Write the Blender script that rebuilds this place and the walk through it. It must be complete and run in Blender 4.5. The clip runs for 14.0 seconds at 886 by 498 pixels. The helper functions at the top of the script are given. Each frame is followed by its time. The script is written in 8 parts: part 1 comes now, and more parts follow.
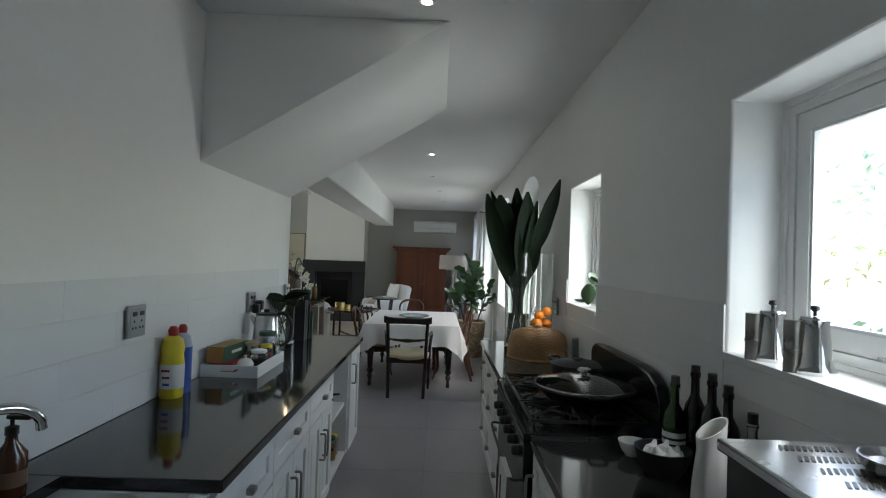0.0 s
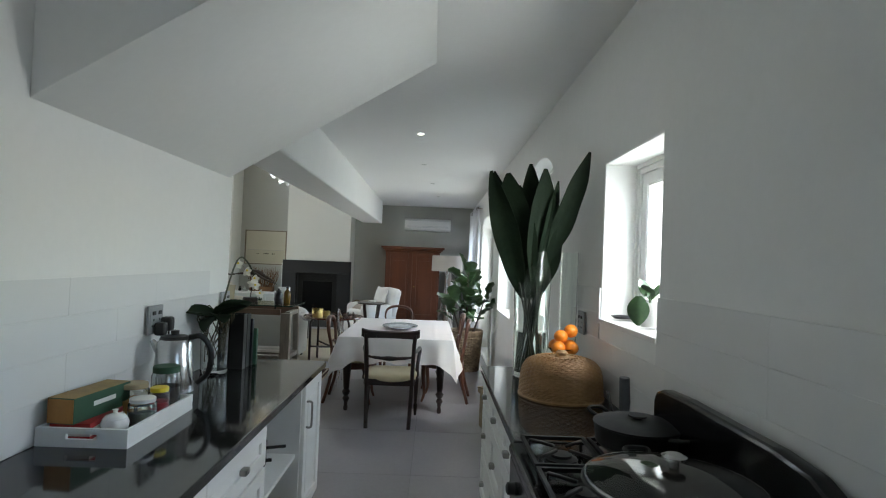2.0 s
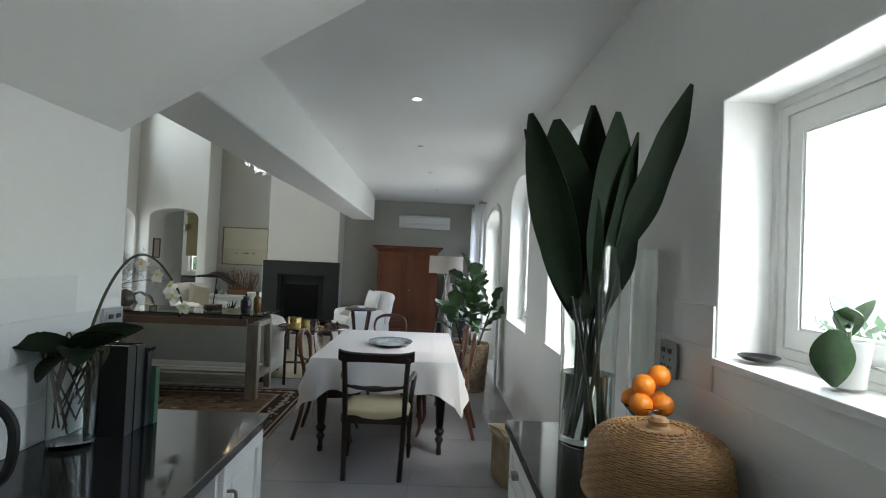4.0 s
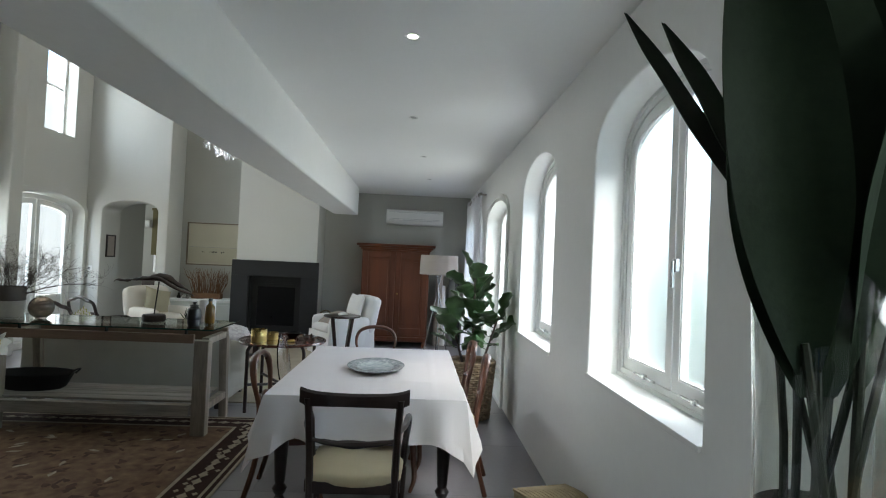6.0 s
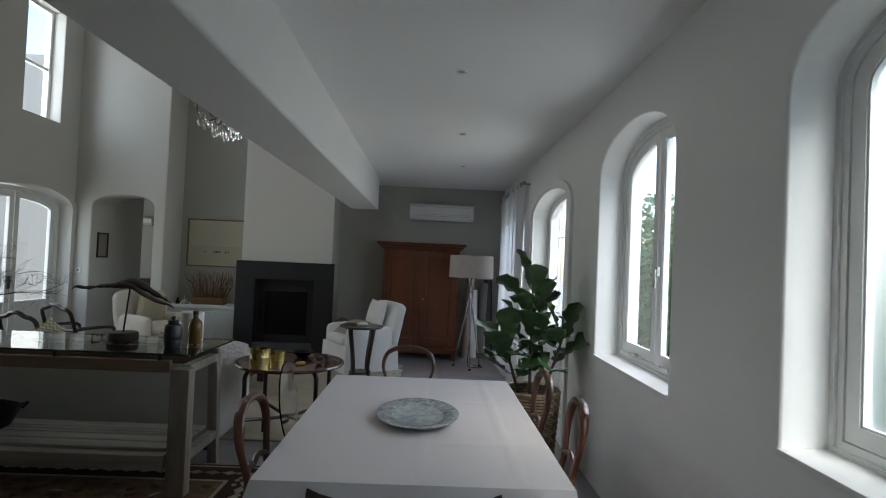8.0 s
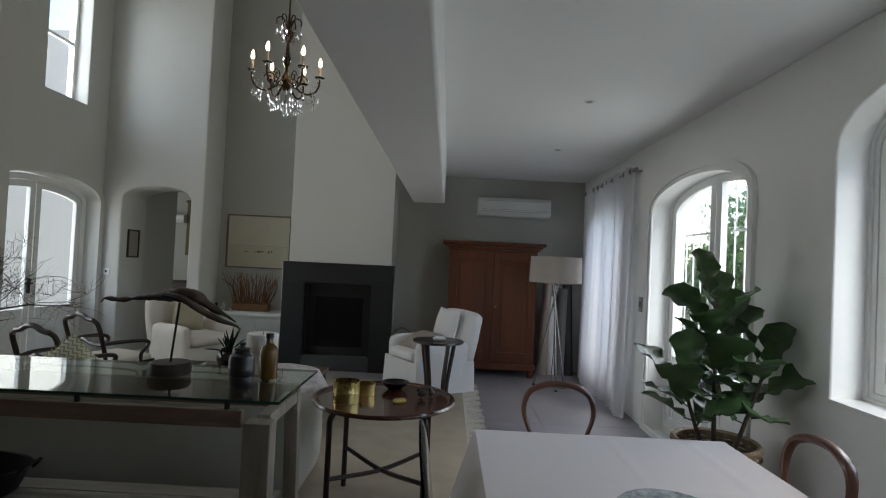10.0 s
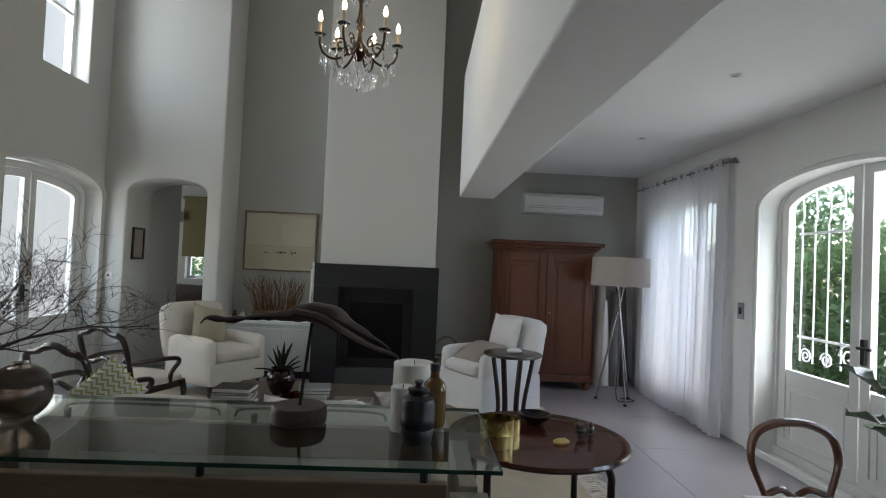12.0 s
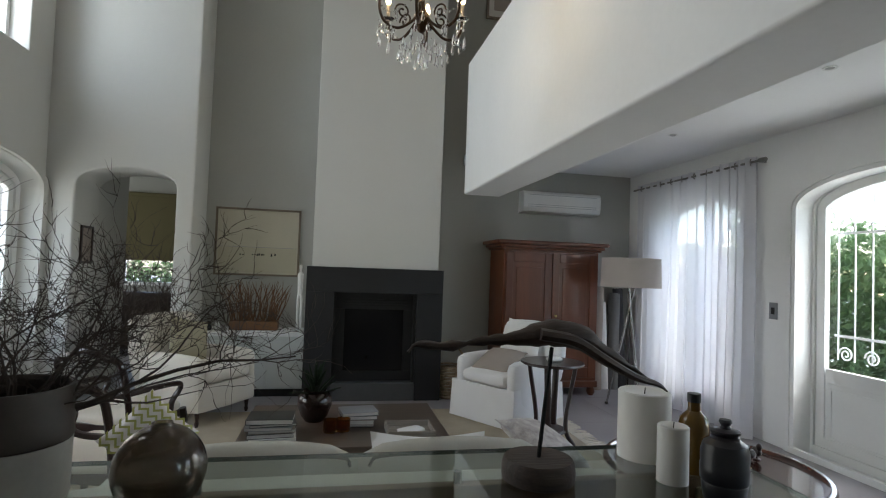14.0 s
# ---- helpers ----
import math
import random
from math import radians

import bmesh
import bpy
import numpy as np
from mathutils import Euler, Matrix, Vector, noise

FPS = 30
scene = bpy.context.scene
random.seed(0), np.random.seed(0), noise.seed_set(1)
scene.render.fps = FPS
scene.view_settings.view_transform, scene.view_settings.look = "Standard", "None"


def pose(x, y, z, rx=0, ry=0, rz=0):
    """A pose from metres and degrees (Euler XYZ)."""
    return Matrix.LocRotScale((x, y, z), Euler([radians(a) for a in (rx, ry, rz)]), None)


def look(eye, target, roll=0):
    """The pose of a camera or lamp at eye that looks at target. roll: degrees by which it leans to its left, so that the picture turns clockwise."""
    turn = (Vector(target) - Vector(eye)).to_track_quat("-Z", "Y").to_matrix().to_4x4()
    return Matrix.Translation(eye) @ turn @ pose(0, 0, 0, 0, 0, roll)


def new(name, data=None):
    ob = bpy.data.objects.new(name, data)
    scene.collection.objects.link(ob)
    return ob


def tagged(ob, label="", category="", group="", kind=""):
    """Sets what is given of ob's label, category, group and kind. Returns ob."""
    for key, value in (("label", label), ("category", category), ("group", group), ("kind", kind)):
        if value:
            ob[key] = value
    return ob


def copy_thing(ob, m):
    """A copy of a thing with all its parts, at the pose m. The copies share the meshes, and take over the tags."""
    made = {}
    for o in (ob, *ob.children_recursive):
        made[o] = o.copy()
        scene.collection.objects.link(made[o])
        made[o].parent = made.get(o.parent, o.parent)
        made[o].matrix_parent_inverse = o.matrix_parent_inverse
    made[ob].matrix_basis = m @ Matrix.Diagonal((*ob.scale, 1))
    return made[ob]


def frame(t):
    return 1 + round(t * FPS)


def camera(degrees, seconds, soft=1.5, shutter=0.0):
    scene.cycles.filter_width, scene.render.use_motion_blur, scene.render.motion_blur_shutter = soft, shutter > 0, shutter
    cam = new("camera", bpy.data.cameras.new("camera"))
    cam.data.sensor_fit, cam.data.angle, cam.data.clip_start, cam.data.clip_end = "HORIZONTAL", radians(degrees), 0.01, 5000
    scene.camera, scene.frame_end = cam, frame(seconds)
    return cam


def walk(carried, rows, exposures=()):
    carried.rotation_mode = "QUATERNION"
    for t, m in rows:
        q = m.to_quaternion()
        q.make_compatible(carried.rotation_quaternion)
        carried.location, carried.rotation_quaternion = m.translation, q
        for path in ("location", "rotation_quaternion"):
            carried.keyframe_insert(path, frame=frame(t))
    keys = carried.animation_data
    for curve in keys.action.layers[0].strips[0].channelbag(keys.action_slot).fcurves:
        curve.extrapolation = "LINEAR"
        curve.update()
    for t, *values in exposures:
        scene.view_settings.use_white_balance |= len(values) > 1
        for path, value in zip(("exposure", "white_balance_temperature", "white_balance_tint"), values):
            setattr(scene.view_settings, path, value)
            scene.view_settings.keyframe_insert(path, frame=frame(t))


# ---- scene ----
cam = camera(78.6, 14.0, soft=1.1)
METRES, EYE, TILT, LEAN, TURN = 8.32, 1.56, 0.0, 0.0, -0.4
ROWS = [
    (0.0, 0.0, 0.0, 0.0, -0.04, 1.08, -2.03),
    (0.5, 0.001, 0.0284, 0.0003, -0.15, 1.16, -2.06),
    (1.0, 0.0009, 0.0602, -0.0002, -0.25, 1.16, -2.11),
    (1.5, 0.0016, 0.0918, -0.0006, -0.32, 1.19, -2.22),
    (2.0, 0.0047, 0.1277, -0.0003, -0.59, 1.2, -2.26),
    (2.5, 0.0066, 0.1601, 0.0007, -0.76, 1.19, -2.27),
    (3.0, 0.0049, 0.1961, -0.0, -0.77, 1.26, -2.3),
    (5.5, -0.0052, 0.3714, -0.0016, -1.82, 1.38, -2.57),
    (6.0, -0.0087, 0.4058, -0.0019, -2.39, 1.41, -2.48),
    (6.5, -0.0106, 0.4365, -0.002, -3.18, 1.51, -2.42),
    (7.0, -0.0127, 0.4744, -0.0003, -3.19, 1.56, -2.49),
    (7.5, -0.0222, 0.5108, -0.0012, -2.17, 1.41, -2.48),
    (10.0, -0.1282, 0.6837, -0.0044, 1.03, 1.39, -2.7),
    (10.5, -0.1562, 0.7053, -0.0063, 0.64, 1.4, -2.63),
    (11.0, -0.1868, 0.7282, -0.0079, -0.06, 1.48, -2.7),
    (11.5, -0.2129, 0.7506, -0.0066, -0.6, 1.48, -2.64),
    (12.0, -0.2444, 0.769, -0.0078, -1.99, 1.57, -2.55),
    (12.5, -0.2727, 0.7864, -0.0096, -3.48, 1.66, -2.41),
    (13.0, -0.3029, 0.8067, -0.0105, -5.35, 1.8, -2.28),
    (13.5, -0.3323, 0.8213, -0.0118, -7.68, 1.92, -2.15),
    (14.0, -0.3635, 0.8398, -0.0117, -11.05, 2.08, -2.08),
]
walk(cam, [(t, pose(0, 0, EYE, TILT, LEAN, TURN) @ pose(METRES * x, METRES * y, METRES * z, 90 + pitch, roll, yaw)) for t, x, y, z, yaw, pitch, roll in ROWS],
     [(0.0, 2.5, 6270, 2), (1.5, 3.0, 6260, 2), (2.2, 2.98, 6250, 2), (3.0, 2.82, 6250, 2), (5.5, 2.95, 6200, 2), (6.5, 2.55, 6200, 4), (7.5, 1.92, 6200, 5), (10.0, 2.04, 6280, 6), (12.0, 2.38, 6280, 6), (14.0, 2.52, 6280, 6)])

# world, sun, exposure
world = bpy.data.worlds.new("sky")
scene.world = world
world.use_nodes = True
wn = world.node_tree
sky = wn.nodes.new("ShaderNodeTexSky")
sky.sky_type, sky.sun_disc, sky.sun_elevation, sky.sun_rotation = "NISHITA", False, radians(52), radians(60)
sky.air_density, sky.dust_density, sky.ozone_density = 1.0, 1.5, 1.0
wn.nodes["Background"].inputs[1].default_value = 0.15
wn.links.new(sky.outputs[0], wn.nodes["Background"].inputs[0])
sun = new("sun", bpy.data.lights.new("sun", "SUN"))
sun.data.energy, sun.data.angle, sun.data.color = 0.8, radians(25), (1, 0.97, 0.93)
sun.matrix_world = look((8, -6, 14), (0, 6, 0))



def daylight(name, x, y, z, w, h, face, watts, color=(1, 1, 1)):
    """The sky's light in an opening of a wall that runs along y, or a fill lamp before such a wall."""
    lamp = new(name, bpy.data.lights.new(name, "AREA"))
    lamp.data.shape, lamp.data.size, lamp.data.size_y, lamp.data.energy, lamp.data.color = "RECTANGLE", w, h, watts, color
    lamp.matrix_world = look((x, y, z), (x + face, y, z))
    return lamp


daylight("daylight_patio", -6.22, 12.14, 1.2, 1.78, 2.36, 1, 5.5, (1, 0.97, 0.91))
daylight("daylight_patio_far", -6.22, 9.94, 1.2, 1.78, 2.36, 1, 10, (1, 0.97, 0.91))
daylight("daylight_high", -6.2, 12.3, 4.18, 0.74, 1.64, 1, 6, (0.97, 0.98, 1))
daylight("daylight_high_far", -6.2, 9.97, 4.18, 0.74, 1.64, 1, 6, (0.97, 0.98, 1))
# unseen fill lamp added before the closed side wall to brighten the room behind
daylight("fill_back_room", -7.98, 15.5, 1.6, 1.2, 1.2, 1, 4, (1, 0.99, 0.96))
daylight("daylight_kitchen", 1.35, 1.25, 1.7, 0.9, 0.8, -1, 0.4, (1, 0.985, 0.96))
daylight("daylight_kitchen_far", 1.35, 3.55, 1.7, 0.72, 0.8, -1, 2.6, (1, 0.985, 0.96))
daylight("daylight_front_door", 1.36, 10.1, 1.35, 1.8, 2.1, -1, 5.5, (1, 1, 0.97))
daylight("daylight_curtain", 1.36, 12.36, 1.38, 1.3, 1.9, -1, 0.5, (1, 1, 0.99))
daylight("daylight_side", 1.36, 7.88, 1.65, 1.2, 1.5, -1, 1.6, (1, 1, 0.98))

# ---- materials ----
def mat(name, color, rough=0.6, metal=0.0, var=0.12, scale=6.0, bump=0.05, fine=60.0, color2=None, spec=0.5, coat=0.0):
    """A surface with two scales of variation and fine relief."""
    m = bpy.data.materials.new(name)
    m.use_nodes = True
    t = m.node_tree
    b = t.nodes["Principled BSDF"]
    co = t.nodes.new("ShaderNodeTexCoord")
    n1 = t.nodes.new("ShaderNodeTexNoise")
    n1.inputs["Scale"].default_value, n1.inputs["Detail"].default_value = scale, 6
    n2 = t.nodes.new("ShaderNodeTexNoise")
    n2.inputs["Scale"].default_value, n2.inputs["Detail"].default_value = fine, 3
    for n in (n1, n2):
        t.links.new(co.outputs["Object"], n.inputs["Vector"])
    ramp = t.nodes.new("ShaderNodeValToRGB")
    c2 = color2 or tuple(c * (1 - var * 2) for c in color)
    ramp.color_ramp.elements[0].position, ramp.color_ramp.elements[1].position = 0.3, 0.7
    ramp.color_ramp.elements[0].color, ramp.color_ramp.elements[1].color = (*c2, 1), (*color, 1)
    mixn = t.nodes.new("ShaderNodeMath")
    mixn.operation = "MULTIPLY_ADD"
    mixn.inputs[1].default_value = 0.3
    t.links.new(n2.outputs[0], mixn.inputs[0])
    sc = t.nodes.new("ShaderNodeMath")
    sc.operation = "MULTIPLY"
    sc.inputs[1].default_value = 0.7
    t.links.new(n1.outputs[0], sc.inputs[0])
    t.links.new(sc.outputs[0], mixn.inputs[2])
    t.links.new(mixn.outputs[0], ramp.inputs[0])
    t.links.new(ramp.outputs[0], b.inputs["Base Color"])
    rr = t.nodes.new("ShaderNodeMapRange")
    rr.inputs[3].default_value, rr.inputs[4].default_value = max(0.02, rough - 0.08), min(1, rough + 0.08)
    t.links.new(n1.outputs[0], rr.inputs[0])
    t.links.new(rr.outputs[0], b.inputs["Roughness"])
    b.inputs["Metallic"].default_value = metal
    b.inputs["Specular IOR Level"].default_value = spec
    b.inputs["Coat Weight"].default_value = coat
    if bump:
        bn = t.nodes.new("ShaderNodeBump")
        bn.inputs["Strength"].default_value, bn.inputs["Distance"].default_value = bump, 0.01
        t.links.new(mixn.outputs[0], bn.inputs["Height"])
        t.links.new(bn.outputs[0], b.inputs["Normal"])
    return m


def wood(name, dark, light, rough=0.4, axis=2, scale=9.0, coat=0.0, bump=0.1):
    """Wood with grain stretched along one axis (0 x, 1 y, 2 z)."""
    m = mat(name, light, rough, 0, 0.2, scale, bump, scale * 9, dark, coat=coat)
    t = m.node_tree
    co = next(n for n in t.nodes if n.type == "TEX_COORD")
    mp = t.nodes.new("ShaderNodeMapping")
    s = [1.0, 1.0, 1.0]
    s[axis] = 0.08
    mp.inputs["Scale"].default_value = s
    t.links.new(co.outputs["Object"], mp.inputs[0])
    for n in t.nodes:
        if n.type == "TEX_NOISE":
            t.links.new(mp.outputs[0], n.inputs["Vector"])
            n.inputs["Distortion"].default_value = 0.6
    return m


def glassy(name, color=(1, 1, 1), rough=0.0, ior=1.45):
    m = bpy.data.materials.new(name)
    m.use_nodes = True
    b = m.node_tree.nodes["Principled BSDF"]
    b.inputs["Base Color"].default_value = (*color, 1)
    b.inputs["Roughness"].default_value = rough
    b.inputs["IOR"].default_value = ior
    b.inputs["Transmission Weight"].default_value = 1
    return m


def thin_glass(name, color):
    """A thin flat pane: clear to look through, mirror-like at a slant."""
    m = bpy.data.materials.new(name)
    m.use_nodes = True
    t = m.node_tree
    tp = t.nodes.new("ShaderNodeBsdfTransparent")
    tp.inputs[0].default_value = (*color, 1)
    gl = t.nodes.new("ShaderNodeBsdfGlossy")
    gl.inputs["Roughness"].default_value = 0.01
    lw = t.nodes.new("ShaderNodeLayerWeight")
    pw = t.nodes.new("ShaderNodeMath")
    pw.operation, pw.inputs[1].default_value = "POWER", 4.5
    fr = t.nodes.new("ShaderNodeMath")
    fr.operation, fr.inputs[1].default_value, fr.inputs[2].default_value = "MULTIPLY_ADD", 0.9, 0.03
    t.links.new(lw.outputs["Facing"], pw.inputs[0])
    t.links.new(pw.outputs[0], fr.inputs[0])
    mx = t.nodes.new("ShaderNodeMixShader")
    t.links.new(fr.outputs[0], mx.inputs[0])
    t.links.new(tp.outputs[0], mx.inputs[1])
    t.links.new(gl.outputs[0], mx.inputs[2])
    t.links.new(mx.outputs[0], t.nodes["Material Output"].inputs[0])
    return m


def glow(name, color, strength):
    m = bpy.data.materials.new(name)
    m.use_nodes = True
    b = m.node_tree.nodes["Principled BSDF"]
    b.inputs["Base Color"].default_value = (*color, 1)
    b.inputs["Emission Color"].default_value = (*color, 1)
    b.inputs["Emission Strength"].default_value = strength
    return m


def sheer(name, color, mix):
    """Thin cloth that lets light through."""
    m = mat(name, color, 0.9, 0, 0.04, 8, 0.1, 300)
    t = m.node_tree
    out = t.nodes["Material Output"]
    tr = t.nodes.new("ShaderNodeBsdfTranslucent")
    tr.inputs[0].default_value = (*color, 1)
    tp = t.nodes.new("ShaderNodeBsdfTransparent")
    a = t.nodes.new("ShaderNodeMixShader")
    a.inputs[0].default_value = mix
    c = t.nodes.new("ShaderNodeMixShader")
    c.inputs[0].default_value = 0.12
    t.links.new(t.nodes["Principled BSDF"].outputs[0], a.inputs[1])
    t.links.new(tr.outputs[0], a.inputs[2])
    t.links.new(a.outputs[0], c.inputs[1])
    t.links.new(tp.outputs[0], c.inputs[2])
    t.links.new(c.outputs[0], out.inputs[0])
    return m


def piece_var(m, amount=0.12):
    """Lets alike pieces differ a little in lightness."""
    t = m.node_tree
    b = t.nodes["Principled BSDF"]
    src = b.inputs["Base Color"].links[0].from_socket
    oi = t.nodes.new("ShaderNodeObjectInfo")
    mr = t.nodes.new("ShaderNodeMapRange")
    mr.inputs[3].default_value, mr.inputs[4].default_value = 1 - amount, 1 + amount
    hs = t.nodes.new("ShaderNodeHueSaturation")
    t.links.new(oi.outputs["Random"], mr.inputs[0])
    t.links.new(mr.outputs[0], hs.inputs["Value"])
    t.links.new(src, hs.inputs["Color"])
    t.links.new(hs.outputs[0], b.inputs["Base Color"])
    return m


M_WHITE = mat("white_plaster", (0.86, 0.86, 0.84), 0.85, 0, 0.03, 1.3, 0.14, 25)
M_CEIL = mat("ceiling_paint", (0.87, 0.87, 0.86), 0.9, 0, 0.015, 1.0, 0.05, 30)
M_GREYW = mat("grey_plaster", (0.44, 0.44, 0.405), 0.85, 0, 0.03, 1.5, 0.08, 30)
M_LIVW = mat("stone_white_plaster", (0.60, 0.595, 0.56), 0.85, 0, 0.02, 1.5, 0.08, 30)
M_FLOOR = piece_var(mat("grey_screed", (0.30, 0.285, 0.30), 0.32, 0, 0.10, 1.6, 0.03, 30), 0.05)
M_GROUT = mat("grout", (0.27, 0.265, 0.27), 0.9)
M_TILE = piece_var(mat("white_wall_tile", (0.74, 0.74, 0.73), 0.3, 0, 0.01, 3, 0.02, 20), 0.02)
M_PAINT = mat("white_gloss_paint", (0.80, 0.80, 0.78), 0.35, 0, 0.03, 5, 0.03, 50)
M_GRANITE = mat("black_granite", (0.010, 0.010, 0.011), 0.045, 0, 0.2, 90, 0.0, 400, (0.03, 0.03, 0.03))
M_BLACK = mat("black_slate", (0.013, 0.013, 0.015), 0.55, 0, 0.2, 8, 0.05, 60)
M_SOOT = mat("sooty_steel", (0.008, 0.008, 0.008), 0.7, 0, 0.2, 12, 0.1, 90)
M_ENAMEL = mat("black_enamel", (0.008, 0.008, 0.009), 0.16, 0, 0.1, 10, 0.0, 60, None, 0.25)
M_IRON = mat("cast_iron", (0.010, 0.010, 0.010), 0.62, 0.0, 0.2, 20, 0.15, 150, None, 0.3)
M_STEEL = mat("brushed_steel", (0.55, 0.55, 0.55), 0.25, 1.0, 0.08, 12, 0.03, 150)
M_CHROME = mat("chrome", (0.7, 0.7, 0.7), 0.1, 1.0, 0.02, 5, 0.0, 30)
M_PEWTER = mat("pewter", (0.35, 0.34, 0.32), 0.3, 1.0, 0.1, 12, 0.05, 90)
M_BRASS = mat("aged_brass", (0.55, 0.42, 0.16), 0.28, 1.0, 0.2, 10, 0.05, 60)
M_MAHOG = wood("mahogany", (0.035, 0.010, 0.006), (0.10, 0.028, 0.016), 0.3, 2, 9, 0.3)
M_MAHOG_TOP = wood("mahogany_top", (0.035, 0.010, 0.006), (0.10, 0.026, 0.015), 0.2, 0, 7, 0.5)
M_ARMOIRE = wood("red_brown_wood", (0.07, 0.019, 0.007), (0.165, 0.045, 0.014), 0.38, 2, 5, 0.2)
M_DARKW = wood("dark_wood", (0.010, 0.005, 0.004), (0.030, 0.013, 0.010), 0.3, 2, 9, 0.3)
M_WALNUT = wood("walnut", (0.06, 0.022, 0.012), (0.15, 0.055, 0.028), 0.3, 2, 8, 0.3)
M_GREYWOOD = wood("weathered_wood", (0.13, 0.105, 0.08), (0.36, 0.31, 0.25), 0.8, 2, 10, 0, 0.4)
M_GREYWOODX = wood("weathered_board", (0.14, 0.12, 0.10), (0.37, 0.33, 0.285), 0.8, 0, 10, 0, 0.4)
M_REDBOARD = wood("reddish_board", (0.10, 0.062, 0.042), (0.22, 0.145, 0.098), 0.7, 0, 8, 0, 0.3)
M_DRIFT = wood("dark_driftwood", (0.012, 0.008, 0.006), (0.07, 0.045, 0.035), 0.6, 0, 14, 0, 0.6)
M_LINEN = mat("white_linen", (0.78, 0.73, 0.71), 0.9, 0, 0.02, 4, 0.10, 250)
M_COTTON = mat("white_cotton", (0.78, 0.77, 0.76), 0.9, 0, 0.03, 5, 0.12, 200)
M_CREAM = mat("cream_cloth", (0.66, 0.61, 0.53), 0.9, 0, 0.05, 6, 0.15, 220)
M_SEAT = mat("seat_cloth", (0.66, 0.56, 0.36), 0.85, 0, 0.06, 5, 0.1, 200)
M_SOFA = mat("grey_green_cloth", (0.46, 0.445, 0.39), 0.9, 0, 0.05, 5, 0.15, 200)
M_TAUPE = mat("taupe_cloth", (0.36, 0.31, 0.27), 0.9, 0, 0.06, 5, 0.15, 200)
M_GLASS = glassy("clear_glass", (0.97, 1.0, 0.98))
M_PANE = thin_glass("window_glass", (1, 1, 1))
M_FROST = glassy("frosted_glass", (0.93, 0.98, 0.97), 0.35)
M_TOPGLASS = thin_glass("table_glass", (0.91, 0.965, 0.94))
M_GLASSEDGE = mat("green_glass_edge", (0.012, 0.05, 0.04), 0.1, 0, 0.1)
M_SHEER = sheer("sheer_curtain", (0.86, 0.86, 0.89), 0.5)
M_SHADE = sheer("lamp_shade_cloth", (0.62, 0.56, 0.50), 0.3)
M_LEAF = mat("leaf", (0.085, 0.155, 0.055), 0.34, 0, 0.2, 9, 0.25, 70, (0.025, 0.06, 0.022))
M_DLEAF = mat("dark_leaf", (0.016, 0.028, 0.014), 0.68, 0, 0.2, 9, 0.25, 60, (0.008, 0.014, 0.008), 0.12)
M_STEM = mat("stem", (0.05, 0.06, 0.03), 0.6)
M_HEDGE = sheer("hedge_leaf", (0.12, 0.19, 0.075), 0.45)
M_WICKER = mat("wicker", (0.38, 0.29, 0.19), 0.7, 0, 0.25, 20, 0.3, 120, (0.13, 0.08, 0.04))
M_RATTAN = mat("honey_rattan", (0.48, 0.29, 0.13), 0.55, 0, 0.2, 14, 0.3, 160, (0.28, 0.15, 0.06))
M_ORANGE = mat("orange_peel", (0.85, 0.26, 0.02), 0.45, 0, 0.08, 6, 0.25, 120)
M_PLASTIC_W = mat("white_plastic", (0.75, 0.75, 0.73), 0.4, 0, 0.02)
M_PLASTIC_B = mat("black_plastic", (0.012, 0.012, 0.012), 0.4, 0, 0.1)
M_GREYPL = mat("silver_grey_plate", (0.33, 0.34, 0.35), 0.35, 0.3, 0.05)
M_YELLOW = mat("yellow_plastic", (0.75, 0.58, 0.03), 0.35, 0, 0.04)
M_CERAM = mat("white_ceramic", (0.78, 0.77, 0.74), 0.15, 0, 0.02)
# ground kept pale as a reflector that bounces daylight up to the ceiling
M_GROUND = mat("pale_bounce_ground", (0.48, 0.46, 0.42), 0.95, 0, 0.2, 0.6, 0.2)


# ---- mesh helpers ----
def thing(name, m, label, category, group="", kind=""):
    ob = new(name)
    ob.empty_display_size = 0.1
    ob.matrix_world = m
    return tagged(ob, label, category, group, kind)


def part(name, bm, material, parent=None, label="", smooth=True):
    me = bpy.data.meshes.new(name)
    bmesh.ops.recalc_face_normals(bm, faces=bm.faces)
    bm.to_mesh(me)
    bm.free()
    me.materials.append(material)
    if smooth:
        me.polygons.foreach_set("use_smooth", [True] * len(me.polygons))
        me.set_sharp_from_angle(angle=radians(38))
        nv = np.empty(len(me.polygons) * 3)
        me.polygons.foreach_get("normal", nv)
        # faces square to the axes stay flat, so that their reflections are true
        me.polygons.foreach_set("use_smooth", np.abs(nv.reshape(-1, 3)).max(1) < 0.99999)
    ob = new(name, me)
    if parent:
        ob.parent = parent
    if label:
        ob["label"] = label
    return ob


def B(*boxes, bev=0.0, seg=2):
    """Boxes (x0, x1, y0, y1, z0, z1), with bevelled edges."""
    bm = bmesh.new()
    for x0, x1, y0, y1, z0, z1 in boxes:
        one = bmesh.new()
        bmesh.ops.create_cube(one, size=1, matrix=Matrix.LocRotScale(((x0 + x1) / 2, (y0 + y1) / 2, (z0 + z1) / 2), None, (abs(x1 - x0), abs(y1 - y0), abs(z1 - z0))))
        if bev:
            bmesh.ops.bevel(one, geom=one.edges[:], offset=min(bev, 0.45 * min(abs(x1 - x0), abs(y1 - y0), abs(z1 - z0))), segments=seg, profile=0.5, affect="EDGES")
        join(bm, one)
    return bm


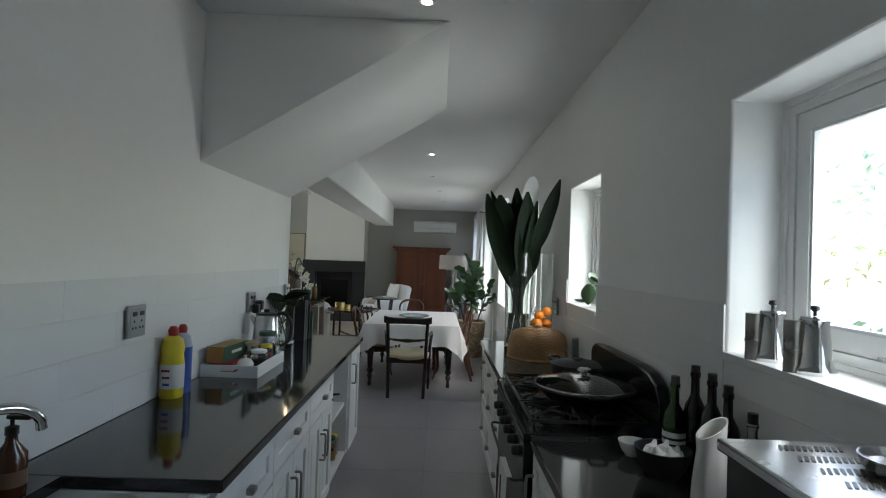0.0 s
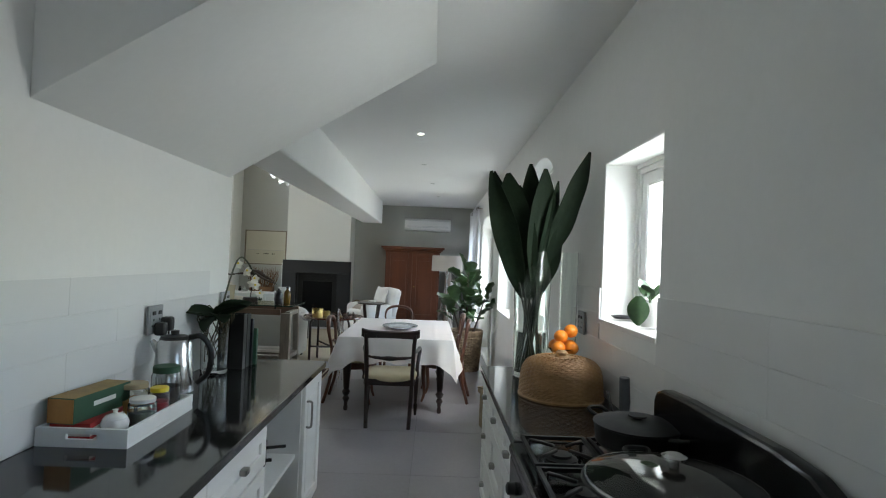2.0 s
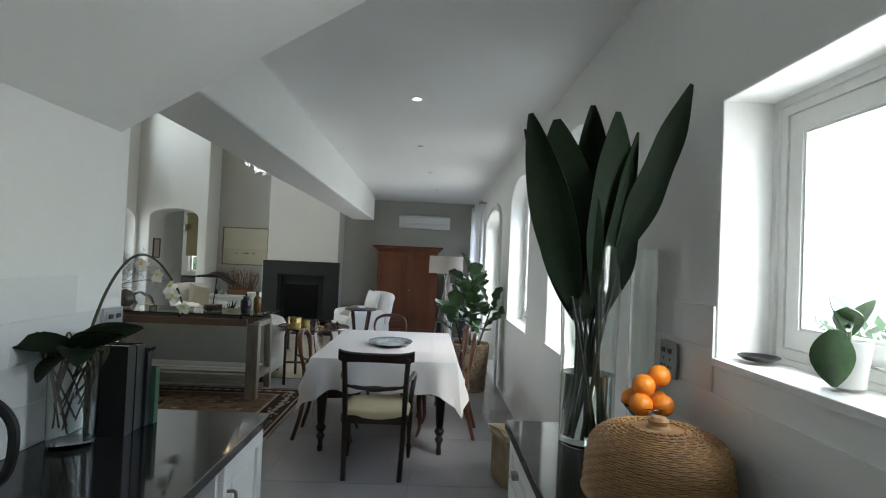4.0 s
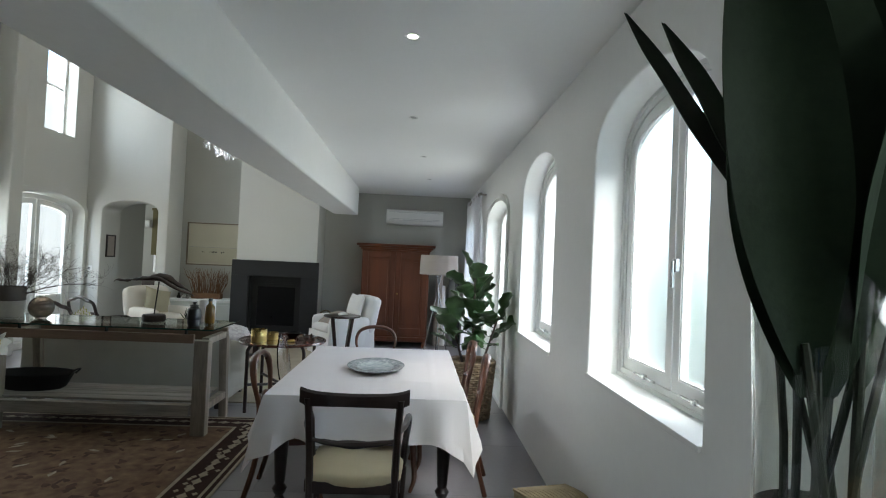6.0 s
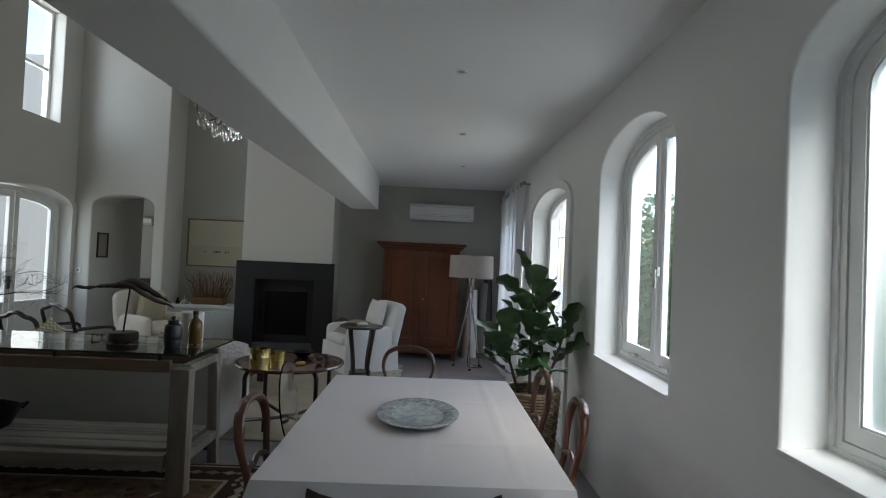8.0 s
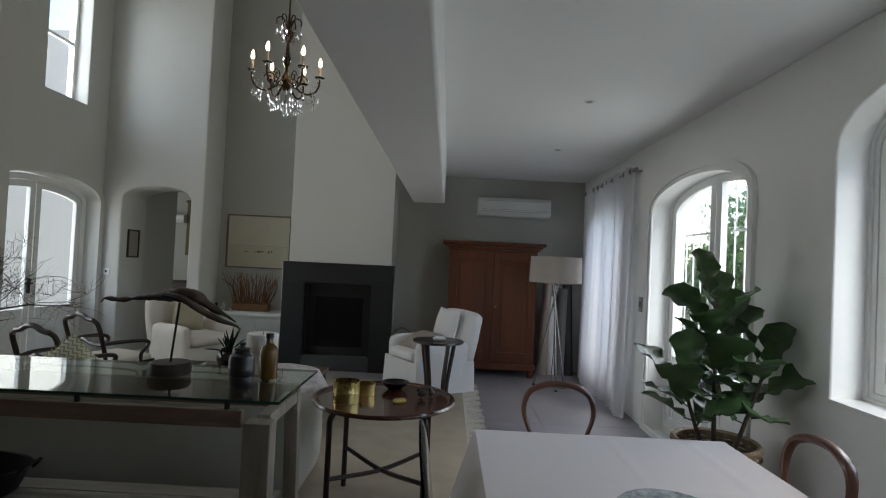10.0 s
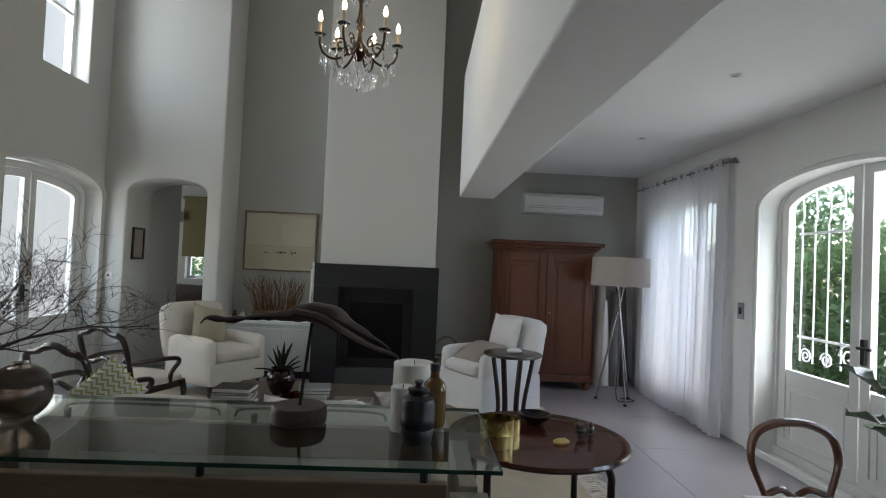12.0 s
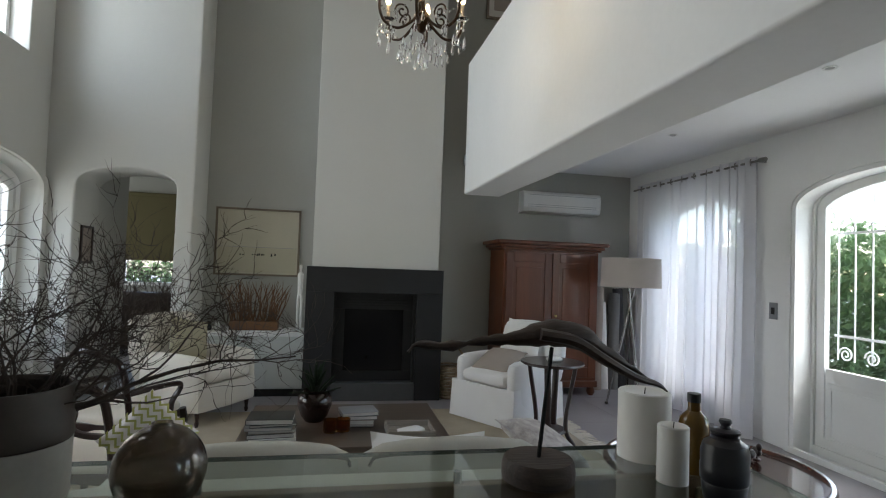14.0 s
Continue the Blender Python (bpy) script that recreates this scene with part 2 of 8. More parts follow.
def join(bm, other, m=None):
    """Adds the bmesh other to bm and frees it."""
    if m is not None:
        bmesh.ops.transform(other, matrix=m, verts=other.verts)
    at = {v: bm.verts.new(v.co) for v in other.verts}
    for f in other.faces:
        bm.faces.new([at[v] for v in f.verts])
    other.free()
    return bm


def T(bm, m):
    bmesh.ops.transform(bm, matrix=m, verts=bm.verts)
    return bm


def lathe(profile, seg=32, m=None, squash=1.0):
    """Turns (radius, height) pairs about z."""
    bm = bmesh.new()
    rings = []
    for r, z in profile:
        if r < 1e-5:
            rings.append([bm.verts.new((0, 0, z))])
        else:
            rings.append([bm.verts.new((r * math.cos(2 * math.pi * i / seg), squash * r * math.sin(2 * math.pi * i / seg), z)) for i in range(seg)])
    for a, b in zip(rings, rings[1:]):
        for i in range(seg):
            j = (i + 1) % seg
            q = ([a[0]] if len(a) == 1 else [a[i], a[j]]) + ([b[0]] if len(b) == 1 else [b[j], b[i]])
            if len(q) > 2:
                bm.faces.new(q)
    return T(bm, m) if m is not None else bm


def tube(points, radii, seg=8, flat=1.0):
    """A round bar along points; radii is one number or one for each point."""
    pts = [Vector(p) for p in points]
    if not hasattr(radii, "__len__"):
        radii = [radii] * len(pts)
    bm = bmesh.new()
    rings, up = [], None
    for i, p in enumerate(pts):
        d = (pts[min(i + 1, len(pts) - 1)] - pts[max(i - 1, 0)]).normalized()
        if up is None:
            up = Vector((0, 0, 1)) if abs(d.z) < 0.9 else Vector((1, 0, 0))
        side = d.cross(up).normalized()
        up = side.cross(d).normalized()
        rings.append([bm.verts.new(p + radii[i] * (math.cos(2 * math.pi * k / seg) * side + flat * math.sin(2 * math.pi * k / seg) * up)) for k in range(seg)])
    for a, b in zip(rings, rings[1:]):
        for i in range(seg):
            j = (i + 1) % seg
            bm.faces.new((a[i], a[j], b[j], b[i]))
    bm.faces.new(rings[0][::-1])
    bm.faces.new(rings[-1])
    return bm


def bend(points, n=6):
    """A smooth line through points."""
    p = [Vector(q) for q in points]
    p = [2 * p[0] - p[1]] + p + [2 * p[-1] - p[-2]]
    out = []
    for i in range(1, len(p) - 2):
        for k in range(n):
            u = k / n
            out.append(0.5 * (2 * p[i] + (p[i + 1] - p[i - 1]) * u + (2 * p[i - 1] - 5 * p[i] + 4 * p[i + 1] - p[i + 2]) * u * u + (3 * p[i] - p[i - 1] - 3 * p[i + 1] + p[i + 2]) * u ** 3))
    return out + [p[-2]]


def prism(outline, depth, m=None, bev=0.0):
    """A flat outline in x and y, depth thick along z from 0, edges bevelled."""
    bm = bmesh.new()
    f = bm.faces.new([bm.verts.new((x, y, 0)) for x, y in outline])
    top = bmesh.ops.extrude_face_region(bm, geom=[f])
    bmesh.ops.translate(bm, vec=(0, 0, depth), verts=[v for v in top["geom"] if isinstance(v, bmesh.types.BMVert)])
    if bev:
        bmesh.ops.bevel(bm, geom=bm.edges[:], offset=bev, segments=2, profile=0.5, affect="EDGES")
    return T(bm, m) if m is not None else bm


def soft(x0, x1, y0, y1, z0, z1, r=0.06, puff=0.02, cuts=7):
    """A cushion: a rounded box whose faces swell."""
    bm = bmesh.new()
    bmesh.ops.create_cube(bm, size=2)
    bmesh.ops.subdivide_edges(bm, edges=bm.edges[:], cuts=cuts, use_grid_fill=True)
    h = Vector(((x1 - x0) / 2, (y1 - y0) / 2, (z1 - z0) / 2))
    r = min(r, 0.95 * min(h))
    c = Vector(((x0 + x1) / 2, (y0 + y1) / 2, (z0 + z1) / 2))
    for v in bm.verts:
        u = v.co.copy()
        p = Vector((u.x * h.x, u.y * h.y, u.z * h.z))
        inner = Vector([max(-h[i] + r, min(h[i] - r, p[i])) for i in range(3)])
        d = p - inner
        if d.length > 1e-6:
            p = inner + d.normalized() * r
        swell = Vector([u[i] * puff * (1 - u[(i + 1) % 3] ** 2) * (1 - u[(i + 2) % 3] ** 2) for i in range(3)])
        n = noise.noise(c + p * 7) * 0.006
        v.co = c + p + swell + Vector((n, n, n * 0.5))
    return bm


def leaf_mesh(length, width, fold=0.15, droop=0.2, n=8, wave=0.0, tip=1.0):
    """A leaf along +y from the origin, with a folded midrib and a drooping tip."""
    bm = bmesh.new()
    rows = []
    for i in range(n + 1):
        u = i / n
        w = width * 0.5 * math.sin(math.pi * min(1, u * 0.93 + 0.05) ** tip) ** 0.8
        z = -droop * length * u * u
        ww = wave * math.sin(u * 14)
        rows.append([bm.verts.new((-w, u * length, z + fold * w + ww * w)), bm.verts.new((-w * 0.5, u * length, z + fold * w * 0.35)), bm.verts.new((0, u * length, z)),
                     bm.verts.new((w * 0.5, u * length, z + fold * w * 0.35)), bm.verts.new((w, u * length, z + fold * w - ww * w))])
    for a, b in zip(rows, rows[1:]):
        for k in range(4):
            bm.faces.new((a[k], a[k + 1], b[k + 1], b[k]))
    return bm


def thicken(bm, d):
    """Gives a thin sheet a thickness."""
    bmesh.ops.recalc_face_normals(bm, faces=bm.faces)
    bmesh.ops.solidify(bm, geom=bm.faces[:], thickness=d)
    return bm


def wall_mesh(name, outline, holes, thick, m, material, bev=0.012):
    """A wall in local x (along) and y (up), thick along z, with openings cut through and softly rounded arrises."""
    cu = bpy.data.curves.new(name, "CURVE")
    cu.dimensions, cu.fill_mode = "2D", "BOTH"
    cu.extrude, cu.bevel_depth, cu.bevel_resolution, cu.offset = thick / 2 - bev, bev, 2, -bev
    for poly in [outline] + holes:
        s = cu.splines.new("POLY")
        s.points.add(len(poly) - 1)
        for p, (x, y) in zip(s.points, poly):
            p.co = (x, y, 0, 1)
        s.use_cyclic_u = True
    tmp = new(name, cu)
    me = bpy.data.meshes.new_from_object(tmp.evaluated_get(bpy.context.evaluated_depsgraph_get()))
    bpy.data.objects.remove(tmp)
    bpy.data.curves.remove(cu)
    me.name = name
    me.transform(m @ Matrix.Translation((0, 0, thick / 2)))
    me.materials.clear()
    me.materials.append(material)
    me.polygons.foreach_set("use_smooth", [True] * len(me.polygons))
    me.set_sharp_from_angle(angle=radians(30))
    return new(name, me)


def arch(a0, a1, z0, spring, apex, n=16):
    """The outline of an opening from a0 to a1 with a segmental arch."""
    w, r = (a1 - a0) / 2, apex - spring
    pts = [(a0, z0), (a1, z0), (a1, spring)]
    for i in range(1, n):
        u = math.pi * i / n
        pts.append(((a0 + a1) / 2 + w * math.cos(u), spring + r * (math.sin(u) ** 0.85)))
    return pts + [(a0, spring)]


def rect(a0, a1, z0, z1):
    return [(a0, z0), (a1, z0), (a1, z1), (a0, z1)]


def ring(outline, width):
    """An outline drawn in by width: for frames."""
    n = len(outline)
    cx, cy = sum(p[0] for p in outline) / n, sum(p[1] for p in outline) / n
    area = sum(outline[i][0] * outline[(i + 1) % n][1] - outline[(i + 1) % n][0] * outline[i][1] for i in range(n))
    s = 1 if area > 0 else -1
    out = []
    for i in range(n):
        a, b, c = Vector(outline[i - 1]), Vector(outline[i]), Vector(outline[(i + 1) % n])
        n1 = Vector((-(b - a).y, (b - a).x)).normalized() * s
        n2 = Vector((-(c - b).y, (c - b).x)).normalized() * s
        d = (n1 + n2).normalized()
        out.append(tuple(b + d * width / max(0.3, d.dot(n1))))
    return out


# matrices that stand an outline (along, up) in a wall: along world y facing x, or along world x facing y
def along_y(x):
    return Matrix(((0, 0, 1, x), (1, 0, 0, 0), (0, 1, 0, 0), (0, 0, 0, 1)))


def along_x(y):
    return Matrix(((1, 0, 0, 0), (0, 0, -1, y), (0, 1, 0, 0), (0, 0, 0, 1)))


def frame_mesh(outer, width, thick, m, bev=0.004):
    """A frame that follows an outline."""
    bm = bmesh.new()
    inner = ring(outer, width)
    n = len(outer)
    vo = [[bm.verts.new((x, y, z)) for x, y in outer] for z in (0, thick)]
    vi = [[bm.verts.new((x, y, z)) for x, y in inner] for z in (0, thick)]
    for i in range(n):
        j = (i + 1) % n
        bm.faces.new((vo[0][i], vo[0][j], vi[0][j], vi[0][i]))
        bm.faces.new((vo[1][i], vi[1][i], vi[1][j], vo[1][j]))
        bm.faces.new((vo[0][i], vo[1][i], vo[1][j], vo[0][j]))
        bm.faces.new((vi[0][i], vi[0][j], vi[1][j], vi[1][i]))
    return T(bm, m)


# ---- the shell of the house ----
CEIL = 2.79
RW = 0.94
wr = wall_mesh("wall_east", rect(-1.3, 14.0, -0.2, 6.0),
               [rect(0.70, 1.755, 1.29, 2.11), rect(3.19, 3.92, 1.28, 2.10), arch(5.18, 6.40, 0.955, 2.17, 2.46), arch(7.27, 8.49, 0.92, 2.17, 2.475),
                arch(9.28, 10.985, 0.0, 2.08, 2.33), arch(11.66, 13.08, 0.35, 2.10, 2.42)], 0.32, along_y(RW), M_WHITE)
tagged(wr, "thick white plastered wall with arched openings", "wall", kind="structure")
tagged(wall_mesh("wall_north", rect(-4.7, RW + 0.1, -0.2, 6.0), [], 0.3, along_x(14.0), M_GREYW), "grey painted plaster end wall", "wall", kind="structure")
tagged(wall_mesh("wall_passage", rect(-6.14, -4.44, -0.2, 6.0), [arch(-5.57, -4.62, 0.0, 2.19, 2.385)], 0.6, along_x(13.7), M_LIVW, 0.02), "pale plaster wall with an arched passage", "wall", kind="structure")
tagged(wall_mesh("wall_west", rect(4.2, 13.1, -0.2, 6.0),
                 [arch(11.25, 13.03, 0.0, 2.1, 2.36), arch(9.05, 10.83, 0.0, 2.1, 2.36), rect(11.93, 12.67, 3.36, 5.0), rect(9.6, 10.34, 3.36, 5.0)], 0.3, along_y(-6.14), M_LIVW),
       "pale plaster wall with arched doors and high windows", "wall", kind="structure")
tagged(part("wall_pilaster", B((-5.84, -5.58, 10.95, 11.2, 0, 5.8), bev=0.02), M_LIVW), "pale plaster pilaster between the arched doors", "wall", kind="structure")
tagged(part("wall_kitchen_west", B((-1.49, -1.24, -1.2, 4.5, 0, CEIL), bev=0.01), M_WHITE), "white plastered kitchen wall", "wall", kind="structure")
tagged(part("wall_south", B((-6.14, -1.49, 4.2, 4.5, 0, 5.8)), M_LIVW), "plain plaster wall", "wall", kind="structure")
tagged(part("wall_kitchen_south", B((-1.49, RW, -1.5, -1.2, 0, CEIL)), M_WHITE), "plain white kitchen wall", "wall", kind="structure")
tagged(part("ceiling", prism([(-1.2, -1.3), (RW, -1.3), (RW, 13.7), (-1.4, 13.7)], 0.12, Matrix.Translation((0, 0, CEIL))), M_CEIL), "flat white plaster ceiling", "ceiling", kind="structure")
tagged(part("roof_ceiling", B((-6.2, 1.3, -1.5, 14.1, 5.8, 5.95)), M_CEIL), "high white ceiling over the living room", "ceiling", kind="structure")
tagged(part("wall_loft_south", B((-1.49, RW, 4.2, 4.5, CEIL + 0.12, 5.8)), M_WHITE), "plain loft wall", "wall", kind="structure")

# sloped soffit under the stair, and the long downstand with its parapet
bm = prism([(-1.24, 2.015), (0.02, CEIL), (-1.24, CEIL)], 1.66, Matrix(((1, 0, 0, 0), (0, 0, 1, 2.77), (0, 1, 0, 0), (0, 0, 0, 1))), 0.006)
tagged(part("stair_soffit", bm, M_WHITE), "sloping white plaster soffit under the stair", "soffit", kind="structure")
bm = bmesh.new()
vs = [bm.verts.new(p) for p in [(-1.10, 4.43, 2.315), (-1.12, 13.0, 2.315), (-1.55, 13.0, 2.315), (-1.55, 4.43, 2.315), (-1.10, 4.43, 3.83), (-1.12, 13.0, 3.83), (-1.55, 13.0, 3.83), (-1.55, 4.43, 3.83)]]
for f in ((0, 1, 2, 3), (4, 7, 6, 5), (0, 4, 5, 1), (1, 5, 6, 2), (2, 6, 7, 3), (3, 7, 4, 0)):
    bm.faces.new([vs[i] for i in f])
bmesh.ops.bevel(bm, geom=bm.edges[:], offset=0.02, segments=3, profile=0.5, affect="EDGES")
tagged(part("beam_parapet", bm, M_WHITE), "long white downstand beam with a loft parapet above", "beam", kind="structure")

# chimney breast
tagged(part("chimney_breast", B((-3.2, -1.805, 13.03, 13.7, 1.43, 5.8), (-3.2, -2.98, 13.03, 13.7, 0, 1.43), (-2.03, -1.805, 13.03, 13.7, 0, 1.43), bev=0.008), M_LIVW), "tall pale plaster chimney breast", "chimney", kind="structure")

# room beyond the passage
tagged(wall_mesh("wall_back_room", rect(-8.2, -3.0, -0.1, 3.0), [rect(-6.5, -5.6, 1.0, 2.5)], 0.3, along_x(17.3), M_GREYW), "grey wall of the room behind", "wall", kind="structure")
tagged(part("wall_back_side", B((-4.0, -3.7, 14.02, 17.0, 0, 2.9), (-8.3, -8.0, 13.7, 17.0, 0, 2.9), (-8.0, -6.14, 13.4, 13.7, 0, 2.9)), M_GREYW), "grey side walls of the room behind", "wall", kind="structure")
tagged(part("wall_back_jamb", B((-6.0, -5.62, 13.7, 14.7, 0, 2.9), bev=0.01), M_LIVW), "short pale wall inside the passage", "wall", kind="structure")
tagged(part("ceiling_back_room", B((-8.3, -4.6, 13.72, 17.3, 2.9, 3.0), (-4.6, -3.7, 14.01, 17.3, 2.9, 3.0)), M_CEIL), "white ceiling of the room behind", "ceiling", kind="structure")
tagged(part("ground", B((-60, 60, -60, 60, -0.3, -0.12)), M_GROUND), "garden ground outside", "ground", kind="structure")

# ---- windows and doors ----
def half(outline, c, low, gap=0.004):
    """The half of an arched outline below or above the middle c."""
    if low:
        keep = [p for p in outline if p[0] < c - 0.02]
        z0, z1 = min(p[1] for p in outline), max(p[1] for p in outline)
        lo = sorted([p for p in keep if p[1] > z0 + 0.01], key=lambda p: -p[0])
        return [(min(p[0] for p in keep), z0), (c - gap, z0), (c - gap, z1)] + lo
    return [(2 * c - x, z) for x, z in half([(2 * c - x, z) for x, z in outline], c, True, gap)][::-1]


def pane(name, outline, m, material, parent):
    ob = part(name, prism(outline, 0.006, m), material, parent, smooth=False)
    ob.visible_shadow = False
    return ob


def casement(name, outline, x, label, glass, sashes=2, sign=1, frost=None):
    """A painted timber casement window in a wall that runs along y."""
    w = tagged(new(name), label, "window", kind="structure")
    m = along_y(x)
    part("window_frame", frame_mesh(outline, 0.05, 0.07, m), M_PAINT, w)
    part("frame_bead", frame_mesh(outline, 0.022, 0.085, along_y(x - 0.012)), M_PAINT, w)
    inner = ring(outline, 0.05)
    c = (min(p[0] for p in inner) + max(p[0] for p in inner)) / 2
    shapes = [inner] if sashes == 1 else [half(inner, c, True), half(inner, c, False)]
    for s in shapes:
        sash = part("sash", frame_mesh(ring(s, 0.003), 0.058, 0.045, along_y(x + 0.006)), M_PAINT, w)
        part("sash_bead", frame_mesh(ring(s, 0.058), 0.012, 0.02, along_y(x + 0.012)), M_PAINT, sash)
        pane("pane", ring(s, 0.060), along_y(x + 0.028), glass, sash)
    z0 = min(p[1] for p in outline)
    a0, a1 = min(p[0] for p in outline), max(p[0] for p in outline)
    if sashes == 2:
        hz = z0 + 0.62
        h = part("handle", B((x - 0.018, x + 0.006, c - 0.055, c - 0.03, hz - 0.03, hz + 0.03), (x - 0.03, x - 0.018, c - 0.05, c - 0.036, hz - 0.10, hz + 0.02), bev=0.003), M_STEEL, w, "steel casement handle")
    for k in ((0.3, 0.7) if sashes == 2 else (0.5,)):
        y = a0 + (a1 - a0) * k
        part("stay", B((x - 0.02, x - 0.008, y - 0.12, y + 0.12, z0 + 0.055, z0 + 0.065), (x - 0.028, x - 0.005, y - 0.02, y + 0.01, z0 + 0.05, z0 + 0.075), bev=0.003), M_STEEL, w, "steel window stay")
    part("window_sill", B((RW - 0.012, x, a0 + 0.001, a1 - 0.001, z0 - 0.02, z0 + 0.004), bev=0.003), M_PAINT, w)
    return w


WX = 1.12
casement("window_1", rect(0.70, 1.755, 1.29, 2.11), WX, "white painted casement window above the worktop", M_PANE, 1)
casement("window_2", rect(3.19, 3.92, 1.28, 2.10), WX, "small white painted casement window with a deep sill", M_PANE, 1)
casement("window_3", arch(5.18, 6.40, 0.955, 2.17, 2.46), WX, "tall arched white casement window with frosted glass", M_FROST)
casement("window_4", arch(7.27, 8.49, 0.92, 2.17, 2.475), WX, "tall arched white casement window", M_PANE)
casement("window_5", arch(11.66, 13.08, 0.35, 2.10, 2.42), WX, "arched white window behind sheer curtains", M_PANE)


def french_door(name, outline, x, label, grille, out):
    """A pair of arched half-glazed doors in a wall that runs along y; out is the side the wall's face looks to."""
    d = tagged(new(name), label, "door", kind="structure")
    part("door_frame", frame_mesh(outline, 0.07, 0.09, along_y(x)), M_PAINT, d)
    inner = ring(outline, 0.07)
    c = (min(p[0] for p in inner) + max(p[0] for p in inner)) / 2
    for low in (True, False):
        s = half(inner, c, low)
        a0, a1 = min(p[0] for p in s), max(p[0] for p in s)
        leaf = part("door_leaf", frame_mesh(ring(s, 0.004), 0.08, 0.05, along_y(x + 0.02)), M_PAINT, d)
        part("lower_panel", B((x + 0.03, x + 0.06, a0 + 0.09, a1 - 0.09, 0.09, 0.69)), M_PAINT, leaf)
        part("panel_rail", B((x + 0.021, x + 0.069, a0 + 0.095, a1 - 0.095, 0.62, 0.74), bev=0.004), M_PAINT, leaf)
        part("panel_bead", frame_mesh(rect(a0 + 0.13, a1 - 0.13, 0.16, 0.58), 0.02, 0.012, along_y(x + 0.022 if out < 0 else x + 0.056)), M_PAINT, leaf)
        g = [(px, max(pz, 0.74)) for px, pz in ring(s, 0.082)]
        pane("pane", g, along_y(x + 0.042), M_PANE, leaf)
        if grille:
            gx = x + 0.11
            for k in range(5):
                y = a0 + 0.13 + k * (a1 - a0 - 0.26) / 4
                zt = 2.02 + 0.2 * (1 - ((y - c) / 0.9) ** 2)
                part("bar", tube(bend([(gx, y, 0.82), (gx, y, 1.85), (gx, y + 0.02, 1.93), (gx, y - 0.015, 2.01), (gx, y, zt + 0.1)], 4), 0.007, 6), M_PAINT, leaf)
            for z in (1.02, 1.88):
                part("cross_bar", B((gx - 0.006, gx + 0.006, a0 + 0.1, a1 - 0.1, z - 0.01, z + 0.01)), M_PAINT, leaf)
            for k, (cy, r0) in enumerate(((a1 - 0.2 if low else a0 + 0.2, 0.1), ((a0 + a1) / 2, 0.065), (a0 + 0.2 if low else a1 - 0.2, 0.065))):
                pts = [(gx, cy + r0 * (1 - i / 26) * math.cos(i * 0.55), 0.87 + (0.06 if k == 0 else 0) + r0 * (1 - i / 26) * math.sin(i * 0.55)) for i in range(22)]
                part("scroll", tube(pts, 0.007, 6), M_PAINT, leaf)
    hx = x if out < 0 else x + 0.09
    part("handle", B((hx - 0.012, hx + 0.012, c - 0.07, c - 0.035, 0.92, 1.10), (hx + out * 0.05, hx + out * 0.03, c - 0.16, c - 0.05, 1.03, 1.05), (hx + out * 0.05, hx, c - 0.062, c - 0.044, 1.03, 1.05), bev=0.004), M_IRON, d, "black door handle and lock")
    return d


french_door("door_1", arch(9.18, 11.03, 0.004, 2.09, 2.42), 1.10, "white arched double door with glazed upper halves and a burglar grille", True, -1)
french_door("door_2", arch(11.27, 13.01, 0.004, 2.09, 2.34), -6.10, "white arched glazed double door to the patio", False, 1)
french_door("door_3", arch(9.07, 10.81, 0.004, 2.09, 2.34), -6.10, "white arched glazed double door to the patio", False, 1)
# two raised plaster rolls round the front door's arch
for gr, wd, px in ((0.085, 0.05, 0.030), (0.034, 0.036, 0.016)):
    tagged(part("trim", frame_mesh(arch(9.28 - gr, 10.985 + gr, -0.001, 2.08, 2.33 + gr, 28), wd, px + 0.004, along_y(RW - px)), M_WHITE), "raised white plaster moulding round the arched door", "moulding", kind="structure")
tagged(part("trim", frame_mesh(arch(11.12, 13.099, -0.001, 2.1, 2.47), 0.09, 0.034, along_y(-5.84)), M_LIVW), "raised plaster moulding round the patio door", "moulding", kind="structure")
for y0 in (11.93, 9.6):
    w = tagged(new("window_6" if y0 > 11 else "window_7"), "high white framed window of the double-height room", "window", kind="structure")
    o = rect(y0, y0 + 0.74, 3.36, 5.0)
    part("window_frame", frame_mesh(o, 0.05, 0.06, along_y(-6.08)), M_PAINT, w)
    part("glazing_bar", B((-6.07, -6.03, y0 + 0.05, y0 + 0.69, 4.10, 4.14)), M_PAINT, w)
    pane("pane", ring(o, 0.05), along_y(-6.055), M_PANE, w)
w = tagged(new("window_8"), "low bright window under a roller blind", "window", kind="structure")
part("window_frame", frame_mesh(rect(-6.5, -5.6, 1.0, 2.5), 0.05, 0.06, along_x(17.2)), M_PAINT, w)
pane("pane", rect(-6.45, -5.65, 1.05, 2.45), along_x(17.17), M_PANE, w)


# ---- kitchen: worktops and units ----
def shaker(bm_out, x, y0, y1, z0, z1, face):
    """A panelled front in the plane x, proud towards face (+1 or -1)."""
    t = 0.02 * face
    a, b = sorted((x, x + t))
    join(bm_out, B((a, b, y0, y1, z0, z0 + 0.06), (a, b, y0, y1, z1 - 0.06, z1), (a, b, y0, y0 + 0.06, z0 + 0.06, z1 - 0.06), (a, b, y1 - 0.06, y1, z0 + 0.06, z1 - 0.06), bev=0.003))
    a, b = sorted((x, x + 0.008 * face))
    join(bm_out, B((a, b, y0 + 0.06, y1 - 0.06, z0 + 0.06, z1 - 0.06)))
    a, b = sorted((x, x + 0.014 * face))
    if z1 - z0 > 0.3:
        join(bm_out, B((a, b, y0 + 0.10, y1 - 0.10, z0 + 0.10, z1 - 0.10), bev=0.006))
    return bm_out


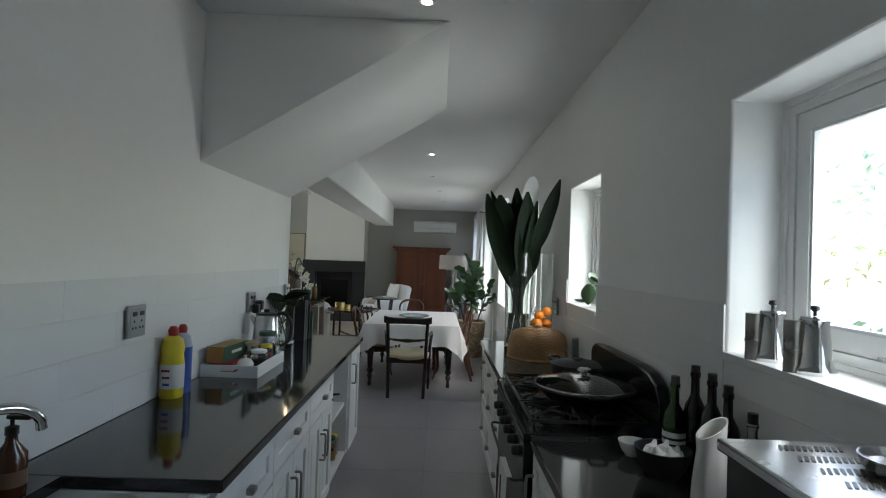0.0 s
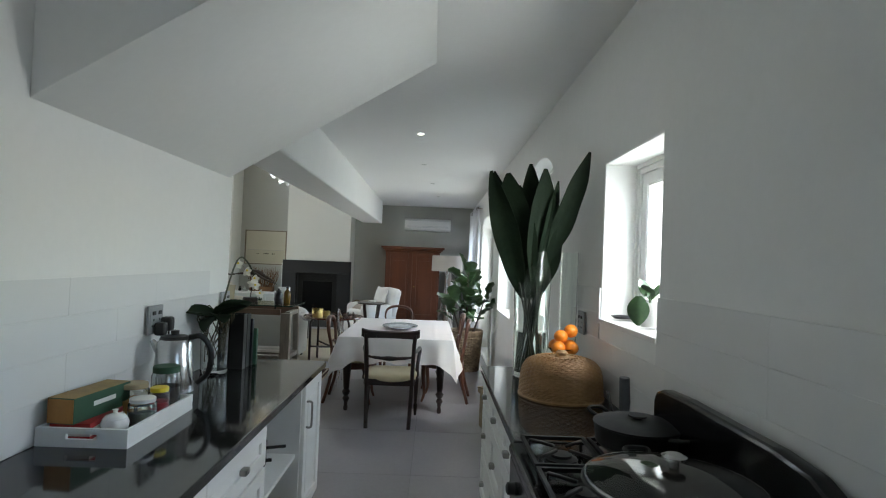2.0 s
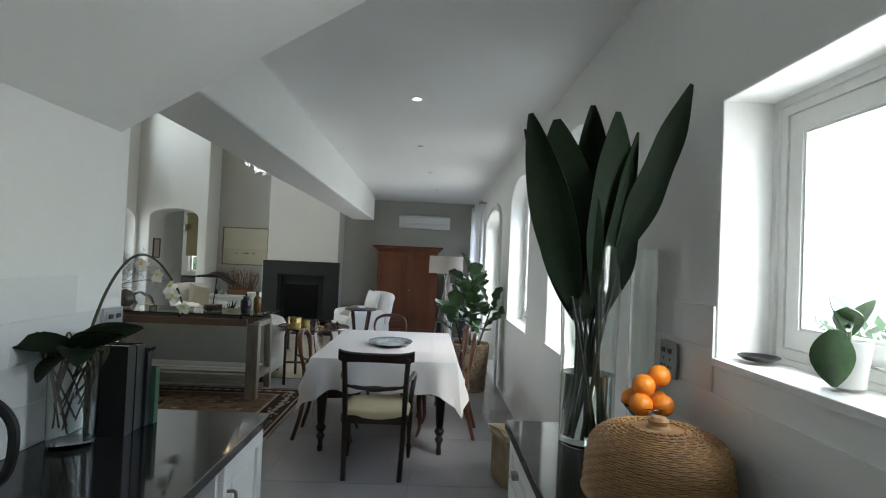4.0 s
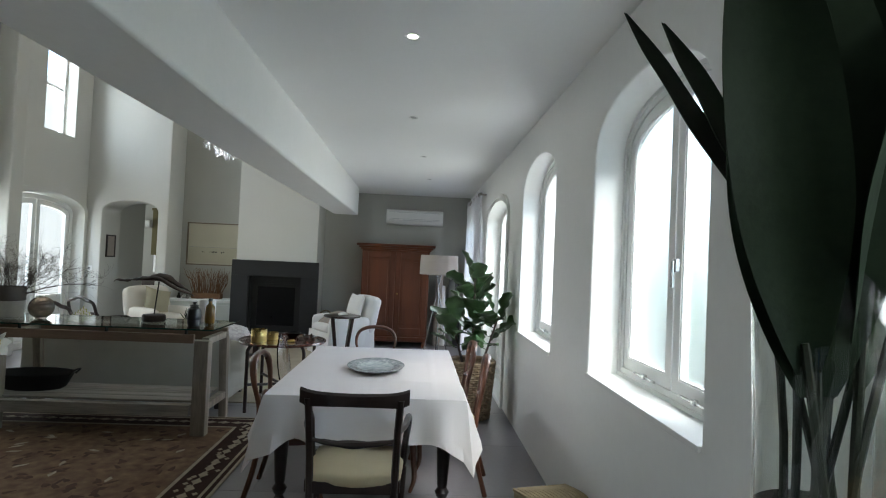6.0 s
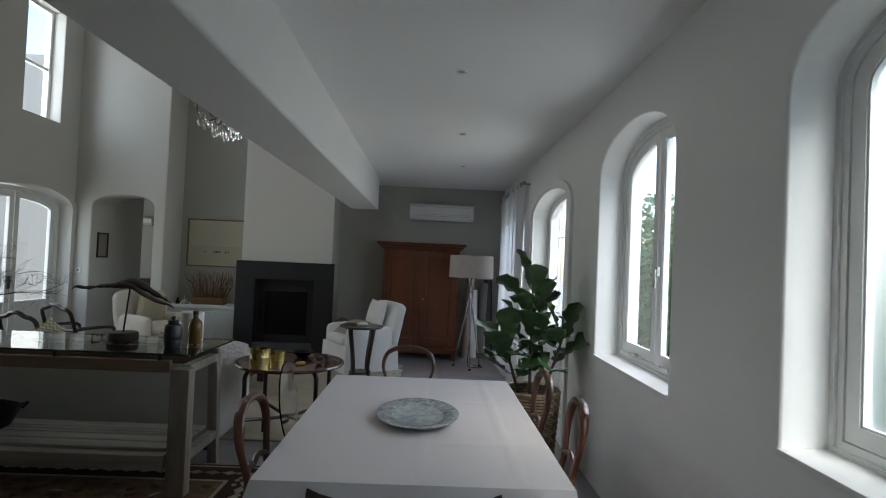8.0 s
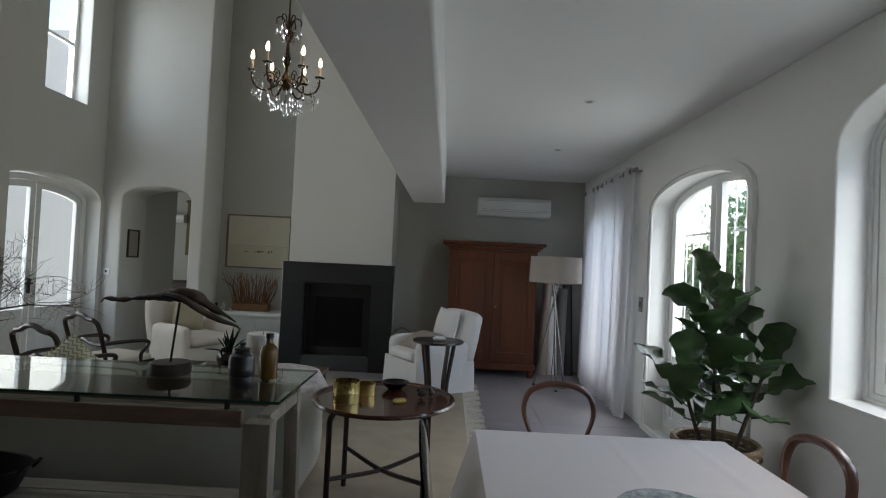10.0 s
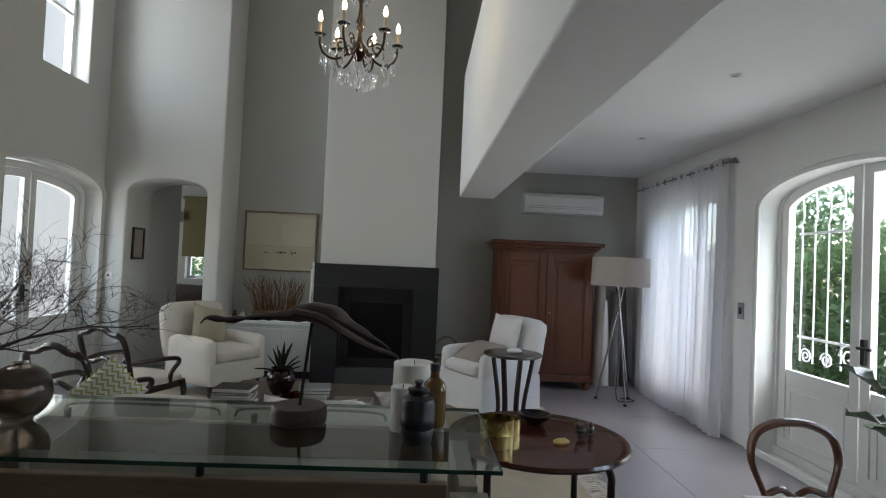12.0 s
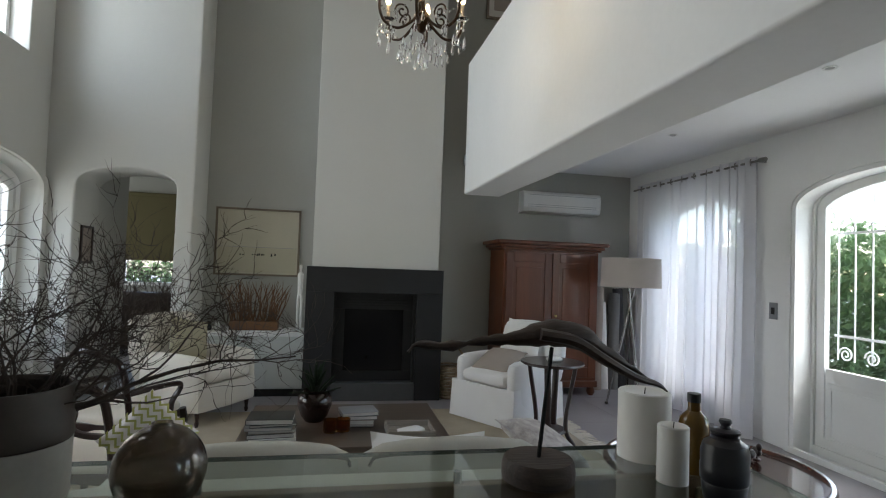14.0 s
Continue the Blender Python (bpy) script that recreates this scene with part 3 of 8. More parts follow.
def bow_handle(p0, p1, out):
    a, b, o = Vector(p0), Vector(p1), Vector(out)
    return tube(bend([a, a + o * 0.8, a + o + (b - a) * 0.15, b + o - (b - a) * 0.15, b + o * 0.8, b], 4), 0.006, 6)


def cup_handle(x, y, z, face):
    a, b = sorted((x, x + 0.028 * face))
    return B((a, b, y - 0.022, y + 0.022, z - 0.012, z + 0.012), bev=0.006)


def base_unit(y0, y1, xb, xf, face, fronts, label, top=0.86):
    """A floor cupboard along y; fronts are (kind, y from, y to, z from, z to)."""
    u = thing("kitchen_cabinet", pose(0, 0, 0), label, "cabinet", "white kitchen units")
    a, b = sorted((xb, xf))
    part("body", B((a, b, y0 + 0.001, y1 - 0.001, 0.1, top)), M_PAINT, u)
    p0, p1 = sorted((xb, xf - 0.05 * face))
    part("plinth", B((p0, p1, y0 + 0.001, y1 - 0.001, 0.0, 0.1)), M_PAINT, u)
    for kind, f0, f1, z0, z1 in fronts:
        d = part("drawer_front" if kind == "drawer" else "door", shaker(bmesh.new(), xf, f0 + 0.003, f1 - 0.003, z0, z1, face), M_PAINT, u)
        hx = xf + 0.02 * face
        if kind == "drawer":
            part("handle", cup_handle(hx, (f0 + f1) / 2, (z0 + z1) / 2, face), M_PEWTER, d, "pewter cup handle")
        else:
            hy = f1 - 0.035 if kind == "doorL" else f0 + 0.035
            part("handle", bow_handle((hx, hy, z1 - 0.10), (hx, hy, z1 - 0.24), (0.03 * face, 0, 0)), M_PEWTER, d, "pewter bow handle")
    return u


LX0, LX1 = -1.24, -0.60
base_unit(1.575, 2.15, LX0, LX1 - 0.04, 1, [("drawer", 1.56, 2.15, 0.66, 0.85), ("drawer", 1.56, 2.15, 0.40, 0.65), ("drawer", 1.56, 2.15, 0.12, 0.39)], "white shaker drawer unit under black granite")
base_unit(2.15, 2.75, LX0, LX1 - 0.04, 1, [("drawer", 2.15, 2.75, 0.68, 0.85), ("doorL", 2.15, 2.45, 0.12, 0.67), ("doorR", 2.45, 2.75, 0.12, 0.67)], "white shaker cupboard with a drawer over two doors")
base_unit(2.75, 3.35, LX0, LX1 - 0.04, 1, [("drawer", 2.75, 3.35, 0.68, 0.85), ("doorL", 2.75, 3.05, 0.12, 0.67), ("doorR", 3.05, 3.35, 0.12, 0.67)], "white shaker cupboard with a drawer over two doors")
u = thing("open_shelf_unit", pose(0, 0, 0), "open white shelf unit holding pans and jars", "cabinet", "white kitchen units")
part("side_panel", B((LX0, LX1 - 0.04, 3.352, 3.37, 0.1, 0.86)), M_PAINT, u)
part("side_panel", B((LX0, LX1 - 0.04, 4.02, 4.038, 0.1, 0.86)), M_PAINT, u)
part("back_panel", B((LX0 + 0.002, LX0 + 0.02, 3.37, 4.02, 0.1, 0.86)), M_PAINT, u)
part("bottom", B((LX0 + 0.02, LX1 - 0.045, 3.37, 4.02, 0.1, 0.12)), M_PAINT, u)
part("shelf", B((LX0 + 0.02, LX1 - 0.06, 3.37, 4.02, 0.46, 0.48)), M_PAINT, u)
part("plinth", B((LX0, LX1 - 0.09, 3.352, 4.038, 0, 0.1)), M_PAINT, u)
base_unit(4.04, 4.46, LX0, LX1 - 0.04, 1, [("doorR", 4.04, 4.46, 0.12, 0.85)], "white shaker end cupboard with a tall door")
u = thing("sink_cabinet", pose(0, 0, 0), "white cupboard under the butler sink", "cabinet", "white kitchen units")
part("body", B((LX0, LX1 - 0.04, -0.6, 1.574, 0.1, 0.62)), M_PAINT, u)
part("plinth", B((LX0, LX1 - 0.09, -0.6, 1.574, 0, 0.1)), M_PAINT, u)
part("end_post", B((LX1 - 0.09, LX1 - 0.04, 1.556, 1.574, 0.62, 0.86)), M_PAINT, u)

u = thing("worktop", pose(0, 0, 0), "polished black granite worktop with a sink cutout", "worktop")
part("slab", B((LX0 + 0.002, LX1, 1.575, 4.48, 0.862, 0.90), bev=0.005), M_GRANITE, u)
part("back_strip", B((LX0 + 0.002, -1.06, -0.6, 1.574, 0.862, 0.90), bev=0.003), M_GRANITE, u)
u = thing("butler_sink", pose(0, 0, 0), "white ceramic butler sink under the worktop", "sink")
part("basin", B((-1.05, -0.58, 0.70, 0.74, 0.62, 0.785), (-1.05, -0.58, 1.44, 1.49, 0.62, 0.785), (-1.05, -1.01, 0.74, 1.50, 0.62, 0.785), (-0.62, -0.58, 0.74, 1.50, 0.62, 0.785), (-1.01, -0.62, 0.74, 1.50, 0.62, 0.66), bev=0.012), M_CERAM, u)
u = thing("tap", pose(-1.14, 1.24, 0.90, 0, 0, 58), "chrome swan-neck mixer tap beside the sink", "tap")
part("base", lathe([(0, 0), (0.028, 0), (0.026, 0.02), (0.016, 0.03), (0.016, 0.11), (0, 0.11)], 16), M_CHROME, u)
part("spout", tube(bend([(0, 0, 0.10), (0.0, -0.0, 0.18), (0.03, 0, 0.235), (0.10, 0, 0.25), (0.17, 0, 0.245), (0.215, 0, 0.215), (0.225, 0, 0.18)], 5), [0.014] * 24 + [0.013] * 7, 10), M_CHROME, u)
part("lever", tube([(-0.02, -0.02, 0.07), (0.05, -0.12, 0.10)], [0.008, 0.006], 8), M_CHROME, u)

RX0, RX1 = 0.37, RW
base_unit(3.08, 3.55, RX1, RX0 + 0.04, -1, [("drawer", 3.08, 3.55, 0.68, 0.85), ("drawer", 3.08, 3.55, 0.41, 0.67), ("drawer", 3.08, 3.55, 0.12, 0.40)], "white shaker drawer unit beside the stove")
base_unit(3.55, 4.02, RX1, RX0 + 0.04, -1, [("drawer", 3.55, 4.02, 0.68, 0.85), ("drawer", 3.55, 4.02, 0.41, 0.67), ("drawer", 3.55, 4.02, 0.12, 0.40)], "white shaker drawer unit under black granite")
base_unit(4.02, 4.48, RX1, RX0 + 0.04, -1, [("drawer", 4.02, 4.48, 0.68, 0.85), ("drawer", 4.02, 4.48, 0.41, 0.67), ("drawer", 4.02, 4.48, 0.12, 0.40)], "white shaker drawer unit at the end of the run")
base_unit(1.45, 2.10, RX1, RX0 + 0.04, -1, [("doorL", 1.45, 2.10, 0.12, 0.85)], "white shaker cupboard before the stove")
base_unit(0.7, 1.45, RX1, RX0 + 0.04, -1, [("doorL", 0.7, 1.45, 0.12, 0.85)], "white shaker cupboard under the worktop")
base_unit(-0.6, 0.7, RX1, RX0 + 0.04, -1, [("doorL", -0.6, 0.05, 0.12, 0.85), ("doorR", 0.05, 0.7, 0.12, 0.85)], "white shaker double cupboard under the worktop")
u = thing("worktop", pose(0, 0, 0), "polished black granite worktop beyond the stove", "worktop")
part("slab", B((RX0, RX1 - 0.002, 3.08, 4.50, 0.862, 0.90), bev=0.005), M_GRANITE, u)
u = thing("worktop", pose(0, 0, 0), "polished black granite worktop below the window", "worktop")
part("slab", B((RX0, RX1 - 0.002, -0.6, 2.09, 0.862, 0.90), bev=0.005), M_GRANITE, u)

# gas stove
u = thing("gas_stove", pose(0, 0, 0), "black gas range with a curved back and steel-handled oven", "stove")
SY0, SY1 = 2.105, 3.065
part("body", B((0.39, 0.92, SY0, SY1, 0.08, 0.86)), M_ENAMEL, u)
part("foot_rail", B((0.43, 0.90, SY0 + 0.02, SY1 - 0.02, 0.0, 0.08)), M_PLASTIC_B, u)
part("hob", B((0.35, 0.92, SY0, SY1, 0.861, 0.90), bev=0.012), M_ENAMEL, u)
bm = prism([(SY0 - 0.008, 0.90), (SY1 - 0.01, 0.90), (SY1 - 0.01, 1.08), (SY1 - 0.03, 1.11), (SY1 - 0.08, 1.13), (SY1 - 0.25, 1.138), (SY0 + 0.25, 1.138), (SY0 + 0.12, 1.125), (SY0 + 0.04, 1.09), (SY0 - 0.002, 1.03)], 0.05, along_y(0.875), 0.012)
part("back_panel", bm, M_ENAMEL, u)
od = part("oven_door", B((0.365, 0.39, SY0 + 0.03, SY1 - 0.03, 0.16, 0.70), bev=0.008), M_ENAMEL, u)
part("handle", bow_handle((0.365, SY0 + 0.10, 0.68), (0.365, SY1 - 0.10, 0.68), (-0.05, 0, 0)), M_PLASTIC_B, od, "curved black oven handle")
fp = part("control_panel", B((0.355, 0.39, SY0 + 0.01, SY1 - 0.01, 0.71, 0.858), bev=0.006), M_ENAMEL, u)
for k in range(6):
    part("knob", lathe([(0, 0), (0.022, 0), (0.02, 0.025), (0.012, 0.03), (0, 0.03)], 14, Matrix.Translation((0.355, SY0 + 0.14 + k * 0.137, 0.785)) @ Matrix.Rotation(radians(-90), 4, "Y")), M_PLASTIC_B, fp)
for bx in (0.50, 0.74):
    for by in (SY0 + 0.18, SY0 + 0.48, SY0 + 0.78):
        br = part("burner", lathe([(0, 0.90), (0.055, 0.90), (0.055, 0.912), (0.038, 0.918), (0.036, 0.926), (0, 0.928)], 20, Matrix.Translation((bx, by, 0))), M_IRON, u)
        g = bmesh.new()
        for k in range(4):
            a = math.pi / 4 + k * math.pi / 2
            join(g, tube([(bx + 0.13 * math.cos(a), by + 0.13 * math.sin(a), 0.902), (bx + 0.125 * math.cos(a), by + 0.125 * math.sin(a), 0.94), (bx + 0.03 * math.cos(a), by + 0.03 * math.sin(a), 0.943)], 0.006, 6))
        join(g, B((bx - 0.115, bx + 0.115, by - 0.14, by - 0.128, 0.928, 0.94), (bx - 0.115, bx + 0.115, by + 0.128, by + 0.14, 0.928, 0.94), (bx - 0.115, bx - 0.103, by - 0.128, by + 0.128, 0.928, 0.94), (bx + 0.103, bx + 0.115, by - 0.128, by + 0.128, 0.928, 0.94)))
        part("pan_support", g, M_IRON, br)

# ---- dining ----
def turned_leg(h, r=0.035):
    p = [(0, 0), (0.016, 0), (0.02, 0.03), (0.014, 0.06), (0.018, 0.09), (0.03, 0.12), (0.018, 0.15), (0.028, 0.165), (0.036, 0.19), (0.022, 0.215), (0.026, 0.24), (0.033, 0.40), (0.038, 0.52), (0.026, 0.54), (0.04, 0.56), (0.04, h), (0, h)]
    return lathe([(a * r / 0.035, b) for a, b in p], 16)


tb = thing("dining_table", pose(-0.315, 7.34, 0), "dark turned-leg dining table under a white cloth", "table")
part("tabletop", B((-0.53, 0.53, -0.855, 0.855, 0.725, 0.755), bev=0.006), M_DARKW, tb)
part("apron", B((-0.47, 0.47, -0.79, -0.765, 0.62, 0.725), (-0.47, 0.47, 0.765, 0.79, 0.62, 0.725), (-0.47, -0.445, -0.765, 0.765, 0.62, 0.725), (0.445, 0.47, -0.765, 0.765, 0.62, 0.725)), M_DARKW, tb)
for sx in (-1, 1):
    for sy in (-1, 1):
        part("leg", T(turned_leg(0.725, 0.042), Matrix.Translation((sx * 0.475, sy * 0.73, 0))), M_DARKW, tb)


def table_cloth():
    """A cloth with folds along its edges and dropped corners."""
    bm = bmesh.new()
    hx, hy, n = 0.57, 0.87, 30
    loop = []
    for i in range(n):
        loop.append((-hx + 2 * hx * i / n, -hy, 0, -1, abs(2 * i / n - 1)))
    m2 = 44
    for i in range(m2):
        loop.append((hx, -hy + 2 * hy * i / m2, 1, 0, abs(2 * i / m2 - 1)))
    for i in range(n):
        loop.append((hx - 2 * hx * i / n, hy, 0, 1, abs(2 * i / n - 1)))
    for i in range(m2):
        loop.append((-hx, hy - 2 * hy * i / m2, -1, 0, abs(2 * i / m2 - 1)))
    rings = []
    levels = 9
    for k in range(levels):
        u = k / (levels - 1)
        row = []
        for i, (x, y, nx, ny, c) in enumerate(loop):
            drop = 0.235 + 0.17 * c ** 9 + 0.012 * math.sin(i * 0.9)
            corner = c ** 14
            d = Vector((nx, ny, 0))
            if c > 0.93:
                d = Vector((x / hx, y / hy, 0)).normalized()
            wavy = (0.017 + 0.028 * c) * math.sin(i * 0.8 + 1.3 * math.sin(i * 0.21)) * u
            off = 0.006 + 0.06 * u + wavy + 0.05 * corner * u
            z = 0.762 - drop * u if k else 0.762
            row.append(bm.verts.new((x + d.x * off * (1 if k else 0), y + d.y * off * (1 if k else 0), z)))
        rings.append(row)
    N = len(loop)
    for a, b in zip(rings, rings[1:]):
        for i in range(N):
            j = (i + 1) % N
            bm.faces.new((a[i], a[j], b[j], b[i]))
    gx, gy = 48, 64
    inner = [[bm.verts.new((-hx * 0.97 + 2 * 0.97 * hx * i / gx, -hy * 0.98 + 2 * 0.98 * hy * j / gy, 0.7625 + 0.0022 * noise.noise((i * 0.13, j * 0.10, 3)) + (0.0035 if i in (25, 41) else 0.0025 if j in (16, 42) else 0))) for i in range(gx + 1)] for j in range(gy + 1)]
    for j in range(gy):
        for i in range(gx):
            bm.faces.new((inner[j][i], inner[j][i + 1], inner[j + 1][i + 1], inner[j + 1][i]))
    edge = [inner[0][i] for i in range(gx)] + [inner[j][gx] for j in range(gy)] + [inner[gy][gx - i] for i in range(gx)] + [inner[gy - j][0] for j in range(gy)]
    ea = [bm.edges.get((edge[i], edge[(i + 1) % len(edge)])) for i in range(len(edge))]
    eb = [bm.edges.get((rings[0][i], rings[0][(i + 1) % N])) for i in range(N)]
    bmesh.ops.bridge_loops(bm, edges=ea + eb)
    return bm


tc = part("tablecloth", thicken(table_cloth(), 0.003), M_LINEN)
tc.matrix_world = pose(-0.30, 7.34, 0)
tagged(tc, "creased white linen cloth spread over the dining table", "tablecloth")

pl = thing("platter", pose(-0.305, 7.27, 0.766), "oval blue and white patterned serving platter on the cloth", "platter")
M_PLATE = mat("patterned_china", (0.66, 0.68, 0.67), 0.12, 0, 0.1, 34, 0.0, 60, (0.17, 0.21, 0.23))
M_PLATE2 = mat("patterned_china_well", (0.68, 0.71, 0.69), 0.12, 0, 0.1, 20, 0.0, 60, (0.30, 0.36, 0.37))
part("rim", lathe([(0.13, 0.006), (0.14, 0.012), (0.20, 0.026), (0.203, 0.03), (0.198, 0.032), (0.14, 0.019), (0.13, 0.014)], 48, None, 1.35), M_PLATE, pl)
part("well", lathe([(0, 0.0), (0.12, 0.0), (0.131, 0.007), (0.131, 0.0145), (0.12, 0.010), (0, 0.009)], 48, None, 1.35), M_PLATE2, pl)


def carver():
    """An armed dining chair with a curved top rail; it faces +y."""
    c = thing("dining_armchair", pose(-0.32, 6.10, 0), "dark mahogany dining armchair with a pale upholstered seat", "chair")
    bm = bmesh.new()
    rows = []
    for i in range(15):
        u = i / 14 * 2 - 1
        y = -0.03 - 0.05 * (1 - u * u)
        zt = 0.893 + 0.016 * abs(u) ** 6
        zb = 0.815 + 0.015 * (1 - u * u) + (0.02 if abs(u) > 0.9 else 0)
        rows.append([bm.verts.new((u * 0.268, y + dy, z)) for dy, z in ((-0.012, zb), (-0.016, zt - 0.01), (0.0, zt), (0.014, zt - 0.01), (0.010, zb))])
    for a, b in zip(rows, rows[1:]):
        for k in range(5):
            bm.faces.new((a[k], a[(k + 1) % 5], b[(k + 1) % 5], b[k]))
    bm.faces.new(rows[0]); bm.faces.new(rows[-1])
    part("top_rail", bm, M_DARKW, c)
    mid = [(u * 0.205, -0.02 - 0.03 * (1 - u * u), 0.65 - 0.012 * (1 - u * u)) for u in [i / 12 * 2 - 1 for i in range(13)]]
    part("mid_rail", tube(mid, [0.011 + 0.012 * math.exp(-(u * 3) ** 2) + 0.006 * math.exp(-((abs(u) - 0.6) * 9) ** 2) for u in [i / 12 * 2 - 1 for i in range(13)]], 8), M_DARKW, c)
    for s in (-1, 1):
        part("back_leg", tube(bend([(s * 0.195, -0.06, 0.0), (s * 0.205, -0.01, 0.25), (s * 0.21, 0.0, 0.45), (s * 0.215, -0.02, 0.65), (s * 0.225, -0.05, 0.86)], 4), 0.019, 8), M_DARKW, c)
        part("front_leg", T(lathe([(0, 0), (0.012, 0), (0.018, 0.06), (0.022, 0.10), (0.014, 0.12), (0.024, 0.30), (0.026, 0.36), (0.018, 0.37), (0.026, 0.40), (0.026, 0.44), (0, 0.44)], 14), Matrix.Translation((s * 0.24, 0.42, 0))), M_DARKW, c)
        part("arm", tube(bend([(s * 0.218, -0.03, 0.70), (s * 0.25, 0.10, 0.695), (s * 0.265, 0.24, 0.70), (s * 0.268, 0.30, 0.66), (s * 0.26, 0.28, 0.60), (s * 0.25, 0.26, 0.52), (s * 0.245, 0.28, 0.44)], 5), 0.018, 8), M_DARKW, c)
        part("side_rail", B((s * 0.225 - 0.012, s * 0.225 + 0.012, 0.01, 0.42, 0.38, 0.44), bev=0.004), M_DARKW, c)
    part("front_rail", B((-0.23, 0.23, 0.41, 0.435, 0.38, 0.44), bev=0.004), M_DARKW, c)
    part("back_rail", B((-0.20, 0.20, -0.01, 0.012, 0.38, 0.44), bev=0.004), M_DARKW, c)
    part("seat", soft(-0.235, 0.235, -0.005, 0.43, 0.40, 0.485, 0.03, 0.012), M_SEAT, c, "pale gold upholstered seat")
    return c


carver()


def balloon_chair(m, label):
    """A Victorian balloon-back chair; it faces +y."""
    c = thing("balloon_back_chair", m, label, "chair", "balloon-back chairs round the table")
    hoop = bend([(-0.165, -0.01, 0.45), (-0.15, -0.02, 0.54), (-0.135, -0.03, 0.60), (-0.185, -0.05, 0.74), (-0.165, -0.065, 0.84), (-0.09, -0.075, 0.885), (0, -0.08, 0.895), (0.09, -0.075, 0.885), (0.165, -0.065, 0.84), (0.185, -0.05, 0.74), (0.135, -0.03, 0.60), (0.15, -0.02, 0.54), (0.165, -0.01, 0.45)], 4)
    part("hoop", tube(hoop, [0.016 + 0.010 * max(0, (p.z - 0.7) / 0.2) for p in hoop], 10, 0.7), M_WALNUT, c)
    part("mid_rail", tube(bend([(-0.138, -0.03, 0.61), (-0.06, -0.045, 0.63), (0, -0.05, 0.60), (0.06, -0.045, 0.63), (0.138, -0.03, 0.61)], 4), 0.014, 8), M_WALNUT, c)
    for s in (-1, 1):
        part("back_leg", tube(bend([(s * 0.18, -0.09, 0), (s * 0.17, -0.03, 0.22), (s * 0.165, 0, 0.45)], 5), 0.017, 8), M_WALNUT, c)
        part("front_leg", tube(bend([(s * 0.19, 0.41, 0), (s * 0.185, 0.385, 0.10), (s * 0.20, 0.40, 0.30), (s * 0.20, 0.39, 0.43)], 5), [0.012, 0.013, 0.014, 0.015, 0.016, 0.017, 0.018, 0.019, 0.020, 0.021, 0.022, 0.023, 0.024, 0.025, 0.026, 0.026], 8), M_WALNUT, c)
    part("seat_rail", lathe([(0.19, 0.37), (0.225, 0.37), (0.23, 0.43), (0.20, 0.44)], 28, Matrix.Translation((0, 0.20, 0))), M_WALNUT, c)
    part("seat", lathe([(0, 0.42), (0.20, 0.42), (0.222, 0.445), (0.20, 0.475), (0.10, 0.49), (0, 0.492)], 28, Matrix.Translation((0, 0.20, 0))), M_SEAT, c, "pale upholstered seat")
    return c


ch = balloon_chair(pose(-0.405, 8.56, 0, 0, 0, 180), "walnut balloon-back chair at the end of the table")
for x, y, a in ((0.37, 7.82, 90), (0.40, 7.18, 84), (-0.98, 7.02, -90)):
    copy_thing(ch, pose(x, y, 0, 0, 0, a))["label"] = "walnut balloon-back chair pushed in at the long side"

gc = thing("acrylic_chair", pose(-1.0, 7.80, 0, 0, 0, -90), "clear acrylic chair with a rounded back", "chair")
M_ACRYL = glassy("acrylic", (0.98, 0.98, 0.98), 0.03, 1.2)
part("backrest", T(lathe([(0, 0), (0.10, 0.0), (0.16, 0.004), (0.185, 0.012), (0.187, 0.02), (0.16, 0.014), (0.10, 0.01), (0, 0.01)], 32, None, 1.25), Matrix.Translation((0, -0.06, 0.68)) @ Matrix.Rotation(radians(98), 4, "X")), M_ACRYL, gc)
part("seat", soft(-0.2, 0.2, -0.02, 0.40, 0.44, 0.465, 0.012, 0.004), M_ACRYL, gc)
for s in (-1, 1):
    part("leg", tube([(s * 0.18, 0.37, 0), (s * 0.175, 0.36, 0.445)], [0.012, 0.018], 8), M_ACRYL, gc)
    part("leg", tube([(s * 0.18, -0.06, 0), (s * 0.165, -0.01, 0.445)], [0.012, 0.018], 8), M_ACRYL, gc)

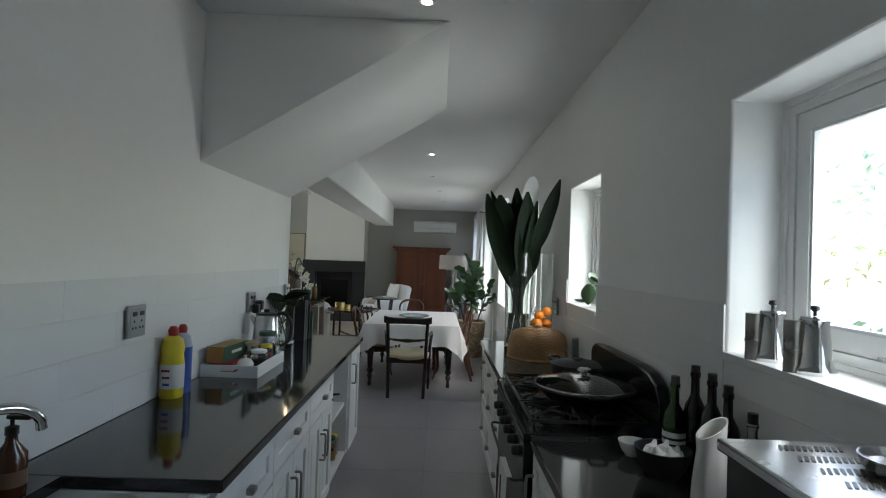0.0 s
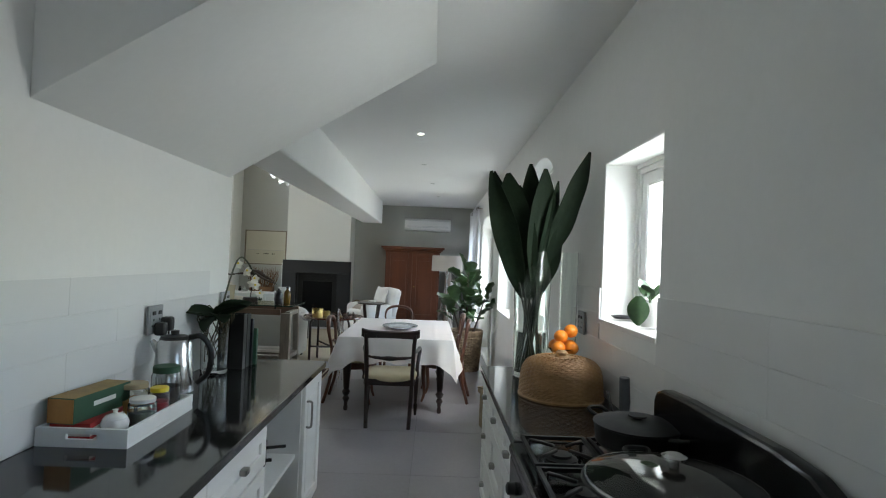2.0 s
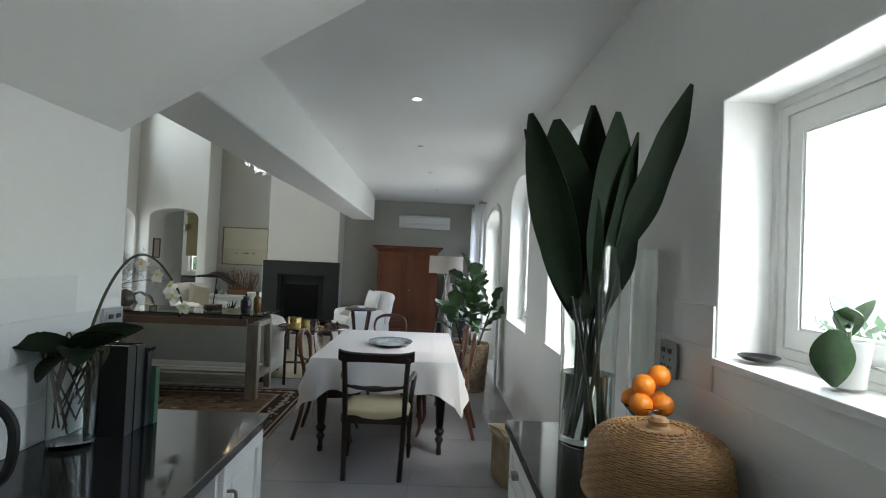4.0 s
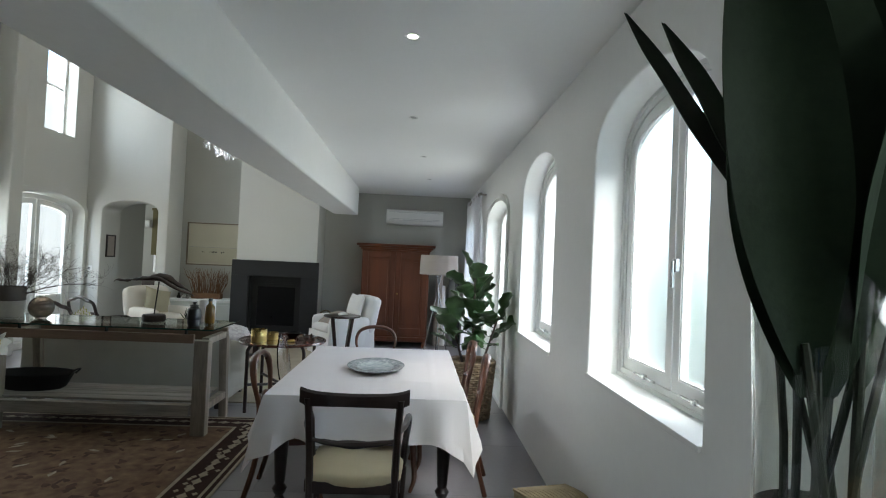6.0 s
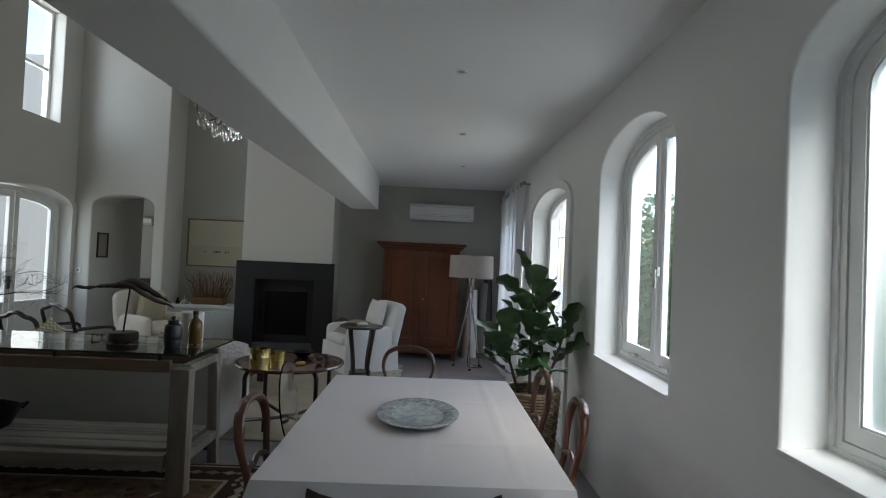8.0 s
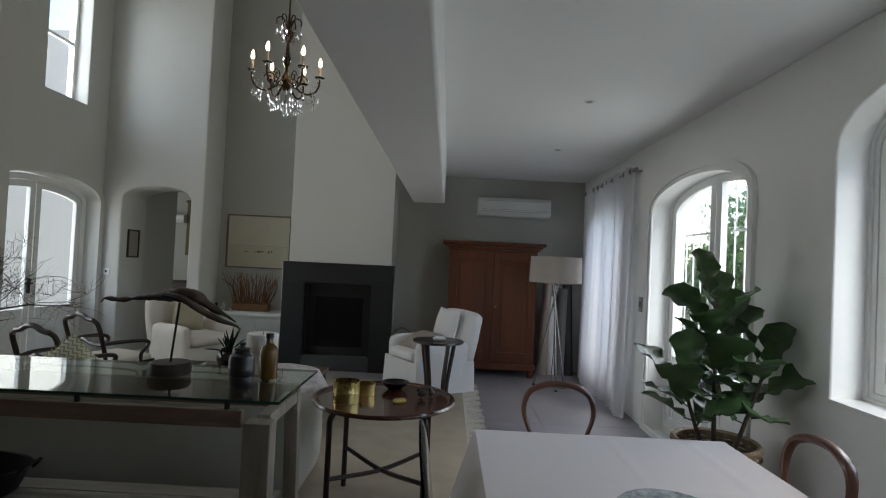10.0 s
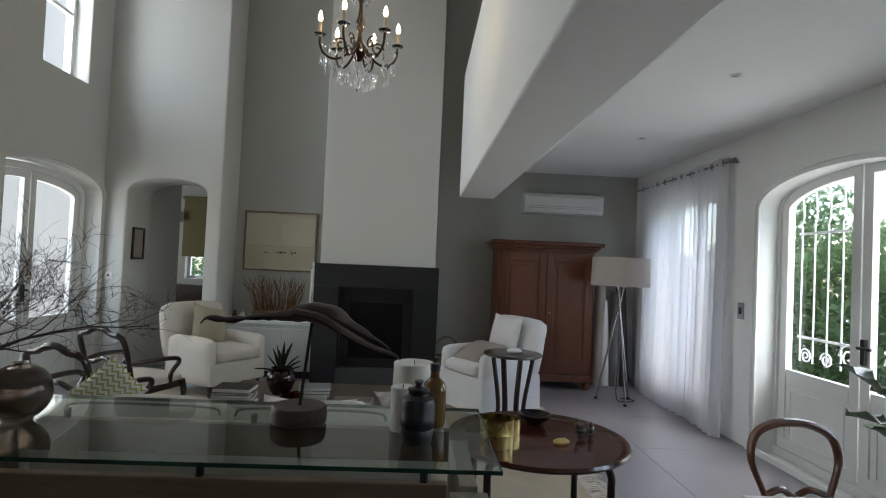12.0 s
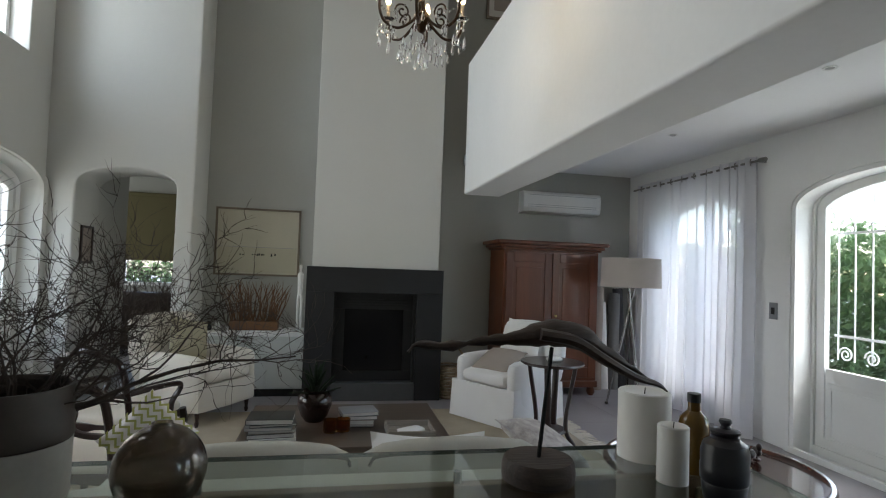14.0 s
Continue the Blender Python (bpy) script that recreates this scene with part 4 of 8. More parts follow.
# ---- living room ----
def woven(name, ground, tones, size):
    """Knotted pile with rows of small medallions in several tones on a mottled ground."""
    m = mat(name, ground, 0.95, 0, 0.3, 9, 0.4, 160, tuple(c * 0.55 for c in ground), 0.2)
    t = m.node_tree
    b = t.nodes["Principled BSDF"]
    src = b.inputs["Base Color"].links[0].from_socket
    co = next(n for n in t.nodes if n.type == "TEX_COORD")
    for k, (tone, scale, lo, hi) in enumerate(tones):
        vo = t.nodes.new("ShaderNodeTexVoronoi")
        vo.voronoi_dimensions, vo.distance = "2D", "MANHATTAN"
        vo.inputs["Scale"].default_value, vo.inputs["Randomness"].default_value = scale / size, 0.45
        mp = t.nodes.new("ShaderNodeMapping")
        mp.inputs["Location"].default_value = (0.37 * k, 0.21 * k, 0)
        t.links.new(co.outputs["Object"], mp.inputs[0])
        t.links.new(mp.outputs[0], vo.inputs["Vector"])
        rp = t.nodes.new("ShaderNodeValToRGB")
        e = rp.color_ramp.elements
        e[0].position, e[0].color = max(0.0, lo - 0.03), (0, 0, 0, 1)
        e[1].position, e[1].color = lo, (1, 1, 1, 1)
        for pos, v in ((hi, 1), (hi + 0.03, 0)):
            e.new(pos).color = (v, v, v, 1)
        wear = t.nodes.new("ShaderNodeTexNoise")
        wear.inputs["Scale"].default_value = 5 + 3 * k
        t.links.new(co.outputs["Object"], wear.inputs["Vector"])
        mul = t.nodes.new("ShaderNodeMath")
        mul.operation = "MULTIPLY"
        t.links.new(rp.outputs[0], mul.inputs[0])
        t.links.new(wear.outputs[0], mul.inputs[1])
        mx = t.nodes.new("ShaderNodeMix")
        mx.data_type = "RGBA"
        mx.inputs[7].default_value = (*tone, 1)
        t.links.new(mul.outputs[0], mx.inputs[0])
        t.links.new(src, mx.inputs[6])
        src = mx.outputs[2]
    t.links.new(src, b.inputs["Base Color"])
    return m


M_RUG = woven("worn_persian_pile", (0.58, 0.41, 0.22), (((0.10, 0.045, 0.026), 1.0, 0.32, 0.42), ((0.36, 0.15, 0.065), 1.0, 0.10, 0.26), ((0.07, 0.035, 0.025), 2.3, 0.46, 0.60), ((0.75, 0.62, 0.44), 1.7, 0.02, 0.14), ((0.10, 0.05, 0.04), 0.35, 0.50, 0.56)), 0.105)
M_RUGDK = woven("persian_border", (0.06, 0.03, 0.022), (((0.42, 0.34, 0.24), 1.0, 0.30, 0.42), ((0.22, 0.06, 0.03), 1.0, 0.05, 0.2)), 0.05)
M_RUGLT = mat("persian_cream", (0.50, 0.42, 0.31), 0.95, 0, 0.2, 20, 0.3, 160)
rg = thing("persian_rug", pose(0, 0, 0), "worn rust-red persian rug with a dark patterned border", "rug")
RXA, RXB, RYA, RYB = -4.9, -1.30, 5.0, 8.55
part("field", B((RXA + 0.30, RXB - 0.30, RYA + 0.30, RYB - 0.30, 0.001, 0.012)), M_RUG, rg)
part("border", frame_mesh(rect(RXA, RXB, RYA, RYB), 0.3, 0.011, Matrix.Identity(4)), M_RUGDK, rg)
part("guard_stripe", frame_mesh(rect(RXA + 0.03, RXB - 0.03, RYA + 0.03, RYB - 0.03), 0.02, 0.0125, Matrix.Identity(4)), M_RUGLT, rg)
part("guard_stripe", frame_mesh(rect(RXA + 0.27, RXB - 0.27, RYA + 0.27, RYB - 0.27), 0.025, 0.0135, Matrix.Identity(4)), M_RUGLT, rg)
bm = bmesh.new()
rnd = random.Random(4)
for i in range(170):
    side = i % 2
    a = (i // 2) / 85
    x, y = (RXB - 0.15, RYA + 0.15 + a * (RYB - RYA - 0.3)) if side else (RXA + 0.15 + a * (RXB - RXA - 0.3), RYB - 0.15)
    big = (i // 2) % 3 == 0
    w, h = (0.055, 0.035) if big else (0.025, 0.02)
    join(bm, prism([(-w, 0), (-w * 0.4, h * 0.5), (0, h), (w * 0.4, h * 0.5), (w, 0), (w * 0.4, -h * 0.5), (0, -h), (-w * 0.4, -h * 0.5)], 0.0135, Matrix.Translation((x + rnd.uniform(-0.07, 0.07) * (0 if big else 1), y, 0)) @ Matrix.Rotation(math.pi / 2 * side, 4, "Z")))
part("border_motif", bm, M_RUGLT, rg, "cream woven motifs")["kind"] = "stuff"
bm = bmesh.new()
for i in range(420):
    x, y = rnd.uniform(RXA + 0.35, RXB - 0.35), rnd.uniform(RYA + 0.35, RYB - 0.35)
    w, h = rnd.uniform(0.015, 0.07), rnd.uniform(0.01, 0.03)
    n = 6
    join(bm, prism([(w * math.cos(2 * math.pi * k / n) * (0.5 if k % 2 else 1), h * math.sin(2 * math.pi * k / n)) for k in range(n)], 0.0025, Matrix.Translation((x, y, 0.011)) @ Matrix.Rotation(rnd.choice((0, 0.8, 1.57, 2.4)), 4, "Z")))
part("field_motif", bm, mat("dark_knots", (0.11, 0.05, 0.03), 0.95, 0, 0.3, 22, 0.4, 160), rg, "dark woven motifs")["kind"] = "stuff"
bm = bmesh.new()
for i in range(90):
    x, y = rnd.uniform(RXA + 0.4, RXB - 0.4), rnd.uniform(RYA + 0.4, RYB - 0.4)
    join(bm, prism([(-0.05, 0), (-0.02, 0.018), (0.05, 0.01), (0.02, -0.015)], 0.003, Matrix.Translation((x, y, 0.011)) @ Matrix.Rotation(rnd.uniform(0, 6), 4, "Z")))
part("field_fleck", bm, M_RUGLT, rg, "pale woven flecks")["kind"] = "stuff"
part("edge_binding", B((RXB, RXB + 0.02, RYA, RYB, 0.001, 0.012), (RXA, RXB + 0.02, RYB, RYB + 0.02, 0.001, 0.012)), M_RUGLT, rg)

jr = thing("woven_rug", pose(0, 0, 0), "pale beige woven rug with a shaggy fringe", "rug")
M_JUTE = mat("beige_weave", (0.42, 0.36, 0.27), 0.95, 0, 0.12, 5, 0.5, 220)
part("field", B((-4.9, -0.80, 9.1, 12.55, 0.001, 0.014), bev=0.004), M_JUTE, jr)
bm = bmesh.new()
for i in range(260):
    y = 9.1 + 3.45 * i / 260
    l = rnd.uniform(0.10, 0.20)
    join(bm, tube(bend([(-0.80, y, 0.010), (-0.80 + l * 0.5, y + rnd.uniform(-0.03, 0.03), 0.012 + rnd.uniform(0, 0.012)), (-0.80 + l, y + rnd.uniform(-0.05, 0.05), 0.006)], 3), 0.005, 4))
part("fringe", bm, M_CREAM, jr)["kind"] = "stuff"

# console bench with a glass top
cn = thing("console_bench", pose(0, 0, 0), "weathered timber workbench console with a slatted shelf", "console table")
CX0, CX1, CY0, CY1 = -4.55, -1.73, 8.00, 8.56
for x in (-3.49, -1.81):
    part("leg", B((x - 0.06, x + 0.06, CY0, CY0 + 0.09, 0, 0.80), bev=0.006), M_GREYWOOD, cn)
    bm = B((-0.035, 0.035, -0.03, 0.03, 0, 0.82), bev=0.006)
    part("back_leg", T(bm, Matrix.Translation((x, CY1 + 0.06, 0)) @ Matrix.Rotation(radians(6), 4, "X")), M_GREYWOOD, cn)
    part("end_rail", B((x - 0.03, x + 0.03, CY0 + 0.09, CY1, 0.76, 0.815), bev=0.004), M_GREYWOOD, cn)
    part("end_rail", B((x - 0.03, x + 0.03, CY0 + 0.09, CY1 + 0.05, 0.19, 0.25), bev=0.004), M_GREYWOOD, cn)
part("front_rail", B((CX0, CX1 - 0.15, CY0 + 0.01, CY0 + 0.045, 0.775, 0.85), bev=0.005), M_REDBOARD, cn)
part("back_rail", B((CX0, CX1 - 0.05, CY1 - 0.04, CY1, 0.73, 0.85), bev=0.005), M_REDBOARD, cn)
part("shelf_rail", B((CX0, CX1 - 0.15, CY0 - 0.02, CY0 + 0.05, 0.175, 0.27), bev=0.005), M_GREYWOODX, cn)
for k in range(4):
    y = CY0 + 0.06 + k * 0.125
    part("shelf_slat", B((CX0, CX1 - 0.12, y, y + 0.115, 0.271, 0.291), bev=0.004), M_GREYWOODX, cn)
gt = thing("glass_sheet", pose(0, 0, 0), "thick green-edged glass sheet lying on the console", "glass sheet")
GZ = 0.885
part("sheet", B((-4.747, -1.723, 8.003, 8.677, GZ + 0.0115, GZ + 0.012)), M_TOPGLASS, gt, smooth=False).visible_shadow = False
part("polished_edge", B((-4.75, -1.72, 8.00, 8.0035, GZ, GZ + 0.012)), M_GLASSEDGE, gt, "dark green polished edge")
part("polished_edge", B((-4.75, -1.72, 8.6765, 8.68, GZ, GZ + 0.012)), M_GLASSEDGE, gt, "dark green polished edge")
part("polished_edge", B((-1.7235, -1.72, 8.0035, 8.6765, GZ, GZ + 0.012)), M_GLASSEDGE, gt, "dark green polished edge")
for x in (-4.1, -3.3, -2.6, -1.95):
    for y in (CY0 + 0.027, CY1 - 0.02):
        part("spacer", lathe([(0, 0.85), (0.012, 0.85), (0.012, GZ), (0, GZ)], 10, Matrix.Translation((x, y, 0))), M_IRON, gt)

# sofa, seen from behind
sf = thing("sofa", pose(0, 0, 0), "grey-green slipcovered sofa with piped cushions", "sofa")
SX0, SX1 = -3.82, -1.88
part("base", soft(SX0, SX1, 8.80, 9.60, 0.06, 0.42, 0.04, 0.01), M_SOFA, sf)
part("backrest", soft(SX0, SX1, 8.78, 9.0, 0.08, 0.73, 0.06, 0.01), M_SOFA, sf)
for s, x in ((-1, SX0), (1, SX1)):
    part("armrest", soft(min(x, x - s * 0.2), max(x, x - s * 0.2), 8.85, 9.66, 0.06, 0.62, 0.07, 0.015), M_SOFA, sf)
for k in range(2):
    x0 = SX0 + 0.2 + k * 0.77
    part("seat_cushion", soft(x0, x0 + 0.765, 8.98, 9.66, 0.42, 0.52, 0.05, 0.02), M_SOFA, sf)
    bc = part("back_cushion", T(soft(x0, x0 + 0.765, -0.10, 0.10, 0, 0.37, 0.07, 0.04), Matrix.Translation((0, 9.10, 0.385)) @ Matrix.Rotation(radians(-8), 4, "X")), M_SOFA, sf)
    part("piping", tube(bend([(x0 + 0.03, 8.99, 0.745), (x0 + 0.08, 8.985, 0.78), (x0 + 0.38, 8.975, 0.79), (x0 + 0.69, 8.985, 0.78), (x0 + 0.735, 8.99, 0.745)], 6), 0.006, 6), M_BLACK, bc, "dark piping")
for x in (SX0 + 0.05, SX1 - 0.1):
    for y in (8.85, 9.5):
        part("foot", B((x, x + 0.05, y, y + 0.05, 0, 0.07), bev=0.004), M_DARKW, sf)


def cushion(name, m, material, label, size=0.45, thick=0.16):
    bm = bmesh.new()
    n = 12
    grid = {}
    for side in (1, -1):
        for i in range(n + 1):
            for j in range(n + 1):
                u, v = i / n * 2 - 1, j / n * 2 - 1
                edge = i in (0, n) or j in (0, n)
                if side < 0 and edge:
                    grid[side, i, j] = grid[1, i, j]
                    continue
                pin = 1 - 0.10 * (1 - abs(u) ** 2) * abs(v) ** 3 - 0.10 * (1 - abs(v) ** 2) * abs(u) ** 3
                z = 0 if edge else side * thick / 2 * ((1 - u * u) * (1 - v * v)) ** 0.45 * (1 + 0.1 * noise.noise((u * 2, v * 2, side)))
                grid[side, i, j] = bm.verts.new((u * size / 2 * pin, z, v * size / 2 * pin))
    for side in (1, -1):
        for i in range(n):
            for j in range(n):
                bm.faces.new((grid[side, i, j], grid[side, i + 1, j], grid[side, i + 1, j + 1], grid[side, i, j + 1]))
    ob = part(name, bm, material)
    ob.matrix_world = m
    return tagged(ob, label, "cushion")


# round tray table
rt = thing("round_tray_table", pose(-1.385, 9.04, 0), "round polished mahogany tray table on crossed legs", "side table")
part("tabletop", lathe([(0, 0.655), (0.40, 0.655), (0.43, 0.66), (0.437, 0.672), (0.43, 0.684), (0.415, 0.684), (0.405, 0.672), (0.39, 0.668), (0, 0.668)], 56), M_MAHOG_TOP, rt)
for k in range(4):
    a = math.pi / 4 + k * math.pi / 2
    x, y = 0.385 * math.cos(a), 0.385 * math.sin(a)
    part("leg", tube(bend([(x, y, 0), (x, y, 0.5), (x * 0.995, y * 0.995, 0.60), (x * 0.90, y * 0.90, 0.650)], 4), 0.017, 10), M_DARKW, rt)
for a in (math.pi / 4, 3 * math.pi / 4):
    x, y = 0.385 * math.cos(a), 0.385 * math.sin(a)
    part("stretcher", tube(bend([(x, y, 0.27), (0, 0, 0.235), (-x, -y, 0.27)], 5), 0.014, 8), M_DARKW, rt)

# tall stand
st = thing("plant_stand", pose(-1.10, 11.40, 0.014), "dark round pedestal table with bowed slat legs", "side table")
part("tabletop", lathe([(0, 0.665), (0.255, 0.665), (0.27, 0.675), (0.265, 0.69), (0, 0.69)], 40), M_DARKW, st)
for k in range(4):
    a = math.pi / 4 + k * math.pi / 2 + 0.2
    c, s = math.cos(a), math.sin(a)
    part("leg", tube(bend([(0.20 * c, 0.20 * s, 0), (0.135 * c, 0.135 * s, 0.10), (0.13 * c, 0.13 * s, 0.25), (0.18 * c, 0.18 * s, 0.55), (0.20 * c, 0.20 * s, 0.67)], 5), 0.027, 8, 0.7), M_DARKW, st)
part("lower_shelf", lathe([(0, 0.10), (0.13, 0.10), (0.14, 0.11), (0.13, 0.125), (0, 0.125)], 28), M_DARKW, st)


def armchair(m, cloth, label, skirt, seat_cloth=None):
    """An upholstered armchair that faces -y."""
    a = thing("armchair", m, label, "armchair")
    part("base", soft(-0.36, 0.36, -0.40, 0.36, 0.12 if not skirt else 0.03, 0.36, 0.03, 0.008), cloth, a)
    part("seat_cushion", soft(-0.27, 0.27, -0.42, 0.26, 0.35, 0.49, 0.06, 0.02), seat_cloth or cloth, a)
    for s in (-1, 1):
        part("armrest", soft(s * 0.32 - 0.07, s * 0.32 + 0.07, -0.38, 0.30, 0.12 if not skirt else 0.03, 0.60, 0.065, 0.01), cloth, a)
    part("backrest", T(soft(-0.37, 0.37, -0.09, 0.09, 0, 0.60, 0.07, 0.025), Matrix.Translation((0, 0.31, 0.32)) @ Matrix.Rotation(radians(-13), 4, "X")), cloth, a)
    if skirt:
        bm = bmesh.new()
        loop = []
        for (x0, y0), (x1, y1) in zip([(-0.39, -0.41), (0.39, -0.41), (0.39, 0.37), (-0.39, 0.37)], [(0.39, -0.41), (0.39, 0.37), (-0.39, 0.37), (-0.39, -0.41)]):
            for i in range(20):
                loop.append((x0 + (x1 - x0) * i / 20, y0 + (y1 - y0) * i / 20, i))
        rows = [[bm.verts.new((x * (1 + f), y * (1 + f) + 0.0, z)) for x, y, i in loop for f in [0.03 * (0.36 - z) / 0.35 + 0.006 * math.sin(i * 1.6) * (0.36 - z)]] for z in (0.36, 0.25, 0.12, 0.006)]
        for p, q in zip(rows, rows[1:]):
            for i in range(len(loop)):
                j = (i + 1) % len(loop)
                bm.faces.new((p[i], p[j], q[j], q[i]))
        part("skirt", thicken(bm, 0.004), cloth, a)
    else:
        for x in (-0.31, 0.31):
            for y in (-0.34, 0.32):
                part("leg", T(lathe([(0, 0), (0.012, 0), (0.02, 0.03), (0.014, 0.05), (0.024, 0.125), (0, 0.125)], 12), Matrix.Translation((x, y, 0))), M_DARKW, a)
    return a


armchair(pose(-1.20, 12.25, 0.014, 0, 0, -57), M_COTTON, "white slipcovered armchair with a skirt and loose cushion", True)
armchair(pose(-4.20, 12.50, 0.014, 0, 0, 58), M_CREAM, "cream upholstered armchair with rolled arms and cushions", False)
cushion("cushion", pose(-1.025, 12.355, 0.74, -14, 0, -57), M_COTTON, "plump white cushion leaning on the white armchair", 0.46)
cushion("cushion", pose(-4.28, 12.52, 0.70, -18, 14, 52), mat("olive_cushion", (0.40, 0.36, 0.25), 0.9, 0, 0.06, 6, 0.15, 200), "olive beige cushion with piped edges on the armchair", 0.44)
cushion("cushion", pose(-1.98, 9.40, 0.665, -66, 12, 40), mat("print_cotton", (0.66, 0.63, 0.60), 0.9, 0, 0.1, 26, 0.1, 200, (0.30, 0.26, 0.26)), "pale cushion with a faded print lying on the sofa corner", 0.38, 0.13)


def french_chair(m):
    """A low open-armed wooden chair that faces +y."""
    c = thing("open_armchair", m, "dark carved wooden open armchair with a pale seat", "armchair", "pair of open armchairs")
    for s in (-1, 1):
        part("back_leg", tube(bend([(s * 0.20, -0.10, 0), (s * 0.21, -0.02, 0.25), (s * 0.215, 0.0, 0.42), (s * 0.225, -0.05, 0.62), (s * 0.22, -0.10, 0.78), (s * 0.17, -0.115, 0.825)], 5), 0.02, 8), M_DARKW, c)
        part("front_leg", tube(bend([(s * 0.25, 0.50, 0), (s * 0.24, 0.46, 0.08), (s * 0.26, 0.49, 0.28), (s * 0.255, 0.47, 0.40)], 5), [0.016] * 6 + [0.02] * 5 + [0.026] * 5, 8), M_DARKW, c)
        part("arm", tube(bend([(s * 0.222, -0.04, 0.60), (s * 0.27, 0.12, 0.61), (s * 0.29, 0.34, 0.60), (s * 0.28, 0.40, 0.56), (s * 0.265, 0.34, 0.48), (s * 0.255, 0.34, 0.40)], 5), 0.019, 8), M_DARKW, c)
    part("top_rail", tube(bend([(-0.175, -0.115, 0.825), (-0.11, -0.12, 0.835), (-0.04, -0.125, 0.868), (0.04, -0.125, 0.868), (0.11, -0.12, 0.835), (0.175, -0.115, 0.825)], 5), 0.022, 8), M_DARKW, c)
    part("mid_rail", tube(bend([(-0.22, -0.05, 0.59), (-0.10, -0.065, 0.60), (0, -0.07, 0.635), (0.10, -0.065, 0.60), (0.22, -0.05, 0.59)], 5), 0.017, 8), M_DARKW, c)
    part("seat_frame", B((-0.255, 0.255, -0.01, 0.50, 0.34, 0.40), bev=0.01), M_DARKW, c)
    part("seat", soft(-0.245, 0.245, 0.0, 0.49, 0.37, 0.46, 0.04, 0.015), M_CREAM, c, "pale upholstered seat")
    return c


fc = french_chair(pose(-4.19, 9.97, 0.014, 0, 0, -14))
copy_thing(fc, pose(-4.38, 10.80, 0.014, 0, 0, -20))
# coffee table
ct = thing("coffee_table", pose(0, 0, 0), "low dark wooden coffee table with a shelf", "coffee table")
part("tabletop", B((-3.50, -2.20, 10.25, 11.25, 0.36, 0.40), bev=0.006), wood("brown_table", (0.05, 0.035, 0.026), (0.13, 0.095, 0.07), 0.35, 0, 6, 0.2), ct)
for x in (-3.44, -2.26):
    for y in (10.31, 11.19):
        part("leg", B((x - 0.04, x + 0.04, y - 0.04, y + 0.04, 0.014, 0.36), bev=0.005), M_DARKW, ct)
part("shelf", B((-3.42, -2.28, 10.33, 11.17, 0.12, 0.145), bev=0.004), M_DARKW, ct)

# black chest in the corner beyond the kitchen wall
bc_ = thing("black_chest", pose(0, 0, 0), "glossy black chest against the end of the kitchen wall", "chest")
part("body", B((-1.86, -1.27, 4.515, 4.91, 0.05, 0.80), bev=0.006), M_ENAMEL, bc_)
part("lid", B((-1.88, -1.25, 4.512, 4.93, 0.801, 0.83), bev=0.008), M_ENAMEL, bc_)
part("plinth", B((-1.84, -1.29, 4.53, 4.89, 0.0, 0.05)), M_PLASTIC_B, bc_)

# low cabinet
lc = thing("low_cabinet", pose(0, 0, 0), "long low white cabinet with flush doors", "cabinet")
M_CABG = mat("pale_grey_paint", (0.60, 0.62, 0.59), 0.5, 0, 0.03)
part("body", B((-4.43, -3.26, 13.18, 13.69, 0.09, 0.66)), M_CABG, lc)
part("top", B((-4.435, -3.255, 13.14, 13.69, 0.661, 0.70), bev=0.004), M_PAINT, lc)
for k in range(3):
    part("door", B((-4.42 + k * 0.387, -4.04 + k * 0.387, 13.16, 13.179, 0.10, 0.61), bev=0.003), M_CABG, lc)
part("plinth", B((-4.43, -3.26, 13.22, 13.69, 0, 0.09)), M_BLACK, lc)

# fireplace
fpz = thing("fireplace", pose(0, 0, 0), "black slate fireplace surround with a built-in stove", "fireplace")
FX0, FX1, FY = -3.25, -1.76, 12.95
part("header", B((FX0, FX1, FY, 13.03, 1.17, 1.44), bev=0.004), M_BLACK, fpz)
part("jamb", B((FX0, -2.955, FY, 13.03, 0.0, 1.17), bev=0.004), M_BLACK, fpz)
part("jamb", B((-2.05, FX1, FY, 13.03, 0.0, 1.17), bev=0.004), M_BLACK, fpz)
part("hearth", B((-2.955, -2.05, FY + 0.01, 13.5, 0.0, 0.19), bev=0.004), mat("grey_slate", (0.07, 0.07, 0.07), 0.6, 0, 0.15, 6, 0.1), fpz)
part("firebox", B((-2.955, -2.93, 13.0, 13.55, 0.19, 1.17), (-2.075, -2.05, 13.0, 13.55, 0.19, 1.17), (-2.93, -2.075, 13.5, 13.55, 0.19, 1.17), (-2.93, -2.075, 13.0, 13.5, 1.14, 1.17)), M_SOOT, fpz)
sv = part("stove_insert", B((-2.93, -2.075, 13.10, 13.13, 0.19, 0.30), (-2.93, -2.075, 13.10, 13.13, 0.98, 1.14), (-2.93, -2.83, 13.10, 13.13, 0.30, 0.98), (-2.175, -2.075, 13.10, 13.13, 0.30, 0.98), bev=0.004), M_SOOT, fpz)
part("stove_glass", B((-2.83, -2.175, 13.112, 13.12, 0.30, 0.98)), M_ENAMEL, sv)
for z in (1.02, 1.05, 1.08):
    part("vent_slat", B((-2.85, -2.15, 13.095, 13.102, z, z + 0.012)), M_IRON, sv)

